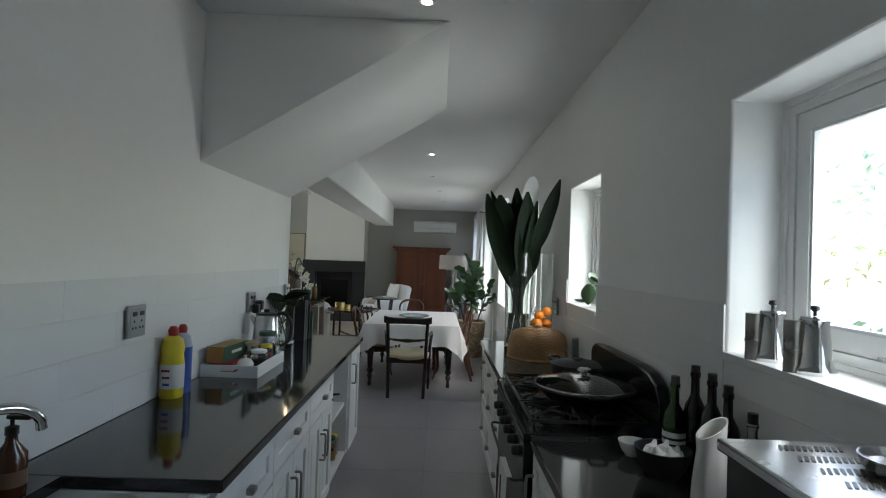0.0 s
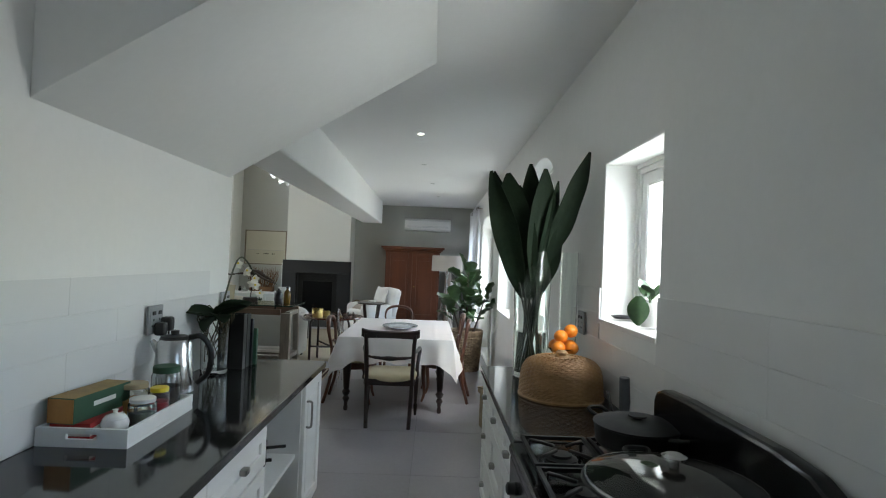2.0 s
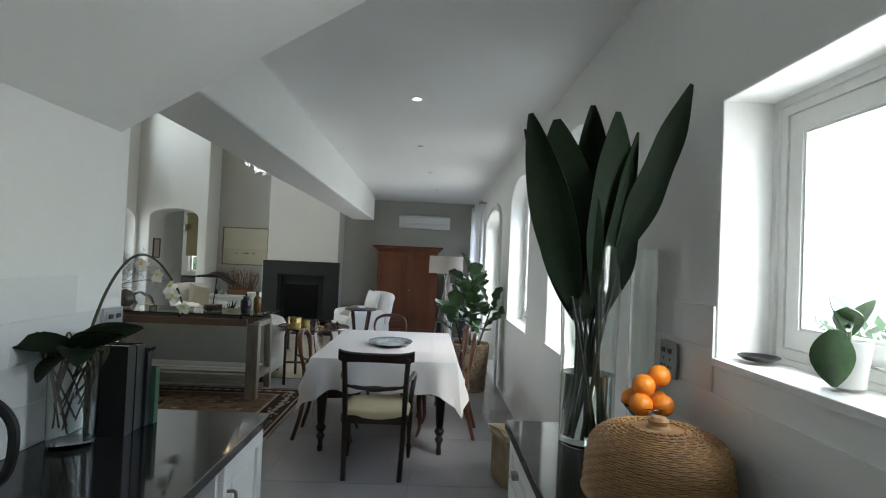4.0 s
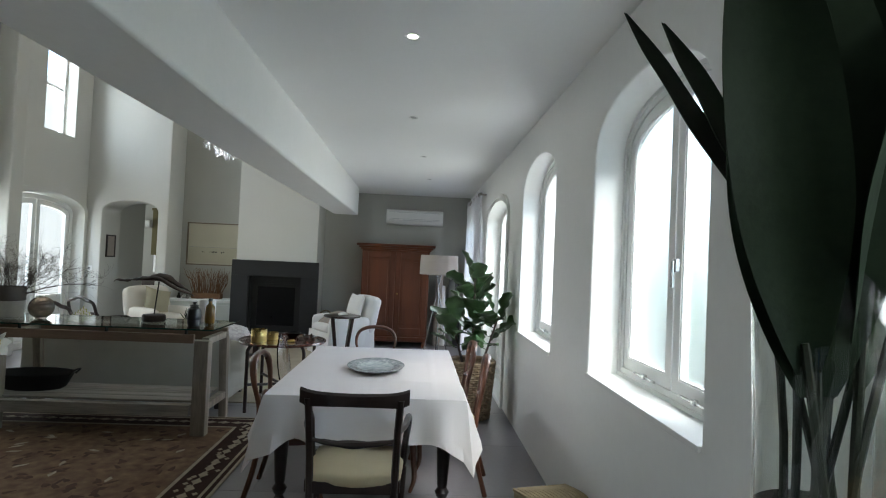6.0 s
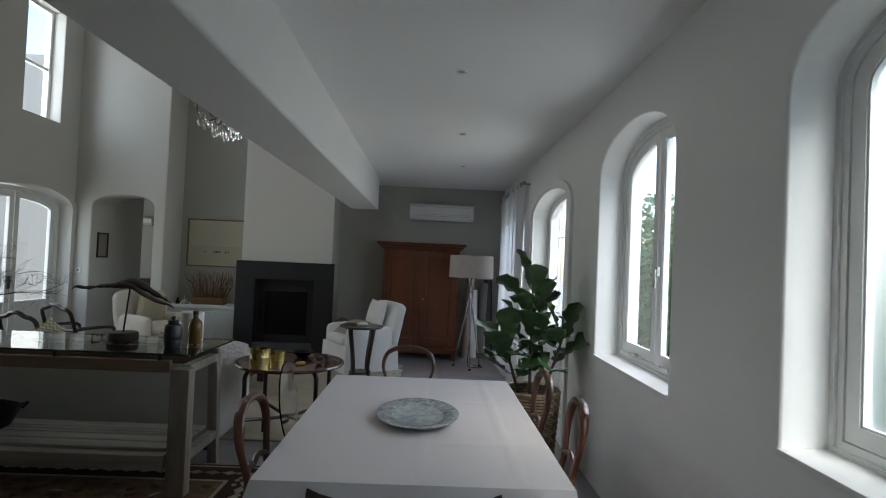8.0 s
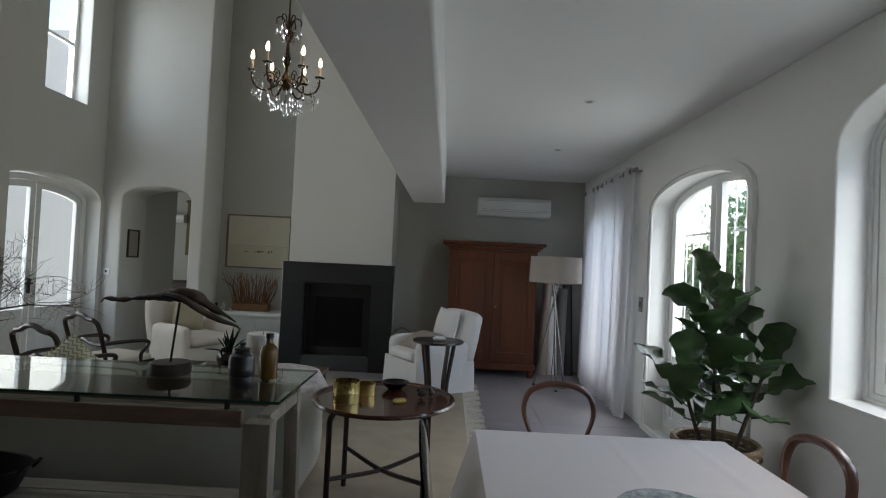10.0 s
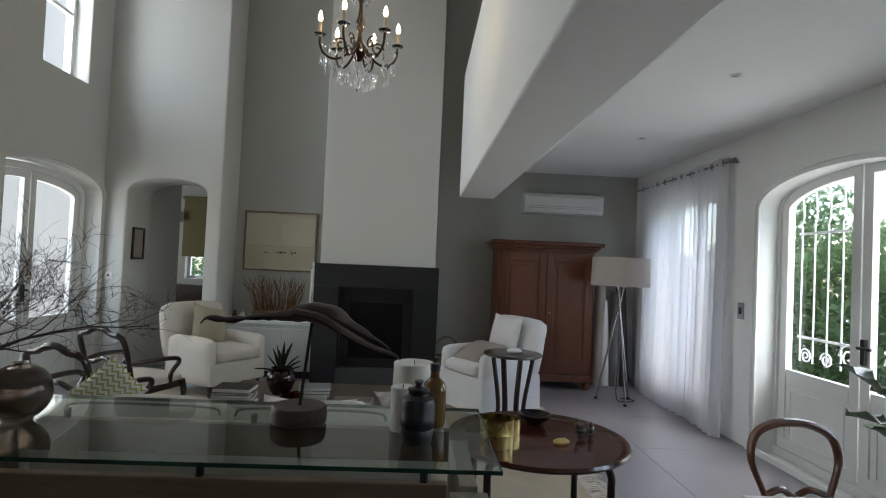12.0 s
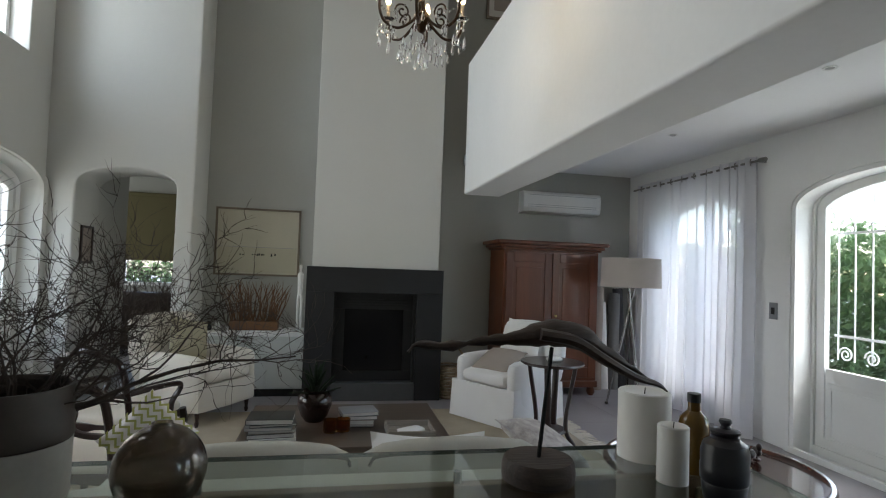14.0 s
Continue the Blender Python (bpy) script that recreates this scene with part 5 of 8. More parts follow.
# armoire
ar = thing("armoire", pose(-0.42, 13.35, 0, 0, 0, 0), "red-brown wooden two-door armoire with a moulded cornice", "wardrobe")
part("carcass", B((-0.60, 0.60, -0.26, 0.30, 0.16, 1.72), bev=0.006), M_ARMOIRE, ar)
part("cornice", B((-0.63, 0.63, -0.29, 0.31, 1.72, 1.75), (-0.66, 0.66, -0.32, 0.32, 1.75, 1.785), (-0.70, 0.70, -0.355, 0.33, 1.785, 1.83), bev=0.012), M_ARMOIRE, ar)
part("base_moulding", B((-0.62, 0.62, -0.28, 0.31, 0.10, 0.18), bev=0.012), M_ARMOIRE, ar)
for x in (-0.56, 0.56):
    for y in (-0.22, 0.26):
        part("foot", T(lathe([(0, 0), (0.03, 0), (0.05, 0.04), (0.045, 0.08), (0.03, 0.105), (0, 0.105)], 14), Matrix.Translation((x, y, 0))), M_ARMOIRE, ar)
for s in (-1, 1):
    a0, a1 = sorted((s * 0.005, s * 0.575))
    bm = B((a0, a0 + 0.09, -0.285, -0.262, 0.22, 1.69), (a1 - 0.09, a1, -0.285, -0.262, 0.22, 1.69), (a0 + 0.09, a1 - 0.09, -0.285, -0.262, 0.22, 0.34), (a0 + 0.09, a1 - 0.09, -0.285, -0.262, 1.58, 1.69), bev=0.006)
    d = part("door", bm, M_ARMOIRE, ar)
    part("door_panel", B((a0 + 0.09, a1 - 0.09, -0.272, -0.262, 0.34, 1.58)), M_ARMOIRE, d)
    part("raised_field", B((a0 + 0.13, a1 - 0.13, -0.282, -0.27, 0.40, 1.52), bev=0.01), M_ARMOIRE, d)
    if s > 0:
        part("knob", T(lathe([(0, 0), (0.010, 0), (0.008, 0.012), (0.015, 0.022), (0, 0.03)], 12), Matrix.Translation((0.05, -0.285, 0.95)) @ Matrix.Rotation(radians(90), 4, "X")), M_BRASS, d, "small brass knob")


def aircon(m, label):
    a = thing("air_conditioner", m, label, "air conditioner")
    part("casing", prism([(0, 0), (-0.17, 0.01), (-0.20, 0.07), (-0.20, 0.24), (-0.17, 0.275), (0, 0.28)], 1.06, Matrix(((0, 0, 1, -0.53), (1, 0, 0, 0), (0, 1, 0, 0), (0, 0, 0, 1))), 0.008), M_PLASTIC_W, a)
    part("air_flap", B((-0.46, 0.46, -0.198, -0.15, 0.012, 0.022), bev=0.003), M_PLASTIC_W, a)
    part("intake_grille", B(*[(-0.47, 0.47, -0.207, -0.199, z, z + 0.004) for z in (0.075, 0.10, 0.225)]), M_GREYPL, a)
    return a


aircon(pose(-0.12, 13.70, 2.22), "white split air conditioner mounted above the armoire")
aircon(pose(-6.85, 16.99, 2.08), "white split air conditioner in the room behind").scale = (0.55, 0.8, 0.65)

# curtain and rail
cu = thing("sheer_curtain", pose(0, 0, 0), "long white sheer curtain hung from metal eyelets", "curtain")
def drape(y0, y1, n, amp, seed):
    bm = bmesh.new()
    rr = random.Random(seed)
    ph = [rr.uniform(-0.6, 0.6) for _ in range(8)]
    rows = []
    for j in range(13):
        v = j / 12
        z = 2.62 - 2.615 * v
        row = []
        for i in range(n * 10 + 1):
            u = i / (n * 10)
            a = 2 * math.pi * n * u + 0.5 * math.sin(u * 9 + ph[0]) * v
            k = amp * (0.8 + 0.5 * math.sin(u * 11 + ph[1]))
            flare = 0.05 * math.sin(u * 5 + ph[2]) * v + (0.05 * v * v)
            row.append(bm.verts.new((0.85 + k * math.sin(a) - flare * 0.6, y0 + (y1 - y0) * u + 0.012 * math.sin(a * 2) - 0.10 * v * (1 - u) * 0.5, z)))
        rows.append(row)
    for a, b in zip(rows, rows[1:]):
        for i in range(len(a) - 1):
            bm.faces.new((a[i], a[i + 1], b[i + 1], b[i]))
    return bm
part("drape", drape(11.36, 12.05, 6, 0.035, 1), M_SHEER, cu)
part("drape", drape(12.05, 13.36, 9, 0.03, 2), M_SHEER, cu)
for i in range(10):
    part("eyelet", lathe([(0.022, -0.003), (0.034, -0.003), (0.034, 0.003), (0.022, 0.003), (0.022, -0.003)], 16, Matrix.Translation((0.85, 11.42 + i * 0.205, 2.57)) @ Matrix.Rotation(radians(90), 4, "X") @ Matrix.Rotation(radians(35), 4, "Y")), M_PEWTER, cu)
cr = thing("curtain_rail", pose(0, 0, 0), "thin metal curtain rail with round finials", "curtain rail")
part("rod", tube([(0.85, 11.30, 2.57), (0.85, 13.45, 2.57)], 0.011, 10), M_PEWTER, cr)
part("finial", lathe([(0, -0.04), (0.02, -0.04), (0.024, 0), (0.02, 0.04), (0, 0.04)], 12, Matrix.Translation((0.85, 11.28, 2.57)) @ Matrix.Rotation(radians(90), 4, "X")), M_PEWTER, cr)
part("bracket", B((0.85, 0.94, 11.33, 11.345, 2.56, 2.58)), M_PEWTER, cr)

# floor lamp
fl = thing("floor_lamp", pose(0.34, 12.62, 0), "steel tripod floor lamp with a beige drum shade", "floor lamp")
part("shade", lathe([(0.325, 1.33), (0.33, 1.33), (0.32, 1.655), (0.315, 1.655), (0.325, 1.33)], 40), M_SHADE, fl)
for k in range(3):
    a = 0.6 + k * 2 * math.pi / 3
    part("leg", tube([(0.23 * math.cos(a), 0.23 * math.sin(a), 0.0), (-0.05 * math.cos(a), -0.05 * math.sin(a), 1.36)], 0.011, 8), M_STEEL, fl)
    part("rubber_foot", lathe([(0, 0), (0.02, 0), (0.02, 0.02), (0, 0.02)], 10, Matrix.Translation((0.23 * math.cos(a), 0.23 * math.sin(a), 0))), M_PLASTIC_B, fl)
part("stem", tube([(0, 0, 1.05), (0, 0, 1.5)], 0.012, 8), M_STEEL, fl)
part("spider", tube([(-0.318, 0, 1.62), (0.318, 0, 1.62)], 0.004, 6), M_STEEL, fl)
part("flex", tube(bend([(0, 0, 1.05), (0.02, 0.03, 0.5), (0.0, 0.0, 0.05), (0.1, -0.05, 0.008), (0.22, 0.02, 0.008), (0.1, 0.12, 0.008)], 6), 0.005, 6), M_PLASTIC_B, fl)


# ---- small things: shared shapes ----
def lamp_glow(name, x, y, z, watts, color=(1, 0.8, 0.55), radius=0.02):
    l = new(name, bpy.data.lights.new(name, "POINT"))
    l.data.energy, l.data.color, l.data.shadow_soft_size = watts, color, radius
    l.location = (x, y, z)
    return l


def bottle(name, m, profile, material, label, cap=None, cap_mat=None, band=None, band_mat=None):
    b = thing(name, m, label, "bottle")
    part("body", lathe(profile, 24), material, b)
    if cap:
        part("cap", lathe(cap, 18), cap_mat, b)
    if band:
        r, z0, z1 = band
        part("paper_label", lathe([(r, z0), (r + 0.0012, z0), (r + 0.0012, z1), (r, z1), (r, z0)], 24), band_mat, b)
    return b


def socket(m, label, n=2, w=0.13, h=0.13):
    """A wall plate in local x and z, facing -y."""
    s = thing("wall_socket", m, label, "socket")
    part("plate", B((-w / 2, w / 2, -0.012, 0, -h / 2, h / 2), bev=0.004), M_GREYPL, s)
    part("inset", B((-w / 2 + 0.012, w / 2 - 0.012, -0.0145, -0.0122, -h / 2 + 0.012, h / 2 - 0.012), bev=0.001), M_GREYPL, s)
    for i in range(n):
        x = (i - (n - 1) / 2) * 0.052
        part("switch", B((x - 0.014, x + 0.014, -0.019, -0.0146, 0.022, 0.04), bev=0.002), M_PLASTIC_B, s)
        for dx, dz in ((0, 0.0), (-0.011, -0.026), (0.011, -0.026)):
            part("pin_hole", T(lathe([(0, 0), (0.0055, 0), (0.0055, 0.001), (0, 0.001)], 10), Matrix.Translation((x + dx, -0.0146, dz)) @ Matrix.Rotation(radians(90), 4, "X")), M_PLASTIC_B, s)
    return s


M_LEATHB = mat("tan_card", (0.45, 0.22, 0.06), 0.7)
M_RED = mat("red_card", (0.40, 0.03, 0.03), 0.5)
M_BLUE = mat("blue_plastic", (0.04, 0.09, 0.40), 0.35)
M_DKGREEN = mat("dark_green_card", (0.03, 0.09, 0.05), 0.5)
M_PAPER = mat("paper", (0.72, 0.70, 0.66), 0.8, 0, 0.04)
M_AMBER = glassy("amber_glass", (0.45, 0.20, 0.04), 0.05)
M_GREENGL = glassy("green_bottle_glass", (0.10, 0.20, 0.05), 0.02)
M_DARKGL = mat("dark_bottle", (0.010, 0.012, 0.008), 0.08, 0, 0.1)
M_WATER = glassy("water", (0.95, 1, 0.98), 0, 1.33)
M_WAX = mat("white_wax", (0.80, 0.78, 0.74), 0.45, 0, 0.02)
M_STONEW = mat("black_stoneware", (0.015, 0.015, 0.02), 0.35, 0, 0.15, 15, 0.1)
M_TWIG = mat("twig_bark", (0.085, 0.065, 0.055), 0.85, 0, 0.2, 20, 0.2)
M_TWIGB = mat("brown_twig", (0.20, 0.10, 0.045), 0.85, 0, 0.2, 20, 0.2)
M_SMOKE = glassy("smoked_glass", (0.34, 0.29, 0.25), 0.0)
M_CRYST = glassy("crystal", (0.98, 0.98, 0.99), 0.0, 1.5)
M_BRONZE = mat("dark_bronze", (0.06, 0.035, 0.02), 0.4, 0.8, 0.2, 20, 0.1)
M_BULB = glow("lit_candle_bulb", (1.0, 0.72, 0.40), 9)
M_DOWNL = glow("lit_downlight", (1.0, 0.93, 0.82), 6)
M_DOWNOFF = mat("unlit_lamp_face", (0.35, 0.35, 0.34), 0.4)
M_STRAW = mat("seagrass", (0.45, 0.36, 0.22), 0.8, 0, 0.2, 12, 0.4, 120)
M_OLIVEB = mat("olive_blind", (0.16, 0.14, 0.07), 0.9, 0, 0.05, 4, 0.1, 200)
M_DKSOFA = mat("dark_leather", (0.035, 0.02, 0.016), 0.45, 0, 0.2, 8, 0.2)

# ---- kitchen, west worktop ----
for y, z in ((2.21, 1.265), (3.57, 1.235), (4.40, 1.25)):
    socket(pose(-1.225, y, z, 0, 0, 90), "silver-grey double wall socket on the tiled wall")
socket(pose(0.925, 4.20, 1.23, 0, 0, -90), "silver-grey double wall socket beside the window")
pg = thing("plug", pose(-1.205, 3.585, 1.215), "two black plugs and leads in the socket", "plug")
part("plug_body", B((0, 0.045, -0.05, -0.005, -0.05, 0.01), bev=0.01), M_PLASTIC_B, pg)
part("plug_body", B((0, 0.05, 0.005, 0.05, -0.035, 0.03), bev=0.01), M_PLASTIC_B, pg)
part("lead", tube(bend([(0.03, -0.03, -0.05), (0.03, -0.05, -0.15), (0.02, -0.08, -0.25), (0.02, -0.07, -0.31)], 5), 0.004, 6), M_PLASTIC_B, pg)
part("lead", tube(bend([(0.03, 0.03, -0.03), (0.04, 0.02, -0.12), (0.08, -0.02, -0.20), (0.10, -0.05, -0.30)], 5), 0.004, 6), M_PLASTIC_B, pg)

bp = [(r * 1.12, z * 1.1) for r, z in ((0, 0), (0.041, 0), (0.045, 0.008), (0.045, 0.14), (0.041, 0.17), (0.045, 0.20), (0.037, 0.235), (0.018, 0.25), (0, 0.25))]
bl = bottle("bleach_bottle", pose(-1.18, 2.45, 0.90), bp, M_YELLOW, "yellow plastic cleaner bottle with a red cap", [(0, 0.275), (0.02, 0.275), (0.023, 0.298), (0.014, 0.315), (0, 0.318)], M_RED, (0.0506, 0.045, 0.15), M_PAPER)
for k in range(3):
    part("label_bar", B((-0.014 - 0.004 * k, 0.014, -0.0535, -0.0495, 0.060 + k * 0.03, 0.070 + k * 0.03)), M_RED if k else M_BLUE, bl)
bottle("bleach_bottle", pose(-1.185, 2.55, 0.90), [(r * 0.85, z) for r, z in bp], mat("clear_blue_plastic", (0.50, 0.55, 0.66), 0.3), "blue cleaner bottle with a red cap behind the yellow one", [(0, 0.275), (0.018, 0.275), (0.02, 0.297), (0.012, 0.312), (0, 0.315)], M_RED, (0.0432, 0.0, 0.21), M_BLUE)

tr = thing("serving_tray", pose(-1.08, 3.10, 0.90), "white wooden tray full of tea things", "tray")
part("base", B((-0.15, 0.15, -0.24, 0.24, 0.0, 0.012)), M_PAINT, tr)
part("end_wall", B((-0.15, 0.15, -0.24, -0.228, 0.012, 0.026), (-0.15, 0.15, -0.24, -0.228, 0.044, 0.062), (-0.15, -0.05, -0.24, -0.228, 0.026, 0.044), (0.05, 0.15, -0.24, -0.228, 0.026, 0.044)), M_PAINT, tr)
part("end_wall", B((-0.15, 0.15, 0.228, 0.24, 0.012, 0.062), bev=0.002), M_PAINT, tr)
part("side_wall", B((0.138, 0.15, -0.228, 0.228, 0.012, 0.062), bev=0.002), M_PAINT, tr)
part("side_wall", B((-0.15, -0.138, -0.228, 0.228, 0.012, 0.062), bev=0.002), M_PAINT, tr)


def carton(x, y, z, sx, sy, sz, rz, material, label, band=None):
    b = thing("tea_box", pose(x, y, z, 0, 0, rz), label, "box")
    part("carton", B((-sx / 2, sx / 2, -sy / 2, sy / 2, 0, sz), bev=0.002), material, b)
    if band:
        part("printed_band", B((-sx / 2 - 0.001, sx / 2 + 0.001, -sy / 2 - 0.001, sy / 2 + 0.001, sz * 0.25, sz * 0.7)), band, b)
    return b


carton(-1.145, 3.0, 0.912, 0.13, 0.22, 0.055, 4, M_RED, "flat red tea carton lying in the tray", M_PAPER)
tbx = carton(-1.15, 3.02, 0.967, 0.095, 0.28, 0.085, -6, M_DKGREEN, "orange and green tea carton in the tray")
part("end_panel", B((-0.046, 0.046, -0.1415, -0.1395, 0.003, 0.082)), M_LEATHB, tbx, "orange printed end panel")
part("top_panel", B((-0.046, 0.046, -0.138, 0.138, 0.0845, 0.0862)), mat("tan_print", (0.36, 0.24, 0.08), 0.6, 0, 0.2, 14), tbx)
part("label_bar", B((0.0465, 0.0485, -0.05, 0.06, 0.040, 0.056)), M_PAPER, tbx)
carton(-1.175, 3.23, 0.912, 0.06, 0.14, 0.05, 3, M_PAPER, "pale striped tea carton in the tray", M_LEATHB)


def jar(x, y, z, r, h, glass, fill, lid, label):
    j = thing("jar", pose(x, y, z), label, "jar")
    part("body", lathe([(0, 0), (r, 0), (r, h * 0.8), (r * 0.85, h * 0.88), (r * 0.82, h * 0.88), (r * 0.95, h * 0.8), (r * 0.95, 0.004), (0, 0.004)], 22), glass, j)
    if fill:
        part("contents", lathe([(0, 0.005), (r * 0.93, 0.005), (r * 0.93, h * 0.55), (0, h * 0.57)], 20), fill, j)
    part("lid", lathe([(0, h * 0.88), (r * 0.92, h * 0.88), (r * 0.92, h), (r * 0.85, h * 1.02), (0, h * 1.02)], 20), lid, j)
    return j


M_COFFEE = mat("coffee_grounds", (0.03, 0.014, 0.008), 0.8, 0, 0.3, 40, 0.4)
jar(-1.075, 3.16, 0.912, 0.052, 0.13, M_GLASS, M_LEATHB, M_STRAW, "glass jar of spice with a pale lid")
jar(-1.01, 3.27, 0.912, 0.055, 0.175, M_GLASS, M_COFFEE, M_DKGREEN, "coffee jar with a dark green lid")
jar(-0.985, 3.17, 0.912, 0.036, 0.115, M_GLASS, M_RED, M_YELLOW, "small jar with a yellow lid")
jar(-0.995, 3.07, 0.912, 0.048, 0.10, M_GLASS, M_COFFEE, M_PLASTIC_W, "clear jar of coffee with a white lid")
sb = thing("sugar_pot", pose(-1.035, 2.97, 0.912), "small white lidded china sugar pot", "pot")
part("bowl", lathe([(0, 0), (0.03, 0), (0.042, 0.02), (0.045, 0.04), (0.038, 0.055), (0, 0.055)], 24), M_CERAM, sb)
part("lid", lathe([(0.038, 0.056), (0.03, 0.066), (0.008, 0.072), (0.007, 0.078), (0.01, 0.085), (0, 0.088)], 20), M_CERAM, sb)

kt = thing("kettle", pose(-1.10, 3.52, 0.90, 0, 0, -25), "brushed steel electric kettle with a black handle", "kettle")
part("power_base", lathe([(0, 0), (0.09, 0), (0.09, 0.02), (0.08, 0.025), (0, 0.025)], 28), M_PLASTIC_B, kt)
part("body", lathe([(0, 0.026), (0.088, 0.026), (0.086, 0.07), (0.071, 0.245), (0.062, 0.258), (0, 0.258)], 32), M_STEEL, kt)
part("lid", lathe([(0, 0.259), (0.063, 0.259), (0.056, 0.272), (0.017, 0.277), (0.018, 0.296), (0, 0.30)], 24), M_PLASTIC_B, kt)
part("handle", tube(bend([(0.05, 0.035, 0.265), (0.09, 0.065, 0.27), (0.125, 0.09, 0.21), (0.12, 0.085, 0.11), (0.085, 0.055, 0.06)], 5), 0.013, 8), M_PLASTIC_B, kt)
part("spout", tube([(-0.05, -0.035, 0.205), (-0.072, -0.047, 0.236), (-0.082, -0.052, 0.25)], [0.022, 0.014, 0.010], 10), M_STEEL, kt)


def strap_leaves(parent, n, r, length, width, z, droop, seed, material=M_DLEAF):
    rr = random.Random(seed)
    for i in range(n):
        a = 2 * math.pi * i / n + rr.uniform(-0.4, 0.4)
        m = Matrix.Translation((r * math.cos(a), r * math.sin(a), z)) @ Matrix.Rotation(a - math.pi / 2, 4, "Z") @ Matrix.Rotation(radians(rr.uniform(15, 45)), 4, "X")
        part("leaf", T(thicken(leaf_mesh(length * rr.uniform(0.8, 1.15), width, 0.25, droop), 0.002), m), material, parent)


pt = thing("orchid_in_glass", pose(-1.125, 4.04, 0.90), "leafy orchid with bare roots in a glass vase", "plant")
part("vase", lathe([(0, 0), (0.066, 0), (0.07, 0.01), (0.072, 0.10), (0.076, 0.305), (0.073, 0.305), (0.069, 0.10), (0.066, 0.02), (0, 0.014)], 28), M_GLASS, pt)
rr = random.Random(8)
for i in range(24):
    a = rr.uniform(0, 6.28)
    ro, zo = rr.uniform(0.03, 0.13), rr.uniform(0.28, 0.36)
    part("root", tube(bend([(0, 0, 0.32), (ro * math.cos(a), ro * math.sin(a), zo), (0.06 * math.cos(a + 0.5), 0.06 * math.sin(a + 0.5), 0.22), (0.05 * math.cos(a + 1.4), 0.05 * math.sin(a + 1.4), rr.uniform(0.04, 0.16))], 4), 0.003, 5), mat("orchid_root", (0.10, 0.085, 0.05), 0.8) if i == 0 else bpy.data.materials["orchid_root"], pt)
rr = random.Random(31)
for k in range(11):
    a = 150 + 32 * k + rr.uniform(-12, 12)
    l = rr.uniform(0.17, 0.22)
    part("leaf", T(thicken(leaf_mesh(l, l * 0.60, 0.16, rr.uniform(0.3, 0.55), 10), 0.003), Matrix.Translation((0.012 * math.cos(k), 0.012 * math.sin(k) - 0.01, 0.31)) @ Matrix.Rotation(radians(a), 4, "Z") @ Matrix.Rotation(radians(rr.uniform(0, 40)), 4, "X") @ Matrix.Rotation(rr.uniform(-0.8, 0.8), 4, "Y")), M_DLEAF, pt)
for k, (x, y, h, m) in enumerate(((-1.075, 4.16, 0.31, M_PLASTIC_B), (-1.075, 4.22, 0.305, M_PLASTIC_B), (-1.065, 4.265, 0.27, M_STONEW), (-1.05, 4.30, 0.21, M_DKGREEN))):
    bk = thing("cook_book", pose(x, y, 0.90), ("thick black cookery book standing upright", "thick black cookery book standing upright", "dark cookery book standing upright", "green cookery book standing upright")[k], "book")
    t = 0.026 if k < 2 else 0.014
    part("cover", B((-0.07, 0.07, -t, -t + 0.003, 0, h), (-0.07, 0.07, t - 0.003, t, 0, h), (0.067, 0.07, -t + 0.003, t - 0.003, 0, h)), m, bk)
    part("pages", B((-0.066, 0.0665, -t + 0.0035, t - 0.0035, 0.004, h - 0.005)), M_PAPER, bk)
sp = bottle("soap_bottle", pose(-1.105, 1.44, 0.90), [(0, 0), (0.035, 0), (0.037, 0.01), (0.037, 0.11), (0.015, 0.14), (0.013, 0.16), (0, 0.16)], mat("brown_plastic", (0.07, 0.025, 0.012), 0.2), "brown pump soap bottle by the sink", [(0, 0.16), (0.016, 0.16), (0.016, 0.18), (0.005, 0.185), (0.005, 0.20), (0, 0.20)], M_PLASTIC_B, (0.0372, 0.03, 0.07), mat("brown_label", (0.16, 0.09, 0.05), 0.5))
part("pump_spout", B((-0.012, 0.05, -0.008, 0.008, 0.20, 0.212), bev=0.003), M_PLASTIC_B, sp)
# things on the open shelf
for x, y, z, r, h, m, lab in ((-0.85, 3.55, 0.48, 0.10, 0.16, M_STEEL, "steel saucepan stored on the shelf"), (-0.86, 3.83, 0.48, 0.10, 0.12, M_PLASTIC_B, "black saucepan stored on the shelf"), (-0.85, 3.56, 0.12, 0.11, 0.2, M_STEEL, "large steel stock pot on the bottom shelf")):
    pn = thing("saucepan", pose(x, y, z), lab, "pan", "pans on the shelf")
    part("pot", lathe([(0, 0), (r * 0.95, 0), (r, 0.01), (r, h), (r * 0.97, h), (r * 0.95, 0.012), (0, 0.01)], 28), m, pn)
    part("handle", tube([(r - 0.005, 0, h * 0.8), (r + 0.06, 0.02, h * 0.82), (r + 0.09, 0.03, h * 0.82)], 0.008, 6), M_PLASTIC_B, pn)
jar(-0.72, 3.85, 0.12, 0.04, 0.16, M_GLASS, M_LEATHB, M_DKGREEN, "glass storage jar on the bottom shelf")
jar(-0.72, 3.95, 0.12, 0.035, 0.14, M_GLASS, M_STRAW, M_YELLOW, "glass storage jar on the bottom shelf")

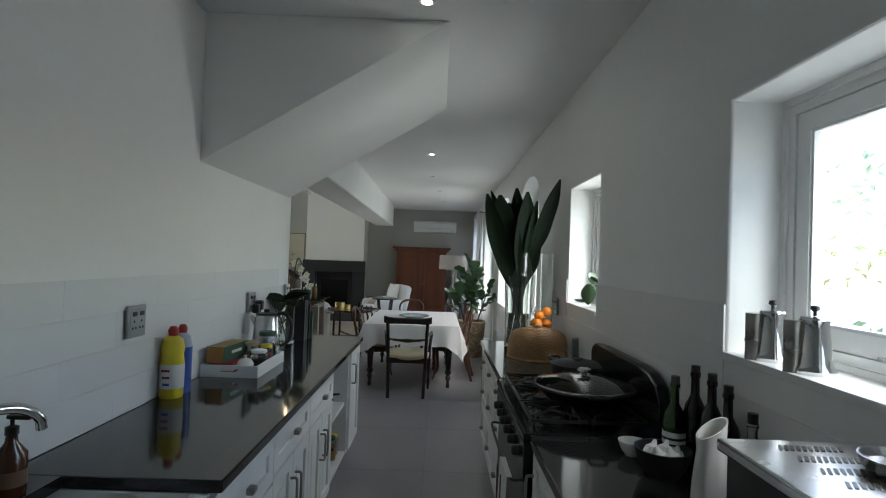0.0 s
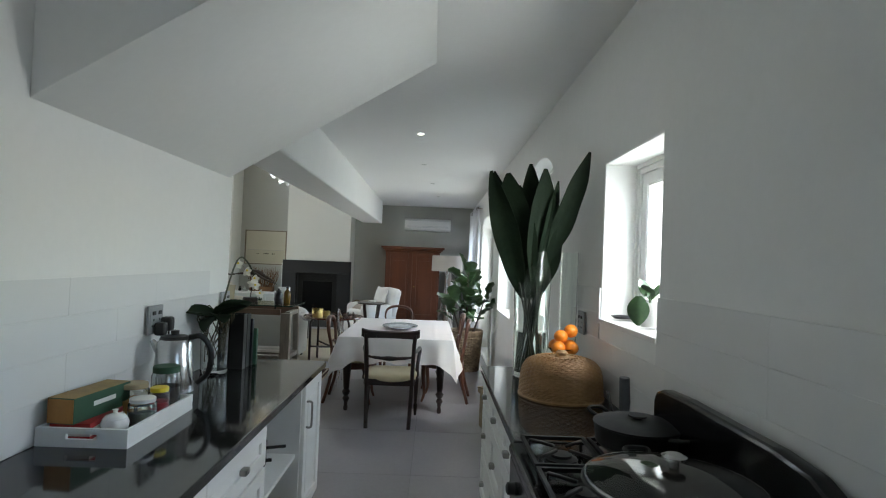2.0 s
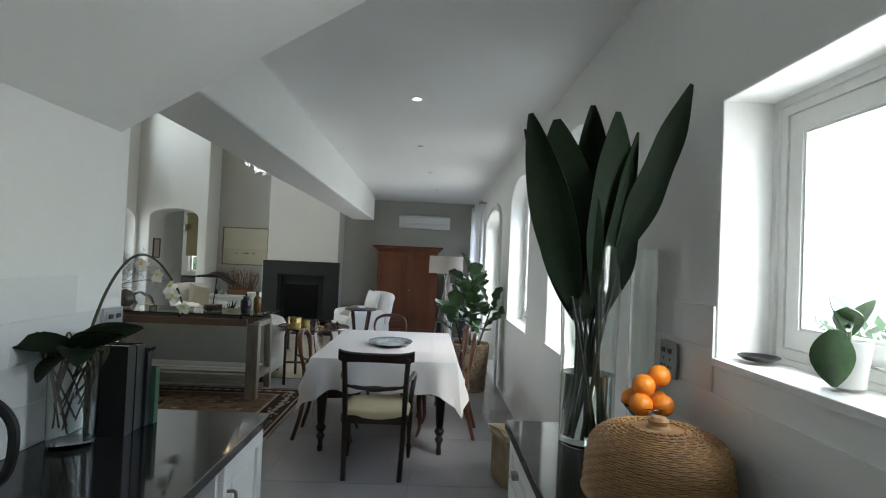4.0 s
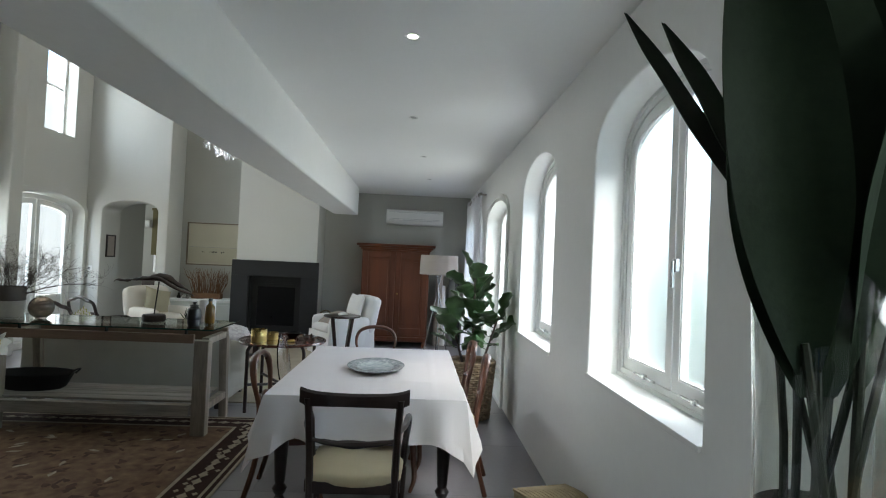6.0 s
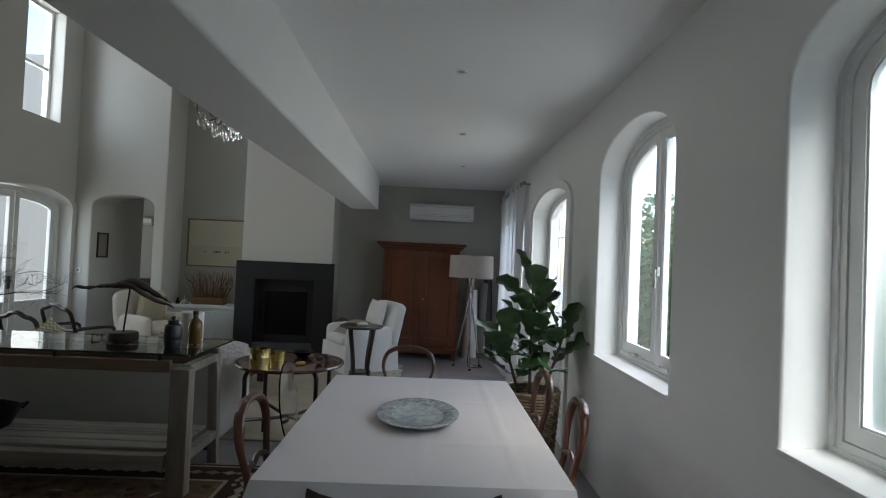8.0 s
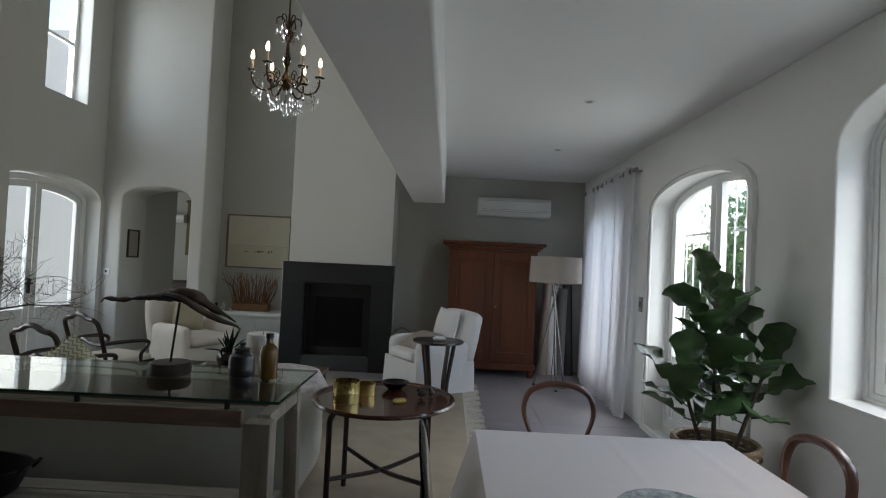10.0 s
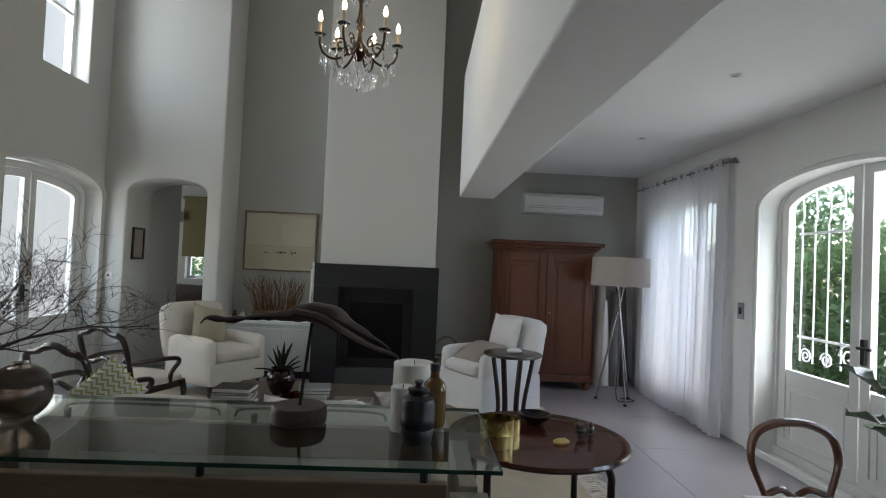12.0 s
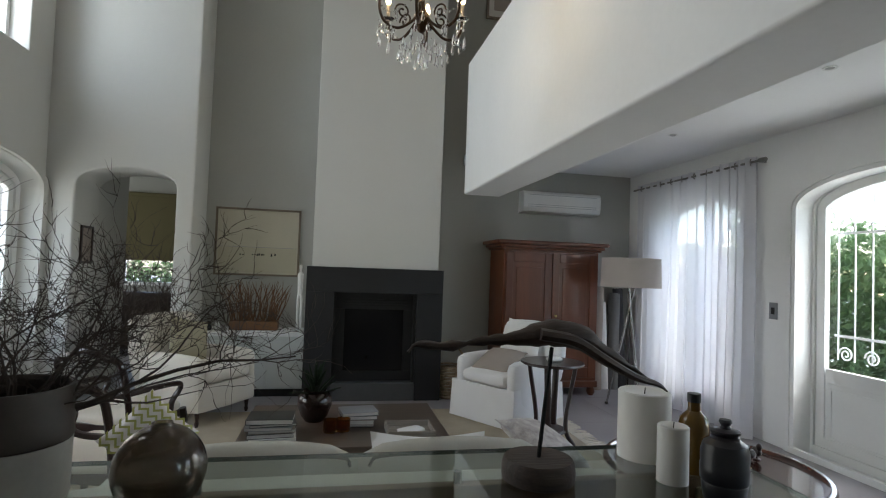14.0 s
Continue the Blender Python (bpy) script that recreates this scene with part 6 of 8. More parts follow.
# ---- kitchen, stove side ----
wk = thing("wok", pose(0.66, 2.40, 0.944), "black cast-iron wok with a glass lid", "pan")
part("bowl", lathe([(0, 0), (0.08, 0.0), (0.16, 0.03), (0.215, 0.075), (0.222, 0.078), (0.218, 0.083), (0.16, 0.04), (0.08, 0.01), (0, 0.008)], 48), M_IRON, wk)
lid = part("lid", lathe([(0.212, 0.084), (0.208, 0.09), (0.15, 0.108), (0.08, 0.12), (0, 0.124), (0, 0.120), (0.08, 0.116), (0.15, 0.104), (0.206, 0.085), (0.212, 0.084)], 48), M_GLASS, wk)
part("lid_rim", lathe([(0.210, 0.0835), (0.215, 0.0835), (0.215, 0.089), (0.210, 0.090), (0.210, 0.0835)], 48), M_STEEL, lid)
part("lid_knob", lathe([(0, 0.125), (0.012, 0.125), (0.012, 0.138), (0.03, 0.145), (0.03, 0.153), (0.02, 0.158), (0, 0.158)], 24), M_STEEL, lid)
for s in (-1, 1):
    part("ear", tube(bend([(-0.03, s * 0.215, 0.075), (-0.03, s * 0.25, 0.085), (0.03, s * 0.25, 0.085), (0.03, s * 0.215, 0.075)], 5), 0.008, 6), M_IRON, wk)
pn = thing("casserole_pot", pose(0.77, 2.93, 0.944), "black cast-iron casserole with its lid on", "pot")
part("bowl", lathe([(0, 0), (0.125, 0), (0.137, 0.012), (0.143, 0.07), (0.138, 0.071), (0.131, 0.014), (0, 0.008)], 40), M_IRON, pn)
pl = part("lid", lathe([(0.130, 0.072), (0.147, 0.072), (0.147, 0.078), (0.11, 0.089), (0.05, 0.093), (0, 0.094), (0, 0.089), (0.05, 0.088), (0.130, 0.072)], 40), M_IRON, pn)
part("lid_knob", lathe([(0, 0.094), (0.016, 0.094), (0.018, 0.098), (0.032, 0.102), (0.030, 0.107), (0, 0.108)], 24), M_IRON, pl)
part("handle", tube(bend([(-0.09, 0.10, 0.06), (-0.125, 0.15, 0.085), (-0.07, 0.175, 0.085), (-0.04, 0.132, 0.06)], 5), 0.007, 7), M_IRON, pn, "worn iron loop handle")
part("handle", tube(bend([(0.05, -0.12, 0.06), (0.10, -0.16, 0.07), (0.13, -0.13, 0.07), (0.115, -0.08, 0.06)], 5), 0.008, 7), M_IRON, pn)
tw = thing("tea_towel", pose(0, 0, 0), "striped white tea towel hung over the oven handle", "towel")
bm = bmesh.new()
rows = []
for j in range(15):
    v = j / 14
    z = 0.693 - 0.30 * v if j > 1 else 0.693
    rows.append([bm.verts.new((0.306 - 0.010 * math.sin(i * 0.9 + 1) * v - (0.004 if j else -0.02), 2.20 + 0.22 * i / 14, z)) for i in range(15)])
for a, b in zip(rows, rows[1:]):
    for i in range(14):
        bm.faces.new((a[i], a[i + 1], b[i + 1], b[i]))
part("cloth", thicken(bm, 0.004), M_COTTON, tw)
part("stripe", B((0.283, 0.287, 2.24, 2.252, 0.41, 0.68), (0.283, 0.287, 2.36, 2.372, 0.41, 0.68)), M_DARKW, tw)

dm = thing("wicker_dome", pose(0.71, 3.79, 0.90), "honey-coloured woven rattan food cover with a knob", "food cover")
bm = bmesh.new()
def dome_r(u):
    return 0.045 + 0.16 * (1 - u ** 5.0) ** 0.6 - 0.014 * u
rows_n = 40
for k in range(rows_n):
    u = k / rows_n
    r, z = dome_r(u), 0.195 * (1 - (1 - u) ** 1.35)
    n = 96
    pts = [((r + 0.0030 * (1 if (i // 2 + k // 2) % 2 else -1)) * math.cos(2 * math.pi * i / n), (r + 0.0030 * (1 if (i // 2 + k // 2) % 2 else -1)) * math.sin(2 * math.pi * i / n), z + 0.004) for i in range(n + 1)]
    join(bm, tube(pts, 0.0034, 5))
part("weave", bm, M_RATTAN, dm)
part("lining", lathe([(dome_r(k / 24) - 0.004, 0.195 * (1 - (1 - k / 24) ** 1.35) + 0.001) for k in range(25)] + [(0, 0.1965)], 40), M_RATTAN, dm)
part("rim", lathe([(0.196, 0.0), (0.211, 0.0), (0.214, 0.008), (0.208, 0.016), (0.196, 0.012), (0.196, 0)], 48), M_RATTAN, dm)
part("knob", lathe([(0, 0.19), (0.036, 0.195), (0.027, 0.205), (0.03, 0.218), (0.02, 0.228), (0, 0.229)], 20), M_RATTAN, dm)
fb = thing("fruit_bowl", pose(0.78, 4.045, 0.90), "tall footed glass fruit bowl behind the rattan cover", "bowl")
part("bowl", lathe([(0, 0), (0.05, 0), (0.045, 0.01), (0.015, 0.03), (0.013, 0.12), (0.03, 0.14), (0.085, 0.20), (0.082, 0.203), (0.03, 0.15), (0, 0.146)], 32), M_GLASS, fb)
for x, y, z in ((0.745, 4.01, 1.107), (0.815, 4.005, 1.107), (0.825, 4.08, 1.107), (0.745, 4.085, 1.107), (0.762, 4.035, 1.165), (0.82, 4.05, 1.195)):
    o = part("orange", lathe([(0.038 * math.sin(math.pi * i / 14), -0.036 * math.cos(math.pi * i / 14)) for i in range(14)] + [(0, 0.033)], 24), M_ORANGE)
    o.matrix_world = pose(x, y, z, random.uniform(-40, 40), random.uniform(-40, 40))
    tagged(o, "ripe orange piled in the fruit bowl", "orange", "oranges in the bowl")

vs_ = thing("glass_vase", pose(0.634, 4.245, 0.90), "tall clear glass cylinder vase of long leaves", "vase")
part("cylinder", lathe([(0, 0), (0.094, 0), (0.098, 0.006), (0.102, 0.35), (0.115, 0.73), (0.112, 0.73), (0.099, 0.35), (0.094, 0.012), (0, 0.012)], 48), M_GLASS, vs_).visible_shadow = False
part("water", lathe([(0, 0.0125), (0.0925, 0.0125), (0.0965, 0.262), (0, 0.262)], 40), M_WATER, vs_).visible_shadow = False
lv = thing("leaf_bunch", pose(0.634, 4.245, 0.90), "bunch of long dark green strelitzia leaves in the vase", "leaves")
M_LSTEM = mat("dark_stalk", (0.014, 0.02, 0.010), 0.5)
# tip of each blade, its width, where it starts up the bunch, and the direction of its breadth
for i, (tx, ty, tz, w, low, sx, sy, wv) in enumerate((
        (-0.20, 0.40, 1.25, 0.10, 0.74, 0.9, 0.5, 0.04), (-0.14, 0.30, 1.20, 0.10, 0.72, 0.9, 0.4, 0.04), (-0.285, -0.225, 1.14, 0.15, 0.50, 0.95, -0.3, 0.05),
        (-0.19, -0.185, 1.135, 0.23, 0.46, 1.0, -0.25, 0.03), (-0.06, -0.15, 1.20, 0.16, 0.55, 1.0, 0.1, 0.03), (0.02, -0.21, 1.165, 0.18, 0.52, 1.0, 0.3, 0.04), (0.09, -0.17, 1.11, 0.11, 0.55, 0.8, 0.6, 0.05),
        (0.246, -0.245, 1.26, 0.125, 0.66, 0.95, 0.1, 0.16), (0.03, 0.08, 1.10, 0.17, 0.50, 1.0, 0.2, 0.03), (-0.08, 0.10, 1.12, 0.17, 0.52, 1.0, 0.0, 0.03), (0.10, -0.10, 1.00, 0.18, 0.47, 0.95, 0.3, 0.10),
        (-0.07, -0.05, 0.98, 0.17, 0.45, 1.0, 0.0, 0.02), (0.05, 0.02, 0.97, 0.16, 0.46, 1.0, 0.3, 0.05), (0.0, 0.06, 0.95, 0.15, 0.45, 0.9, -0.4, 0.03))):
    tip = Vector((tx, ty, tz))
    foot = Vector((0.06 * math.cos(i * 2.4), 0.06 * math.sin(i * 2.4), 0.03))
    start = Vector((tx * 0.26, ty * 0.26, low))
    d = (tip - start).normalized()
    ln = (tip - start).length
    part("stalk", tube(bend([foot, foot.lerp(start, 0.5) * 0.85 + Vector((0.004, 0.003, 0.15 * low / 2)), start + d * 0.05], 4), 0.0068, 6), M_LSTEM, lv)
    side = Vector((sx, sy, 0))
    q = (side - d * side.dot(d)).normalized()
    m = Matrix((q, d, q.cross(d))).transposed().to_4x4()
    m.translation = start
    part("leaf", T(thicken(leaf_mesh(ln * 1.03, w, 0.12 + 0.08 * (i % 3), 0.03 * (i % 2), 24, wv, 1.0), 0.002), m), M_DLEAF, lv)
v2 = thing("glass_vase", pose(0.87, 4.33, 0.90), "second empty clear glass cylinder vase", "vase")
part("cylinder", lathe([(0, 0), (0.048, 0), (0.051, 0.005), (0.053, 0.73), (0.051, 0.73), (0.048, 0.012), (0, 0.012)], 36), M_GLASS, v2)
part("rim", lathe([(0.0505, 0.7305), (0.0535, 0.7305), (0.054, 0.733), (0.0505, 0.733), (0.0505, 0.7305)], 36), M_GLASS, v2)

sp = thing("potted_orchid", pose(1.035, 3.50, 1.294), "broad-leaved orchid in a white pot on the sill", "plant")
part("pot", lathe([(0, 0), (0.038, 0), (0.05, 0.11), (0.047, 0.11), (0.036, 0.006), (0, 0.006)], 24), M_CERAM, sp)
for a, t, l, w in ((-50, 40, 0.15, 0.05), (-75, 60, 0.12, 0.05), (140, 50, 0.12, 0.06)):
    part("leaf", T(thicken(leaf_mesh(l, w, 0.2, 0.25), 0.002), Matrix.Translation((0, 0, 0.12)) @ Matrix.Rotation(radians(a), 4, "Z") @ Matrix.Rotation(radians(t), 4, "X")), M_LEAF, sp)
part("leaf", T(thicken(leaf_mesh(0.13, 0.095, 0.2, 0.1), 0.002), Matrix.Translation((-0.075, -0.055, 0.14)) @ Matrix.Rotation(radians(-15), 4, "Z") @ Matrix.Rotation(radians(-86), 4, "X")), M_LEAF, sp)
part("leaf", T(thicken(leaf_mesh(0.09, 0.075, 0.2, 0.1), 0.002), Matrix.Translation((-0.04, -0.05, 0.135)) @ Matrix.Rotation(radians(25), 4, "Z") @ Matrix.Rotation(radians(70), 4, "X")), M_LEAF, sp)
part("stalk", tube([(0, 0, 0.09), (-0.02, -0.03, 0.15), (-0.042, -0.055, 0.147)], 0.005, 6), M_LEAF, sp)
sd = thing("saucer", pose(1.03, 3.84, 1.294), "small dark saucer on the window sill", "saucer")
part("dish", lathe([(0, 0), (0.04, 0), (0.06, 0.012), (0.057, 0.014), (0.038, 0.004), (0, 0.004)], 28), M_STONEW, sd)

gbp = [(0, 0), (0.034, 0), (0.036, 0.006), (0.036, 0.15), (0.03, 0.18), (0.014, 0.21), (0.013, 0.26), (0.016, 0.262), (0.016, 0.275), (0, 0.275)]
for x, y, s, m, lab in ((0.80, 1.80, 1.0, M_GREENGL, "green glass olive oil bottle with a printed label"), (0.862, 1.79, 1.15, M_DARKGL, "dark wine vinegar bottle behind the oil"), (0.872, 1.70, 1.12, M_DARKGL, "dark oil bottle with a cork"), (0.88, 1.62, 1.05, M_DARKGL, "dark sauce bottle beside the oil"), (0.885, 1.50, 0.86, M_GLASS, "clear glass bottle with a dark cap beside the jug")):
    bt = bottle("oil_bottle", pose(x, y, 0.90), [(r, z * s) for r, z in gbp], m, lab, [(0, 0.275 * s), (0.014, 0.275 * s), (0.014, 0.255 * s + 0.045), (0, 0.255 * s + 0.046)], M_PLASTIC_B, (0.0362, 0.06 * s, 0.12 * s) if m is M_GREENGL else None, M_PLASTIC_W)
    if m is M_GREENGL:
        for k in range(2):
            part("label_bar", T(lathe([(0.0376, 0.075 + 0.02 * k), (0.0384, 0.075 + 0.02 * k), (0.0384, 0.083 + 0.02 * k), (0.0376, 0.083 + 0.02 * k), (0.0376, 0.075 + 0.02 * k)], 24), Matrix.Identity(4)), M_PLASTIC_B, bt)
bw = thing("small_bowl", pose(0.70, 1.90, 0.90), "small white ceramic bowl", "bowl")
part("bowl", lathe([(0, 0), (0.025, 0), (0.04, 0.02), (0.05, 0.05), (0.047, 0.05), (0.037, 0.022), (0, 0.006)], 28), M_CERAM, bw)
mo = thing("garlic_bowl", pose(0.735, 1.73, 0.90), "black stone bowl heaped with garlic bulbs", "bowl")
part("bowl", lathe([(0, 0), (0.05, 0), (0.075, 0.04), (0.088, 0.085), (0.082, 0.085), (0.068, 0.04), (0, 0.02)], 32), M_STONEW, mo)
for i in range(6):
    a = i * 1.05
    g = part("garlic_bulb", lathe([(0, -0.02), (0.015, -0.02), (0.026, -0.006), (0.024, 0.008), (0.010, 0.02), (0.005, 0.035), (0, 0.036)], 14), M_CERAM)
    g.matrix_world = pose(0.735 + 0.04 * math.cos(a), 1.73 + 0.04 * math.sin(a), 0.965, 30 * math.cos(a * 2), 25 * math.sin(a))
    tagged(g, "papery white garlic bulb in the stone bowl", "garlic", "garlic in the bowl")
jg = thing("jug", pose(0.735, 1.43, 0.90), "tall white ceramic jug with a slanted mouth", "jug")
bm = lathe([(0, 0), (0.045, 0), (0.05, 0.01), (0.045, 0.10), (0.036, 0.19), (0.038, 0.24), (0.034, 0.24), (0.032, 0.19), (0.041, 0.10), (0.044, 0.014), (0, 0.01)], 32)
for v in bm.verts:
    if v.co.z > 0.15:
        v.co.z += (v.co.z - 0.15) * 0.6 * (v.co.x * 14)
part("body", bm, M_CERAM, jg)
for y in (1.60, 1.42):
    mk = thing("coffee_pot", pose(0.995, y, 1.294, 0, 0, 30), "polished steel coffee pot on the window sill", "coffee pot", "pair of coffee pots")
    part("body", lathe([(0, 0), (0.058, 0), (0.06, 0.012), (0.05, 0.03), (0.038, 0.15), (0.042, 0.165), (0.038, 0.172), (0, 0.175)], 28), M_CHROME, mk)
    part("lid_knob", lathe([(0, 0.175), (0.006, 0.176), (0.005, 0.188), (0.014, 0.196), (0.012, 0.206), (0, 0.209)], 14), M_PLASTIC_B, mk)
    mk.scale = (0.86, 0.86, 0.86)
    part("filter_tube", lathe([(0, 0), (0.026, 0), (0.026, 0.06), (0.028, 0.062), (0.028, 0.07), (0.026, 0.072), (0.026, 0.16), (0, 0.162)], 20, Matrix.Translation((-0.035, 0.045, 0.0))), M_PEWTER, mk)
em = thing("espresso_machine", pose(0, 0, 0), "steel-topped espresso machine with dark sides", "coffee machine")
part("body", B((0.625, 0.92, 0.55, 1.155, 0.902, 1.17), bev=0.008), M_PLASTIC_B, em)
part("top_plate", B((0.61, 0.925, 0.54, 1.17, 1.171, 1.197), bev=0.006), M_STEEL, em)
for i in range(4):
    for k in range(11):
        part("vent_slot", T(B((-0.0032, 0.0032, -0.016, 0.016, 0, 0.0012)), Matrix.Translation((0.715 + 0.0125 * k, 1.115 - 0.062 * i, 1.1972)) @ Matrix.Rotation(radians(-28), 4, "Z")), M_PLASTIC_B, em)
part("cup_ring", lathe([(0, 0.002), (0.055, 0.002), (0.065, 0.012), (0.07, 0.03), (0.067, 0.03), (0.06, 0.014), (0, 0.006)], 32, Matrix.Translation((0.855, 0.98, 1.198))), M_STEEL, em)
kb = thing("utensil_pot", pose(0.83, 3.25, 0.90), "slim steel utensil pot with a grey-handled tool", "utensil pot")
part("pot", lathe([(0, 0), (0.032, 0), (0.034, 0.07), (0.032, 0.07), (0.030, 0.008), (0, 0.008)], 24), M_STEEL, kb)
part("spatula_handle", tube([(0.01, 0.0, 0.02), (0.0, -0.03, 0.12), (-0.005, -0.035, 0.22)], [0.014, 0.022, 0.02], 10), mat("slate_grey_plastic", (0.14, 0.15, 0.16), 0.5), kb)
part("whisk_handle", tube([(-0.02, 0.01, 0.02), (-0.05, 0.03, 0.15)], 0.006, 8), M_STEEL, kb)

# ---- lights in the ceiling ----
for x, y, on in ((-0.10, 2.57, True), (-0.125, 6.355, True), (-0.13, 8.06, False), (-0.02, 9.78, False), (0.09, 11.52, False)):
    d = thing("downlight", pose(x, y, CEIL), "small lit recessed ceiling downlight" if on else "small unlit recessed ceiling downlight", "ceiling light", "ceiling downlights")
    part("bezel", lathe([(0.026, -0.001), (0.042, -0.001), (0.040, -0.006), (0.026, -0.004), (0.026, -0.001)], 28), M_PLASTIC_W, d)
    part("lamp_face", lathe([(0, -0.003), (0.026, -0.003), (0.026, -0.001), (0, -0.001)], 24), M_DOWNL if on else M_DOWNOFF, d)

# ---- chandelier ----
cx, cy = -2.5, 10.3
chd = thing("chandelier", pose(cx, cy, 2.70), "bronze chandelier with lit candle bulbs and crystal drops", "chandelier")
part("chain", tube([(0, 0, 0.88), (0, 0, 3.08)], 0.007, 6), M_BRONZE, chd)
part("stem", lathe([(0, 0.22), (0.02, 0.23), (0.045, 0.27), (0.05, 0.33), (0.02, 0.38), (0.012, 0.44), (0.03, 0.50), (0.018, 0.56), (0.012, 0.64), (0.04, 0.70), (0.045, 0.74), (0.012, 0.78), (0.008, 0.90), (0, 0.90)], 18), M_BRONZE, chd)
part("glass_baluster", lathe([(0.013, 0.43), (0.032, 0.47), (0.034, 0.51), (0.02, 0.56), (0.013, 0.57)], 16), M_CRYST, chd)
part("crystal_finial", lathe([(0, 0.0), (0.012, 0.02), (0.025, 0.05), (0.02, 0.08), (0.006, 0.10), (0, 0.22)], 12), M_CRYST, chd)
rr = random.Random(11)
def drop(h, r):
    return lathe([(0, 0), (r, h * 0.3), (r * 0.55, h * 0.75), (0, h)], 6)
for k in range(6):
    a = k * math.pi / 3 + 0.25
    c, s = math.cos(a), math.sin(a)
    arm = part("arm", tube(bend([(0.03 * c, 0.03 * s, 0.33), (0.08 * c, 0.08 * s, 0.27), (0.16 * c, 0.16 * s, 0.22), (0.24 * c, 0.24 * s, 0.24), (0.275 * c, 0.275 * s, 0.30), (0.28 * c, 0.28 * s, 0.36)], 5), 0.009, 7), M_BRONZE, chd)
    sc_ = [(0.13 * c + 0.05 * (1 - i / 22) * math.cos(i * 0.5) * c, 0.13 * s + 0.05 * (1 - i / 22) * math.cos(i * 0.5) * s, 0.33 + 0.05 * (1 - i / 22) * math.sin(i * 0.5)) for i in range(18)]
    part("scroll", tube(sc_, 0.006, 6), M_BRONZE, arm)
    part("drip_pan", lathe([(0, 0.36), (0.03, 0.365), (0.045, 0.378), (0.042, 0.38), (0, 0.368)], 18, Matrix.Translation((0.28 * c, 0.28 * s, 0))), M_CRYST, arm)
    part("candle_sleeve", lathe([(0, 0.37), (0.012, 0.37), (0.012, 0.47), (0, 0.47)], 12, Matrix.Translation((0.28 * c, 0.28 * s, 0))), mat("candle_sleeve", (0.60, 0.48, 0.34), 0.6) if k == 0 else bpy.data.materials["candle_sleeve"], arm)
    part("bulb", lathe([(0, 0.47), (0.009, 0.472), (0.016, 0.49), (0.013, 0.515), (0.005, 0.54), (0, 0.55)], 12, Matrix.Translation((0.28 * c, 0.28 * s, 0))), M_BULB, arm)
    lamp_glow("candle_light", cx + 0.28 * c, cy + 0.28 * s, 2.70 + 0.60, 0.15)
    part("top_scroll", tube(bend([(0.01 * c, 0.01 * s, 0.76), (0.05 * c, 0.05 * s, 0.86), (0.10 * c, 0.10 * s, 0.85), (0.10 * c, 0.10 * s, 0.80)], 4), 0.006, 6), M_BRONZE, chd)
    for j in range(3):
        part("crystal_drop", T(drop(0.07, 0.012), Matrix.Translation(((0.10 - 0.025 * j) * math.cos(a + j * 0.3), (0.10 - 0.025 * j) * math.sin(a + j * 0.3), 0.70 - 0.03 * j))), M_CRYST, chd)
    for j in range(7):
        b = a + (j - 3) * 0.15
        rad = 0.27 - 0.03 * (j % 3)
        part("crystal_drop", T(drop(0.075, 0.011), Matrix.Translation((rad * math.cos(b), rad * math.sin(b), 0.12 + rr.uniform(-0.03, 0.07)))), M_CRYST, chd)
    for j in range(5):
        b = a + (j - 2) * 0.2
        part("crystal_drop", T(drop(0.07, 0.011), Matrix.Translation((0.13 * math.cos(b), 0.13 * math.sin(b), 0.03 + rr.uniform(0, 0.08)))), M_CRYST, chd)
    for j in range(9):
        u = j / 8
        b = a + u * math.pi / 3
        part("bead", lathe([(0, -0.008), (0.008, 0), (0, 0.008)], 6, Matrix.Translation((0.265 * math.cos(b), 0.265 * math.sin(b), 0.33 - 0.08 * math.sin(u * math.pi)))), M_CRYST, chd)

# flower spike of the orchid on the worktop
part("flower_stem", tube(bend([(0, 0, 0.22), (0.02, 0.12, 0.50), (-0.02, 0.36, 0.62), (-0.06, 0.62, 0.60), (-0.05, 0.79, 0.48), (-0.04, 0.84, 0.40)], 6), 0.005, 6), M_STEM, pt)
M_PETAL = mat("white_petal", (0.80, 0.78, 0.70), 0.6, 0, 0.04)
rr = random.Random(21)
for k in range(6):
    u = k / 5
    p = Vector((-0.06, 0.55, 0.58)).lerp(Vector((-0.04, 0.86, 0.40)), u) + Vector((rr.uniform(-0.05, 0.05), 0, rr.uniform(-0.04, 0.02)))
    fl_ = part("blossom", T(lathe([(0, 0.01), (0.008, 0.0), (0.006, 0.012), (0, 0.014)], 8), Matrix.Translation(p)), M_YELLOW, pt, "white orchid blossom")
    for j in range(5):
        m = Matrix.Translation(p) @ Matrix.Rotation(rr.uniform(-0.5, 0.5), 4, "Z") @ Matrix.Rotation(radians(75), 4, "X") @ Matrix.Rotation(j * 2 * math.pi / 5, 4, "Z")
        part("petal", T(thicken(leaf_mesh(0.034, 0.028, 0.2, 0.25, 5), 0.001), m), M_PETAL, fl_)

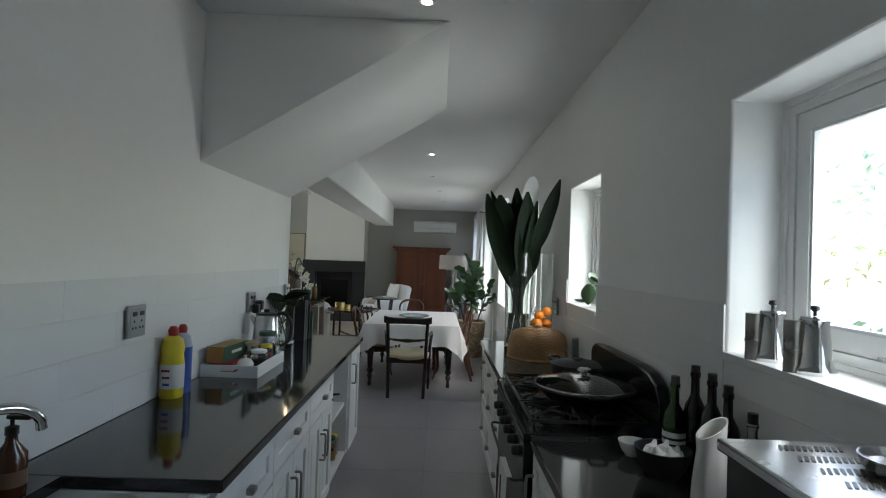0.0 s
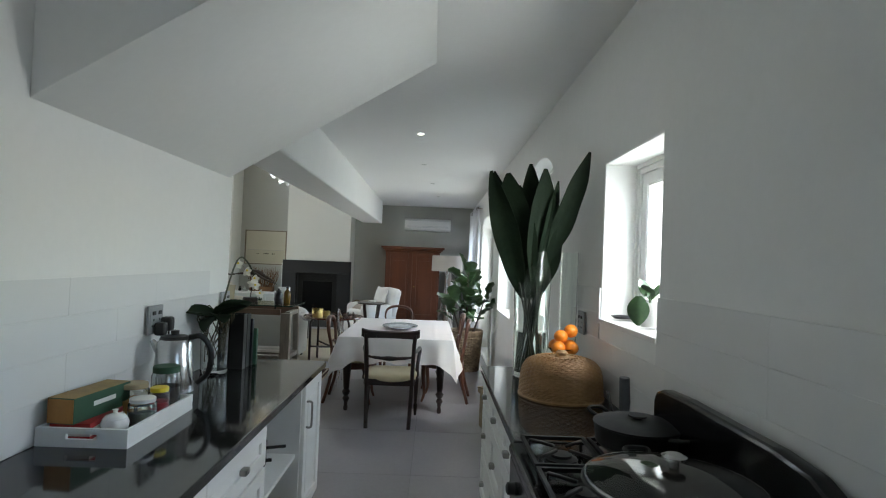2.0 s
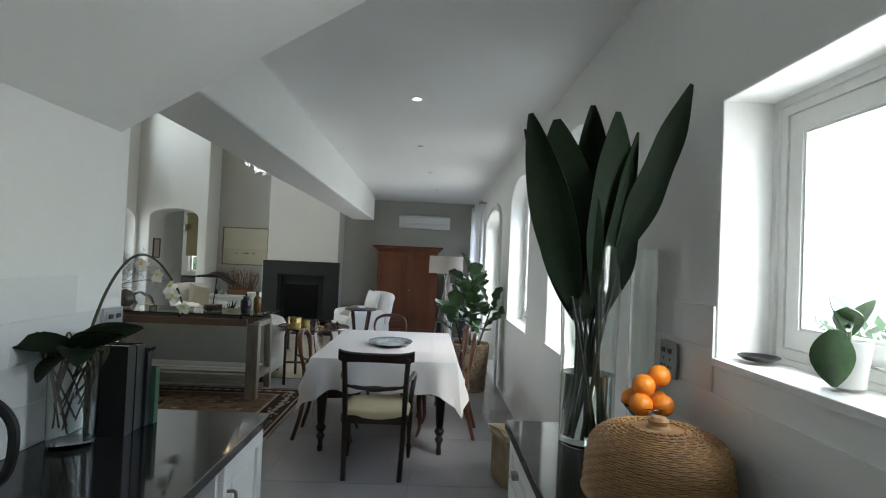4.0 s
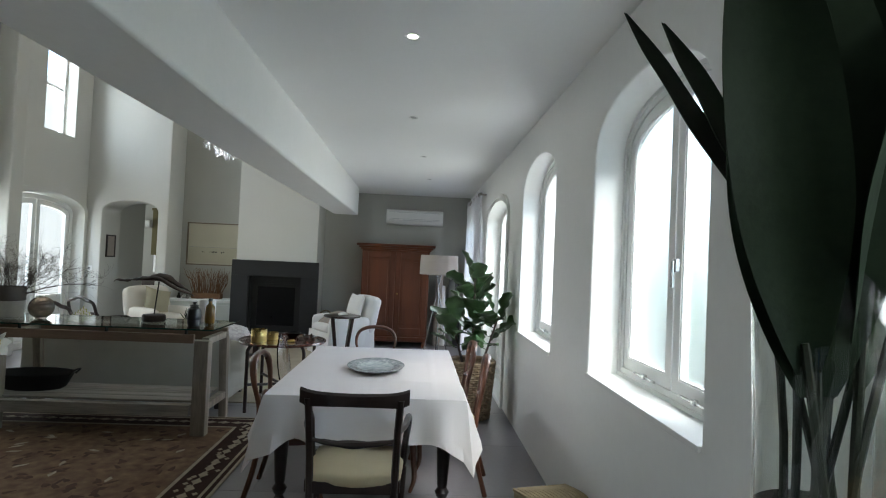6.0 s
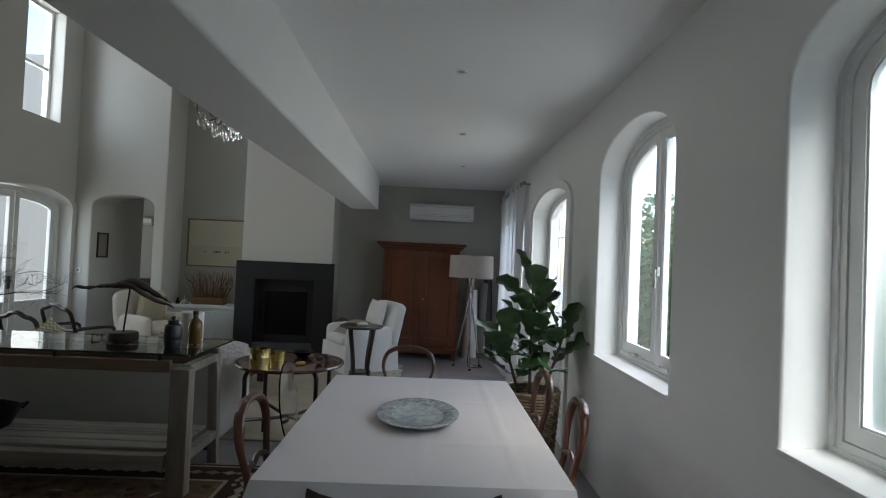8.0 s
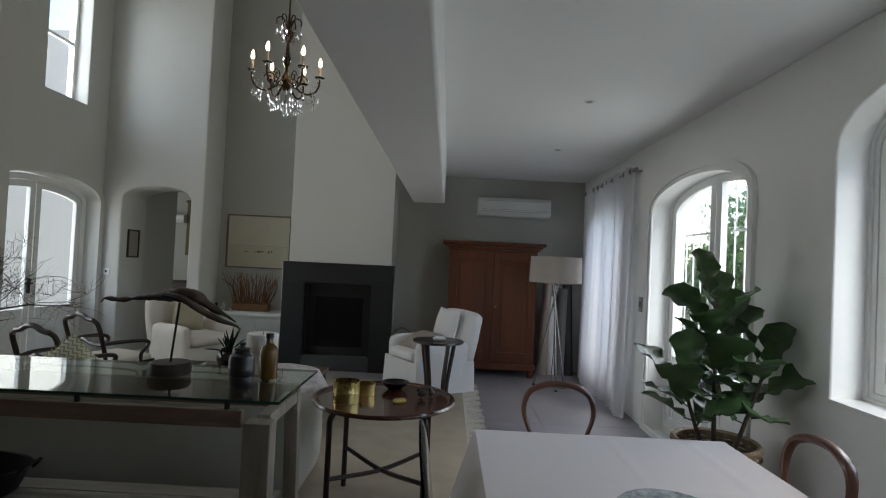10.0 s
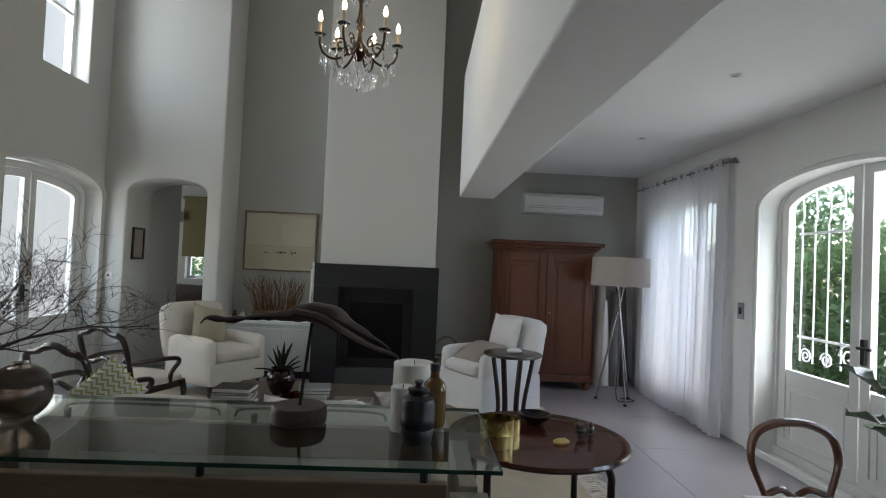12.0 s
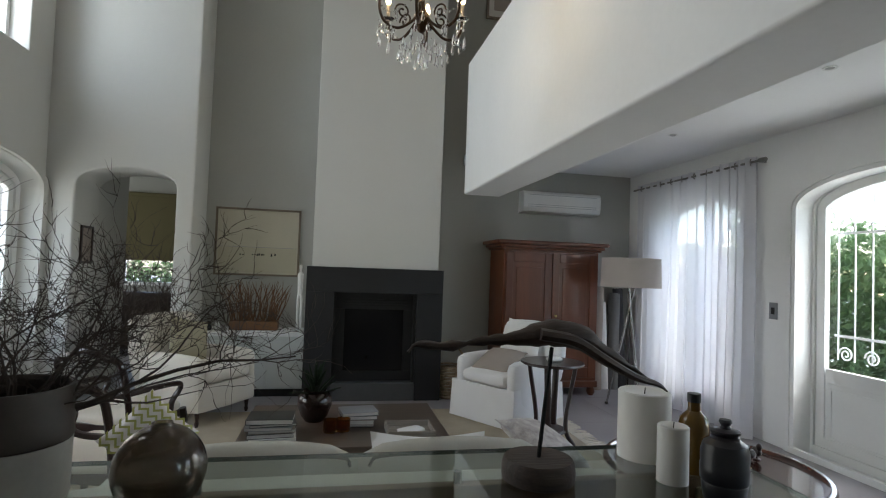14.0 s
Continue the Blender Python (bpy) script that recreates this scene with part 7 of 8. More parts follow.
# ---- on the console ----
GT = GZ + 0.012
vb = thing("smoked_glass_vase", pose(-3.335, 8.33, GT), "round smoked glass ball vase on the console", "vase")
part("ball", lathe([(0, 0), (0.035, 0), (0.045, 0.004)] + [(0.098 * math.sin(a), 0.098 - 0.098 * math.cos(a)) for a in [0.5 + 2.4 * k / 20 for k in range(21)]] + [(0.022, 0.200), (0.018, 0.200)] + [(0.090 * math.sin(a), 0.102 - 0.088 * math.cos(a)) for a in [2.9 - 2.5 * k / 20 for k in range(21)]] + [(0, 0.02)], 56), M_SMOKE, vb)
bd = thing("bird_sculpture", pose(-2.405, 8.42, GT), "carved driftwood bird on a rod and log base", "sculpture")
part("log_base", lathe([(r * 0.88, z) for r, z in ((0, 0), (0.10, 0), (0.112, 0.006), (0.114, 0.03), (0.11, 0.055), (0.104, 0.062), (0, 0.062))], 28), M_DRIFT, bd)
part("rod", tube([(0, 0, 0.055), (0.03, 0, 0.36)], 0.006, 8), M_IRON, bd)
body = bend([(-0.37, 0.0, 0.345), (-0.345, 0, 0.365), (-0.27, 0, 0.36), (-0.17, 0.0, 0.375), (-0.06, 0, 0.385), (0.03, 0, 0.40), (0.12, 0.0, 0.385), (0.20, 0, 0.34), (0.27, 0, 0.305), (0.32, 0, 0.275)], 5)
part("body", tube(body, [0.006 + 0.046 * math.exp(-((p.x - 0.07) / 0.13) ** 2) + 0.010 * math.exp(-((p.x + 0.15) / 0.15) ** 2) + 0.011 * noise.noise(p * 26) for p in body], 10, 0.75), M_DRIFT, bd)
wing = bend([(-0.02, -0.035, 0.40), (0.07, -0.05, 0.385), (0.16, -0.055, 0.335), (0.25, -0.05, 0.29), (0.33, -0.04, 0.265), (0.36, -0.04, 0.245)], 5)
part("wing", tube(wing, [0.034 * max(0.15, 1 - (i / len(wing)) ** 2) for i in range(len(wing))], 8, 0.5), M_DRIFT, bd)
for k, (x, y, r, h) in enumerate(((-1.995, 8.57, 0.08, 0.205), (-2.03, 8.37, 0.042, 0.155))):
    cd = thing("pillar_candle", pose(x, y, GT), ("tall wide white pillar candle", "short slim white pillar candle")[k], "candle", "candles on the console")
    part("wax", lathe([(0, 0), (r, 0), (r, h - 0.004), (r - 0.004, h), (r * 0.5, h - 0.006), (0, h - 0.012)], 32), M_WAX, cd)
    part("wick", tube([(0, 0, h - 0.012), (0.002, 0, h + 0.008)], 0.0015, 5), M_PLASTIC_B, cd)
bb = thing("stoneware_flask", pose(-1.975, 8.235, GT), "black stoneware flask with a stopper", "flask")
part("body", lathe([(0, 0), (0.046, 0), (0.05, 0.008), (0.055, 0.045), (0.053, 0.05), (0.058, 0.056), (0.059, 0.09), (0.057, 0.095), (0.058, 0.125), (0.052, 0.146), (0.034, 0.158), (0.034, 0.166), (0.028, 0.17), (0, 0.172)], 32), M_STONEW, bb)
part("stopper", lathe([(0, 0.172), (0.036, 0.173), (0.036, 0.179), (0.014, 0.184), (0.010, 0.19), (0.016, 0.2), (0.014, 0.206), (0, 0.207)], 16), M_STONEW, bb)
bottle("amber_bottle", pose(-1.915, 8.44, GT), [(0, 0), (0.042, 0), (0.045, 0.008), (0.045, 0.13), (0.038, 0.155), (0.018, 0.175), (0.016, 0.2), (0, 0.2)], mat("amber_bottle", (0.14, 0.075, 0.015), 0.12, 0, 0.1), "amber brown glass bottle on the console", [(0, 0.2), (0.019, 0.2), (0.019, 0.225), (0, 0.226)], M_PLASTIC_B)
pc = thing("branch_pot", pose(-3.69, 8.42, GT), "two-tone pot with a dark banded top half", "pot")
part("lower_half", lathe([(0, 0), (0.125, 0), (0.13, 0.01), (0.132, 0.14), (0, 0.14)], 36), mat("pale_crackle_glaze", (0.42, 0.40, 0.36), 0.4, 0, 0.1, 8, 0.1), pc)
part("upper_half", lathe([(0.132, 0.141), (0.135, 0.15), (0.132, 0.17), (0.135, 0.19), (0.132, 0.21), (0.135, 0.23), (0.132, 0.265), (0.124, 0.265), (0.122, 0.15), (0, 0.145)], 36), mat("brown_glaze", (0.06, 0.045, 0.035), 0.5, 0, 0.2, 8, 0.1), pc)
br = thing("dry_branches", pose(-3.69, 8.42, GT), "spray of bare tangled dry branches in the pot", "branches")
rr = random.Random(5)
def twig(bm, p, d, length, r, depth):
    pts, rad = [p.copy()], [r]
    n = 6
    for i in range(n):
        d = (d + Vector((rr.uniform(-0.35, 0.35), rr.uniform(-0.35, 0.35), rr.uniform(-0.25, 0.30)))).normalized()
        p = p + d * length / n
        pts.append(p.copy())
        rad.append(r * (1 - 0.75 * (i + 1) / n))
    join(bm, tube(pts, rad, 4 if depth else 6))
    if depth < 3:
        for k in range(6 if depth == 0 else 4):
            i = rr.randint(1, n - 1)
            side = Vector((rr.uniform(-1, 1), rr.uniform(-1, 1), rr.uniform(-0.5, 0.9)))
            twig(bm, pts[i], (d * 0.7 + side).normalized(), length * rr.uniform(0.4, 0.65), max(0.0010, rad[i] * 0.55), depth + 1)
for k in range(17):
    a = k * 2 * math.pi / 17 + rr.uniform(-0.3, 0.3)
    bm = bmesh.new()
    lean = rr.uniform(0.5, 1.5)
    twig(bm, Vector((0.05 * math.cos(a), 0.05 * math.sin(a), 0.16)), Vector((math.cos(a) * lean + (0.35 if k % 2 else 0), math.sin(a) * lean * 0.45, 1.0)).normalized(), rr.uniform(0.32, 0.55), 0.0042, 0)
    part("branch", bm, M_TWIG, br)
bm = bmesh.new()
twig(bm, Vector((0.06, 0.0, 0.2)), Vector((1, 0.05, 0.32)).normalized(), 0.62, 0.008, 0)
part("branch", bm, M_TWIG, br)

fk = thing("oval_pan", pose(-3.36, 8.33, 0.2915), "large oval black iron pan with two handles", "pan")
part("pan_body", lathe([(0, 0), (0.24, 0), (0.27, 0.02), (0.33, 0.135), (0.338, 0.14), (0.322, 0.137), (0.262, 0.022), (0, 0.012)], 44, None, 0.58), M_IRON, fk)
for s in (-1, 1):
    part("handle", tube(bend([(s * 0.322, -0.05, 0.125), (s * 0.36, -0.05, 0.165), (s * 0.375, 0, 0.175), (s * 0.36, 0.05, 0.165), (s * 0.322, 0.05, 0.125)], 5), 0.008, 6), M_IRON, fk)

# ---- on the tray table and stand ----
for x, y, r, h, lab in ((-1.60, 8.93, 0.078, 0.125, "tall round brass tin"), (-1.515, 9.13, 0.062, 0.07, "low round brass tin with a ribbed side")):
    b = thing("brass_tin", pose(x, y, 0.6685), lab + " on the tray table", "tin")
    part("tin", lathe([(0, 0), (r, 0), (r, h * 0.45), (r + 0.002, h * 0.47), (r, h * 0.5), (r, h), (r - 0.003, h), (r - 0.004, 0.004), (0, 0.004)], 36), M_BRASS, b)
db = thing("black_bowl", pose(-1.345, 9.30, 0.6685), "small black lacquer bowl on the tray table", "bowl")
part("bowl", lathe([(0, 0), (0.04, 0), (0.075, 0.03), (0.09, 0.05), (0.085, 0.052), (0.068, 0.034), (0, 0.012)], 28), M_ENAMEL, db)
so = part("carved_shell", soft(-0.035, 0.035, -0.022, 0.022, 0, 0.022, 0.012, 0.004, 5), mat("yellow_soapstone", (0.55, 0.42, 0.12), 0.3))
so.matrix_world = pose(-1.285, 8.97, 0.668, 0, 0, 20)
tagged(so, "small yellow carved stone on the tray table", "ornament")
for x, y, a in ((-1.16, 9.08, 20), (-1.10, 9.11, 70)):
    dk = thing("duck_figurine", pose(x, y, 0.668, 0, 0, a), "small dark wooden duck figurine", "figurine", "pair of ducks")
    part("figure", join(join(lathe([(0, 0.0), (0.016, 0), (0.016, 0.004), (0.004, 0.006), (0.004, 0.02), (0, 0.02)], 10), soft(-0.022, 0.03, -0.014, 0.014, 0.018, 0.05, 0.014, 0.004, 4)), soft(-0.032, -0.012, -0.009, 0.009, 0.045, 0.075, 0.009, 0.002, 4)), M_DARKW, dk)
sh = part("shell", soft(-0.06, 0.06, -0.045, 0.045, 0, 0.04, 0.03, 0.008, 5), M_CERAM)
sh.matrix_world = pose(-1.09, 11.38, 0.705)
tagged(sh, "white sea shell on the round stand", "shell")

# ---- on the coffee table ----
def book_pile(x, y, z, n, w, d, rz, label):
    rr = random.Random(n * 7 + 1)
    zz = z
    for i in range(n):
        t = rr.uniform(0.014, 0.03)
        b = thing("book", pose(x + rr.uniform(-0.015, 0.015), y + rr.uniform(-0.015, 0.015), zz, 0, 0, rz + rr.uniform(-7, 7)), label, "book", "books on the coffee table")
        m = rr.choice((M_PAPER, M_GREYPL, M_DKGREEN, M_TAUPE, M_PLASTIC_B, M_PAPER))
        part("cover", B((-w / 2, w / 2, -d / 2, d / 2, 0, 0.002), (-w / 2, w / 2, -d / 2, d / 2, t - 0.002, t), (-w / 2, -w / 2 + 0.002, -d / 2, d / 2, 0.002, t - 0.002)), m, b)
        part("pages", B((-w / 2 + 0.003, w / 2 - 0.004, -d / 2 + 0.004, d / 2 - 0.004, 0.0025, t - 0.0025)), M_PAPER, b)
        zz += t + 0.0005
    return zz


book_pile(-3.30, 10.50, 0.40, 6, 0.27, 0.21, 5, "large picture book in a stack")
book_pile(-2.78, 10.72, 0.40, 4, 0.24, 0.18, 2, "glossy magazine in a neat stack")
al = thing("aloe_plant", pose(-3.06, 10.82, 0.40), "spiky aloe in a glossy dark brown pot", "plant")
part("pot", lathe([(0, 0), (0.06, 0), (0.09, 0.04), (0.115, 0.11), (0.112, 0.16), (0.09, 0.19), (0.075, 0.195), (0.08, 0.21), (0.072, 0.21), (0.066, 0.19), (0.10, 0.15), (0, 0.14)], 36), mat("brown_glaze_pot", (0.020, 0.010, 0.008), 0.12), al)
rr = random.Random(2)
for i in range(14):
    a, t = i * 2.4, rr.uniform(25, 75)
    part("leaf", T(thicken(leaf_mesh(rr.uniform(0.16, 0.26), 0.028, 0.5, rr.uniform(-0.1, 0.35), 6), 0.006), Matrix.Translation((0, 0, 0.16)) @ Matrix.Rotation(a, 4, "Z") @ Matrix.Rotation(radians(t), 4, "X")), M_DLEAF, al)
for x, y in ((-2.95, 10.55), (-2.87, 10.57)):
    gl = thing("candle_glass", pose(x, y, 0.40), "small brown glass candle holder", "candle holder", "candle glasses")
    part("cup", lathe([(0, 0), (0.04, 0), (0.045, 0.01), (0.045, 0.08), (0.041, 0.08), (0.04, 0.012), (0, 0.012)], 24), M_AMBER, gl)
ty = thing("coffee_tray", pose(-2.45, 10.50, 0.40), "square pale wooden tray with oddments", "tray")
part("base", B((-0.15, 0.15, -0.13, 0.13, 0, 0.008)), M_GREYWOODX, ty)
part("side", B((-0.15, 0.15, -0.13, -0.12, 0.008, 0.045)), M_GREYWOODX, ty)
part("side", B((-0.15, 0.15, 0.12, 0.13, 0.008, 0.045)), M_GREYWOODX, ty)
part("side", B((-0.15, -0.14, -0.12, 0.12, 0.008, 0.045)), M_GREYWOODX, ty)
part("side", B((0.14, 0.15, -0.12, 0.12, 0.008, 0.045)), M_GREYWOODX, ty)
ob_ = part("napkin", soft(-0.08, 0.08, -0.05, 0.05, 0.0, 0.02, 0.01, 0.006, 5), M_COTTON)
ob_.matrix_world = pose(-2.44, 10.50, 0.408, 0, 0, 25)
tagged(ob_, "folded white napkin lying in the tray", "napkin")

# chevron cushion and white cushion on the sofa
M_CHEV = mat("yellow_green_weave", (0.40, 0.40, 0.13), 0.9, 0, 0.04, 6, 0.1, 200)
cz = cushion("cushion", pose(-3.73, 9.60, 0.685, -16, 45, 8), M_LINEN, "white cushion with an olive zigzag pattern", 0.42, 0.14)
cz.scale = (0.68, 0.68, 0.68)
for k in range(9):
    o = -0.19 + k * 0.047
    bm = bmesh.new()
    pts = []
    n = 24
    top, bot = [], []
    for i in range(n + 1):
        u = -0.9 + 1.8 * i / n
        zig = 0.016 * (abs((i % 4) - 2) - 1)
        for lst, dz in ((top, 0.009), (bot, -0.009)):
            vv = (o + zig + dz) / 0.23
            z = 0.07 * (max(0, (1 - u * u) * (1 - vv * vv))) ** 0.45 + 0.004
            lst.append(bm.verts.new((u * 0.23, -z * 1.06, o + zig + dz)))
    for i in range(n):
        bm.faces.new((top[i], top[i + 1], bot[i + 1], bot[i]))
    part("zigzag_stripe", bm, M_CHEV, cz)
cushion("cushion", pose(-1.34, 12.17, 0.57, -65, 0, -54), M_TAUPE, "taupe cushion lying on the white armchair seat", 0.44, 0.15)
cushion("cushion", pose(-2.55, 9.22, 0.54, -30, 0, -4), M_COTTON, "soft white cushion behind the sofa back", 0.5, 0.16)

# ---- north wall ----
pf = thing("framed_picture", pose(-3.855, 13.695, 1.30), "large pale landscape print in a thin frame", "picture")
part("frame", frame_mesh(rect(-0.478, 0.478, 0, 0.79), 0.022, 0.035, along_x(0)), wood("pale_frame", (0.13, 0.10, 0.07), (0.24, 0.20, 0.15), 0.5), pf)
part("print", B((-0.456, 0.456, -0.014, -0.004, 0.022, 0.768)), mat("cream_print", (0.56, 0.53, 0.42), 0.7, 0, 0.05, 3, 0.02), pf)
part("lower_field", B((-0.44, 0.44, -0.0165, -0.0145, 0.04, 0.33)), mat("pale_print_field", (0.52, 0.49, 0.37), 0.7, 0, 0.06, 3, 0.02), pf)
part("horizon_line", B((-0.44, 0.44, -0.0185, -0.0168, 0.332, 0.337)), M_GREYPL, pf)
rr = random.Random(3)
for x in (-0.20, -0.17, -0.06, -0.035, -0.01, 0.015, 0.04, 0.065, 0.15, 0.19):
    part("ink_mark", B((x, x + rr.uniform(0.012, 0.024), -0.0185, -0.0168, 0.235 + rr.uniform(-0.008, 0.008), 0.255 + rr.uniform(-0.006, 0.01))), M_PLASTIC_B, pf)
up = thing("framed_picture", pose(-0.95, 13.695, 4.72), "pale framed print hung on the loft wall", "picture")
part("frame", frame_mesh(rect(-0.22, 0.22, 0, 0.6), 0.03, 0.03, along_x(0)), M_GREYWOOD, up)
part("print", B((-0.19, 0.19, -0.012, -0.003, 0.03, 0.57)), M_PAPER, up)
part("image", B((-0.12, 0.12, -0.0145, -0.0125, 0.12, 0.48)), M_TAUPE, up)
tv = thing("twig_vase", pose(-3.82, 13.42, 0.70), "wide bundle of bare brown twigs in a low brown trough", "dried twigs")
part("trough", B((-0.26, 0.26, -0.07, 0.07, 0, 0.10), bev=0.012), M_TWIGB, tv)
rr = random.Random(9)
for k in range(70):
    x = rr.uniform(-0.24, 0.24)
    bm = tube(bend([(x, rr.uniform(-0.05, 0.05), 0.08), (x * 1.25 + rr.uniform(-0.05, 0.05), rr.uniform(-0.06, 0.06), 0.28), (x * 1.6 + rr.uniform(-0.08, 0.08), rr.uniform(-0.08, 0.08), rr.uniform(0.42, 0.56))], 3), [0.006] * 3 + [0.004] * 3 + [0.002], 5)
    part("twig", bm, M_TWIGB, tv)
fg = part("figurine", join(join(join(lathe([(0, 0), (0.06, 0), (0.06, 0.012), (0, 0.014)], 16), tube([(-0.018, 0, 0.012), (-0.02, 0, 0.36), (-0.01, 0, 0.42)], [0.012, 0.014, 0.016], 8)), tube([(0.018, 0, 0.012), (0.02, 0, 0.36), (0.01, 0, 0.42)], [0.012, 0.014, 0.016], 8)), lathe([(0, 0.40), (0.026, 0.41), (0.03, 0.55), (0.034, 0.64), (0.012, 0.67), (0.012, 0.69), (0.02, 0.71), (0.018, 0.74), (0, 0.75)], 14)), M_PLASTIC_W)
fg.matrix_world = pose(-3.33, 13.30, 0.70)
tagged(fg, "tall thin white carved figurine on a dark foot", "figurine")
for x, y, h, m in ((-4.28, 13.32, 0.10, M_DARKGL), (-4.20, 13.36, 0.14, M_GLASS), (-4.12, 13.30, 0.07, M_PEWTER)):
    o = part("small_vase", lathe([(0, 0), (0.03, 0), (0.036, h * 0.3), (0.016, h * 0.7), (0.018, h), (0, h)], 18), m)
    o.matrix_world = pose(x, y, 0.70)
    tagged(o, "little vase standing on the low cabinet", "vase", "little vases")
sw = thing("light_switch", pose(-5.73, 13.098, 1.18), "white wall switch plate with a dark rocker", "switch")
part("plate", B((-0.045, 0.045, -0.01, 0, -0.045, 0.045), bev=0.003), M_PLASTIC_W, sw)
part("rocker", B((-0.012, 0.012, -0.014, -0.0105, -0.014, 0.014), bev=0.002), M_PLASTIC_B, sw)
sw = thing("light_switch", pose(0.938, 11.22, 1.19, 0, 0, -90), "silver wall switch plate beside the curtain", "switch")
part("plate", B((-0.045, 0.045, -0.01, 0, -0.075, 0.075), bev=0.003), M_GREYPL, sw)
part("rocker", B((-0.02, 0.02, -0.014, -0.0105, -0.03, 0.03), bev=0.002), M_PLASTIC_B, sw)

lb = thing("log_basket", pose(-1.62, 13.12, 0), "dark wicker log basket by the fireplace", "basket")
bm = bmesh.new()
for k in range(12):
    r, z = 0.13 + 0.03 * k / 11, 0.02 + 0.03 * k
    join(bm, tube([((r + 0.006 * (-1) ** (i + k)) * math.cos(2 * math.pi * i / 28), (r + 0.006 * (-1) ** (i + k)) * math.sin(2 * math.pi * i / 28), z) for i in range(29)], 0.013, 5))
part("weave", bm, M_WICKER, lb)
part("floor_disc", lathe([(0, 0), (0.13, 0), (0.13, 0.02), (0, 0.02)], 20), M_WICKER, lb)
part("handle", tube(bend([(-0.15, 0, 0.34), (-0.14, 0, 0.5), (0, 0, 0.60), (0.14, 0, 0.5), (0.15, 0, 0.34)], 5), 0.012, 6), M_WICKER, lb)
for k, (x, y, r, h, m) in enumerate(((0.36, 13.42, 0.075, 1.30, M_TAUPE), (0.49, 13.46, 0.07, 1.10, M_COTTON), (0.60, 13.44, 0.08, 1.22, mat("grey_roll", (0.22, 0.22, 0.22), 0.8)), (0.73, 13.45, 0.07, 1.28, mat("dark_roll", (0.07, 0.07, 0.08), 0.8)))):
    rl = thing("rolled_rug", pose(x, y, 0, -3, 2 * (-1) ** k, 0), ("taupe rolled rug standing in the corner", "white rolled rug standing in the corner", "grey rolled rug standing in the corner", "dark rolled rug standing in the corner")[k], "rolled rug", "rolled rugs in the corner")
    bm = bmesh.new()
    prof = [(r * (1 - 0.75 * i / 60) * math.cos(i * 0.42), r * (1 - 0.75 * i / 60) * math.sin(i * 0.42)) for i in range(60)]
    lo, hi = [bm.verts.new((x_ * 1.05, y_, 0.0)) for x_, y_ in prof], [bm.verts.new((x_, y_, h + 0.01 * math.sin(i))) for i, (x_, y_) in enumerate(prof)]
    for i in range(59):
        bm.faces.new((lo[i], lo[i + 1], hi[i + 1], hi[i]))
    part("roll", thicken(bm, 0.006), m, rl)

# ---- room behind the passage ----
bl_ = thing("roller_blind", pose(0, 0, 0), "olive roller blind pulled half down", "blind")
part("fabric", B((-6.55, -5.55, 16.955, 16.965, 1.44, 2.52)), M_OLIVEB, bl_)
part("roller", tube([(-6.57, 16.96, 2.54), (-5.53, 16.96, 2.54)], 0.03, 12), M_OLIVEB, bl_)
part("bottom_bar", B((-6.55, -5.55, 16.945, 16.975, 1.42, 1.445), bev=0.004), M_OLIVEB, bl_)
ds = thing("dark_sofa", pose(0, 0, 0), "dark brown leather sofa in the room behind", "sofa")
part("base", soft(-7.2, -5.2, 15.9, 16.7, 0.08, 0.42, 0.06, 0.02), M_DKSOFA, ds)
part("backrest", soft(-7.2, -5.2, 16.55, 16.8, 0.2, 0.88, 0.08, 0.03), M_DKSOFA, ds)
part("armrest", soft(-5.3, -5.05, 15.85, 16.75, 0.05, 0.66, 0.08, 0.02), M_DKSOFA, ds)
part("foot", B((-7.1, -7.0, 16.0, 16.1, 0, 0.09), (-5.3, -5.2, 16.0, 16.1, 0, 0.09), (-7.1, -7.0, 16.5, 16.6, 0, 0.09), (-5.3, -5.2, 16.5, 16.6, 0, 0.09)), M_DARKW, ds)
pp = thing("framed_picture", pose(-5.568, 13.40, 1.38), "small dark framed picture inside the passage", "picture")
part("frame", frame_mesh(rect(-0.14, 0.14, 0, 0.40), 0.025, 0.02, along_y(0)), M_DARKW, pp)
part("print", B((0, 0.008, -0.115, 0.115, 0.025, 0.375)), M_TAUPE, pp)

# ---- fiddle-leaf fig in its basket, and the stool ----
FX, FYP = 0.555, 8.86
bk = thing("wicker_basket", pose(FX, FYP, 0), "tall grey-brown wicker basket holding the fig", "basket")
bm = bmesh.new()
for k in range(24):
    u = k / 23
    r = 0.185 + 0.04 * u
    z = 0.015 + 0.53 * u
    join(bm, tube([((r + 0.008 * (-1) ** (i + k)) * math.cos(2 * math.pi * i / 40), (r + 0.008 * (-1) ** (i + k)) * math.sin(2 * math.pi * i / 40), z) for i in range(41)], 0.0125, 5))
part("weave", bm, M_WICKER, bk)
for i in range(20):
    a = 2 * math.pi * i / 20
    part("stake", tube([(0.185 * math.cos(a), 0.185 * math.sin(a), 0.0), (0.225 * math.cos(a), 0.225 * math.sin(a), 0.565)], 0.006, 5), M_WICKER, bk)
part("rim", lathe([(0.208, 0.55), (0.24, 0.55), (0.243, 0.565), (0.23, 0.58), (0.208, 0.57), (0.208, 0.55)], 36), M_WICKER, bk)
part("soil", lathe([(0, 0.48), (0.212, 0.48), (0.212, 0.50), (0.1, 0.51), (0, 0.512)], 28), M_COFFEE, bk)
fgp = thing("fiddle_leaf_fig", pose(FX, FYP, 0.51), "bushy fiddle-leaf fig with broad glossy leaves", "plant")


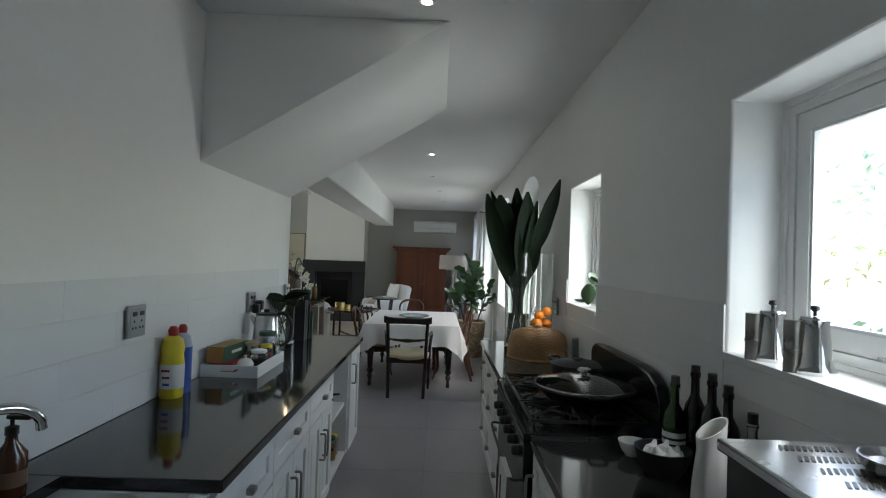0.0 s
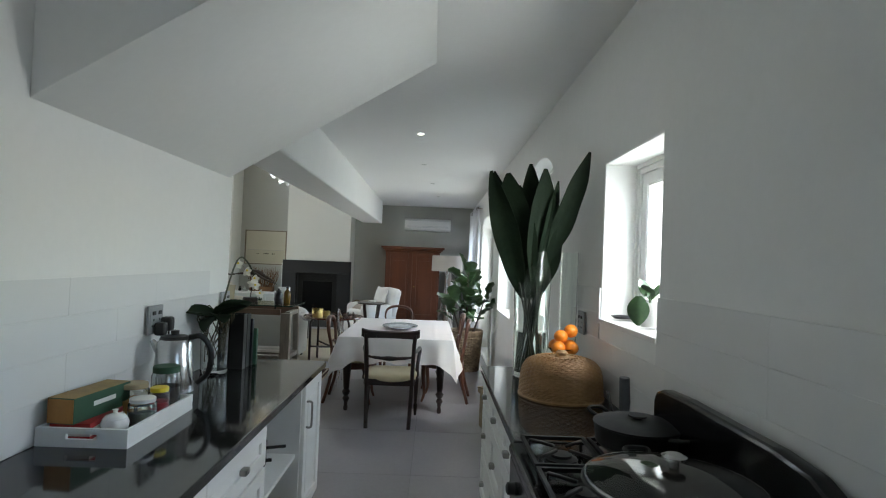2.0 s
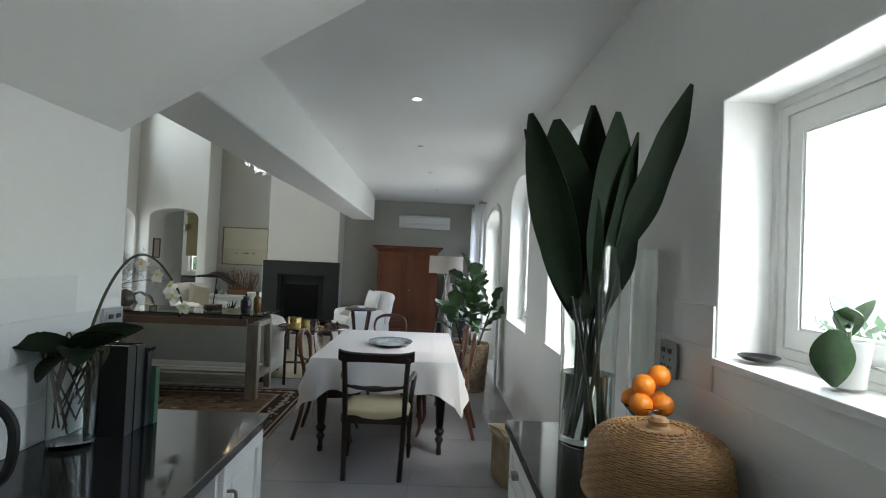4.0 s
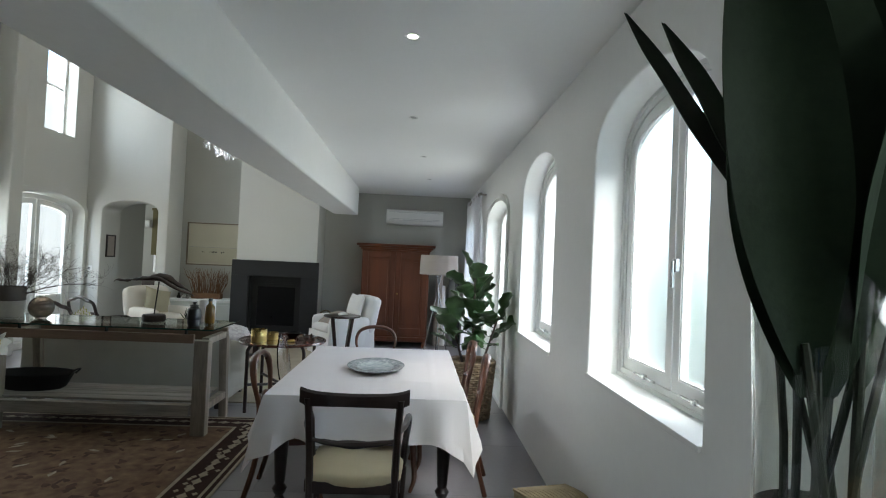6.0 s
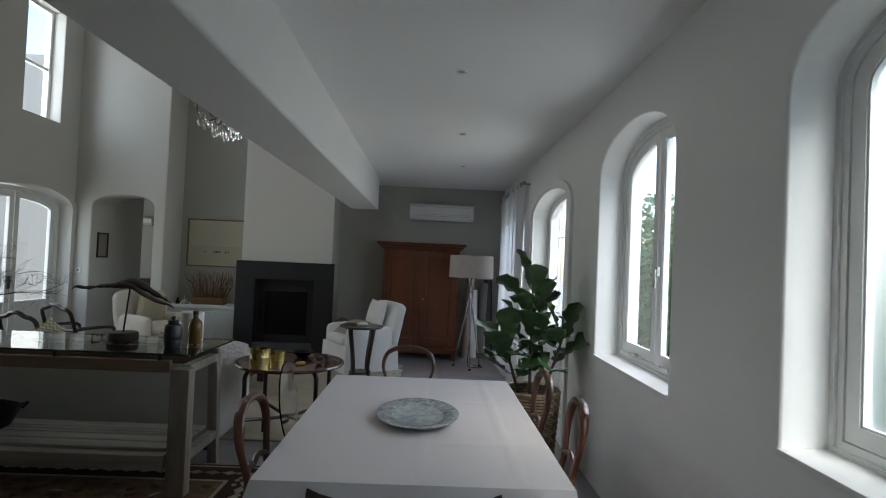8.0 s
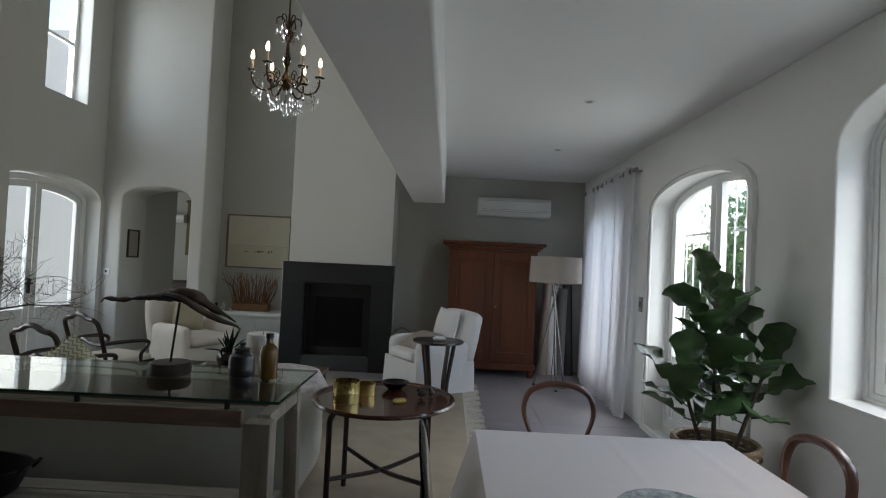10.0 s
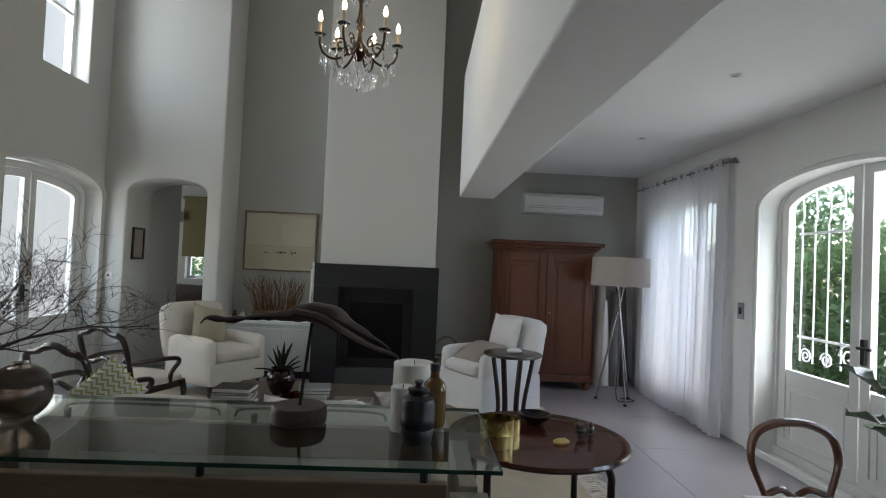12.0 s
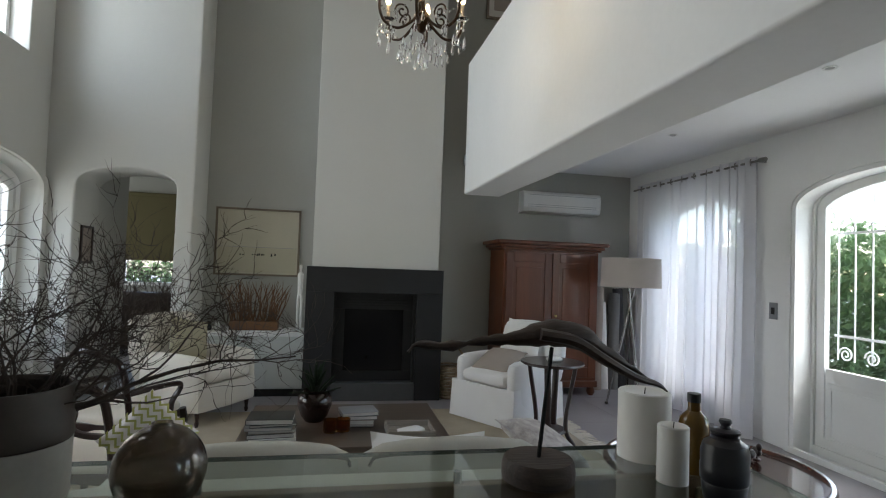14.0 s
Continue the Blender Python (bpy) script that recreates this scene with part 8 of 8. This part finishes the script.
def fig_leaf(length, width):
    """A broad, waisted, rippled leaf along +y."""
    bm = bmesh.new()
    rows, n = [], 10
    for i in range(n + 1):
        u = i / n
        w = width / 2 * float(np.interp(u, (0, 0.1, 0.25, 0.4, 0.55, 0.7, 0.85, 0.95, 1), (0.06, 0.36, 0.60, 0.62, 0.84, 1.0, 0.94, 0.6, 0.12)))
        z = -0.17 * length * u * u
        row = []
        for j in range(-3, 4):
            s = j / 3
            rip = 0.07 * width * math.sin(u * 17 + s * 2) * abs(s)
            row.append(bm.verts.new((s * w, u * length, z + 0.28 * abs(s) ** 1.3 * w + rip)))
        rows.append(row)
    for a, b in zip(rows, rows[1:]):
        for j in range(6):
            bm.faces.new((a[j], a[j + 1], b[j + 1], b[j]))
    return thicken(bm, 0.002)


rr = random.Random(17)
fig_meshes = []
for sx, sy, top, n in ((0.0, 0.02, 0.88, 15), (-0.09, -0.05, 0.42, 8), (0.09, -0.03, 0.52, 9)):
    lean = (rr.uniform(-0.05, 0.05) + sx * 1.2, rr.uniform(-0.05, 0.05))
    stem = bend([(sx, sy, 0), (sx + lean[0] * 0.5, sy + lean[1] * 0.5, top * 0.5), (sx + lean[0], sy + lean[1], top)], 6)
    part("trunk", tube(stem, [0.014 - 0.006 * i / len(stem) for i in range(len(stem))], 7), M_TWIG, fgp)
    for k in range(n):
        u = 0.34 + 0.66 * k / (n - 1)
        p = stem[min(len(stem) - 1, int(u * (len(stem) - 1)))]
        a = k * 2.4 + rr.uniform(-0.3, 0.3) + sx * 9
        tilt = rr.uniform(15, 62) + 100 * max(0, u - 0.68)
        l = rr.uniform(0.25, 0.34) * (0.85 if u > 0.95 else 1)
        out = 0.05
        m = Matrix.Translation(p + Vector((-math.sin(a), math.cos(a), 0.3)) * out) @ Matrix.Rotation(a, 4, "Z") @ Matrix.Rotation(radians(tilt), 4, "X") @ Matrix.Rotation(rr.uniform(-0.6, 0.6), 4, "Y")
        leaf = part("leaf", T(fig_leaf(l, l * 0.78), m), M_LEAF, fgp)
        part("leaf_stalk", tube([p, p + Vector((-math.sin(a), math.cos(a), 0.3)) * out * 1.05], 0.004, 5), M_STEM, leaf)
sl = thing("seagrass_stool", pose(0.70, 6.13, 0, 0, 0, 14), "low woven seagrass stool against the wall", "stool")
part("body", B((-0.14, 0.14, -0.14, 0.14, 0.0, 0.31), bev=0.02), M_STRAW, sl)
part("seat", soft(-0.16, 0.16, -0.16, 0.16, 0.31, 0.375, 0.03, 0.012), M_STRAW, sl)
bm = bmesh.new()
for i in range(14):
    x = -0.147 + 0.294 * i / 13
    join(bm, tube(bend([(x, -0.155, 0.36), (x + 0.008, -0.05, 0.383), (x - 0.008, 0.05, 0.383), (x, 0.155, 0.36)], 4), 0.010, 5))
part("seat_weave", bm, M_STRAW, sl)

# ---- garden ----
def foliage(name, x0, x1, y0, y1, z0, z1, n, size, seed, label):
    """A hedge of many small leaves with an uneven outline."""
    g = np.random.default_rng(seed)
    c = g.uniform((x0, y0, z0), (x1, y1, z1), (n, 3))
    hgt = z0 + (z1 - z0) * (0.72 + 0.28 * np.sin(c[:, 1] * 2.3) * np.sin(c[:, 1] * 0.9 + 1))
    c[:, 2] = z0 + (c[:, 2] - z0) * (hgt - z0) / (z1 - z0)
    clump = np.sin(c[:, 1] * 5) * np.sin(c[:, 2] * 4.3 + c[:, 1]) * 0.25
    c[:, 0] += clump
    a, b = g.normal(size=(n, 3)), g.normal(size=(n, 3))
    a /= np.linalg.norm(a, axis=1)[:, None]
    b -= a * (a * b).sum(1)[:, None]
    b /= np.linalg.norm(b, axis=1)[:, None]
    s = size * g.uniform(0.6, 1.3, (n, 1))
    v = np.stack([c - a * s, c + b * s * 0.45, c + a * s, c - b * s * 0.45], 1).reshape(-1, 3)
    me = bpy.data.meshes.new(name)
    me.from_pydata(v.tolist(), [], np.arange(n * 4).reshape(-1, 4).tolist())
    me.materials.append(M_HEDGE)
    return tagged(new(name, me), label, "hedge", kind="stuff")


foliage("garden_hedge", 3.2, 4.6, 9.2, 17.0, -0.12, 3.0, 28000, 0.075, 1, "dense bright green garden hedge outside the door")
foliage("garden_hedge", 3.2, 4.6, 6.5, 9.2, -0.12, 1.5, 5500, 0.075, 5, "low green garden hedge outside the arched windows")
foliage("garden_hedge", 3.0, 4.2, 5.0, 6.5, -0.12, 1.25, 5000, 0.075, 2, "green hedge outside the frosted window")
foliage("garden_tree_leaves", 3.6, 5.2, 4.5, 5.7, 1.4, 3.0, 220, 0.06, 3, "loose leafy branches outside the kitchen window")
foliage("garden_hedge", -8.0, -5.0, 18.6, 19.6, -0.12, 1.9, 4000, 0.07, 4, "green shrubs outside the room behind")
# self-lit panels added outside the patio doors so that the panes look bright
M_PATIO_GLOW = glow("patio_backdrop_glow", (1.0, 0.965, 0.91), 0.09)
M_PATIO_GLOW.node_tree.nodes["Principled BSDF"].inputs["Base Color"].default_value = (0.22, 0.21, 0.19, 1)
tagged(part("backdrop", B((-14.3, -14.0, 2, 34, -0.12, 4.6), (-14.0, -6.2, 13.34, 13.38, -0.12, 4.6)), M_PATIO_GLOW), "pale glowing panels added in place of daylight beyond the patio doors", "backdrop", kind="structure")

# ---- floor and wall tiles ----
tagged(part("floor", B((-8.3, RW, -1.5, 17.3, -0.15, -0.004)), M_GROUT), "large-format grey floor tiling", "floor", kind="structure")
floor = bpy.data.objects["floor"]


def piece(name, me, parent, p):
    o = new(name, me)
    o.parent = parent
    o.location = p
    return o


def tile_mesh(name, sx, sy, sz, bev, material):
    bm = B((-sx / 2, sx / 2, -sy / 2, sy / 2, -sz, 0))
    bmesh.ops.bevel(bm, geom=[e for e in bm.edges if all(v.co.z > -1e-4 for v in e.verts)], offset=bev, segments=1, affect="EDGES")
    me = bpy.data.meshes.new(name)
    bm.to_mesh(me)
    bm.free()
    me.materials.append(material)
    return me


TS = 1.0
ft = tile_mesh("floor_tile", TS - 0.003, TS - 0.003, 0.0035, 0.0006, M_FLOOR)
for i in range(-8, 1):
    for j in range(-2, 17):
        if i * TS + TS > -5.9 and j * TS < 13.8 and not (i * TS + TS / 2 < -1.5 and j * TS + TS < 4.2) or (j * TS >= 13.0 and i * TS + TS < -3.9):
            piece("floor_tile", ft, floor, (i * TS + TS / 2 - 0.06, j * TS + TS / 2, 0))
wt = tile_mesh("wall_tile", 0.60 - 0.0007, 0.135 - 0.0007, 0.006, 0.0005, M_TILE)
wl, we = bpy.data.objects["wall_kitchen_west"], bpy.data.objects["wall_east"]
for r in range(4):
    z = 0.905 + 0.0675 + r * 0.135
    for k in range(-1, 9):
        y = k * 0.6 + (0.3 if r % 2 else 0) - 0.0
        if y - 0.3 > -1.2 and y + 0.3 < 4.51:
            o = piece("wall_tile", wt, wl, (-1.2335, y, z))
            o.rotation_euler = (radians(90), 0, radians(90))
        y = k * 0.6 + (0.3 if r % 2 else 0) + 0.1
        if y - 0.3 > -1.2 and y + 0.3 < 4.6 and z < 1.17:
            o = piece("wall_tile", wt, we, (RW - 0.0065, y, z))
            o.rotation_euler = (radians(90), 0, radians(-90))
# cut tiles between and beside the window openings
for y0, y1 in ((1.76, 3.185), (3.925, 4.50)):
    for r in (2, 3):
        z0 = 0.905 + r * 0.135
        n = max(1, round((y1 - y0) / 0.6))
        w = (y1 - y0) / n
        cm = tile_mesh("wall_tile", w - 0.0007, 0.1343, 0.006, 0.0005, M_TILE)
        for k in range(n):
            o = piece("wall_tile", cm, we, (RW - 0.0064, y0 + w * (k + 0.5), z0 + 0.0675))
            o.rotation_euler = (radians(90), 0, radians(-90))
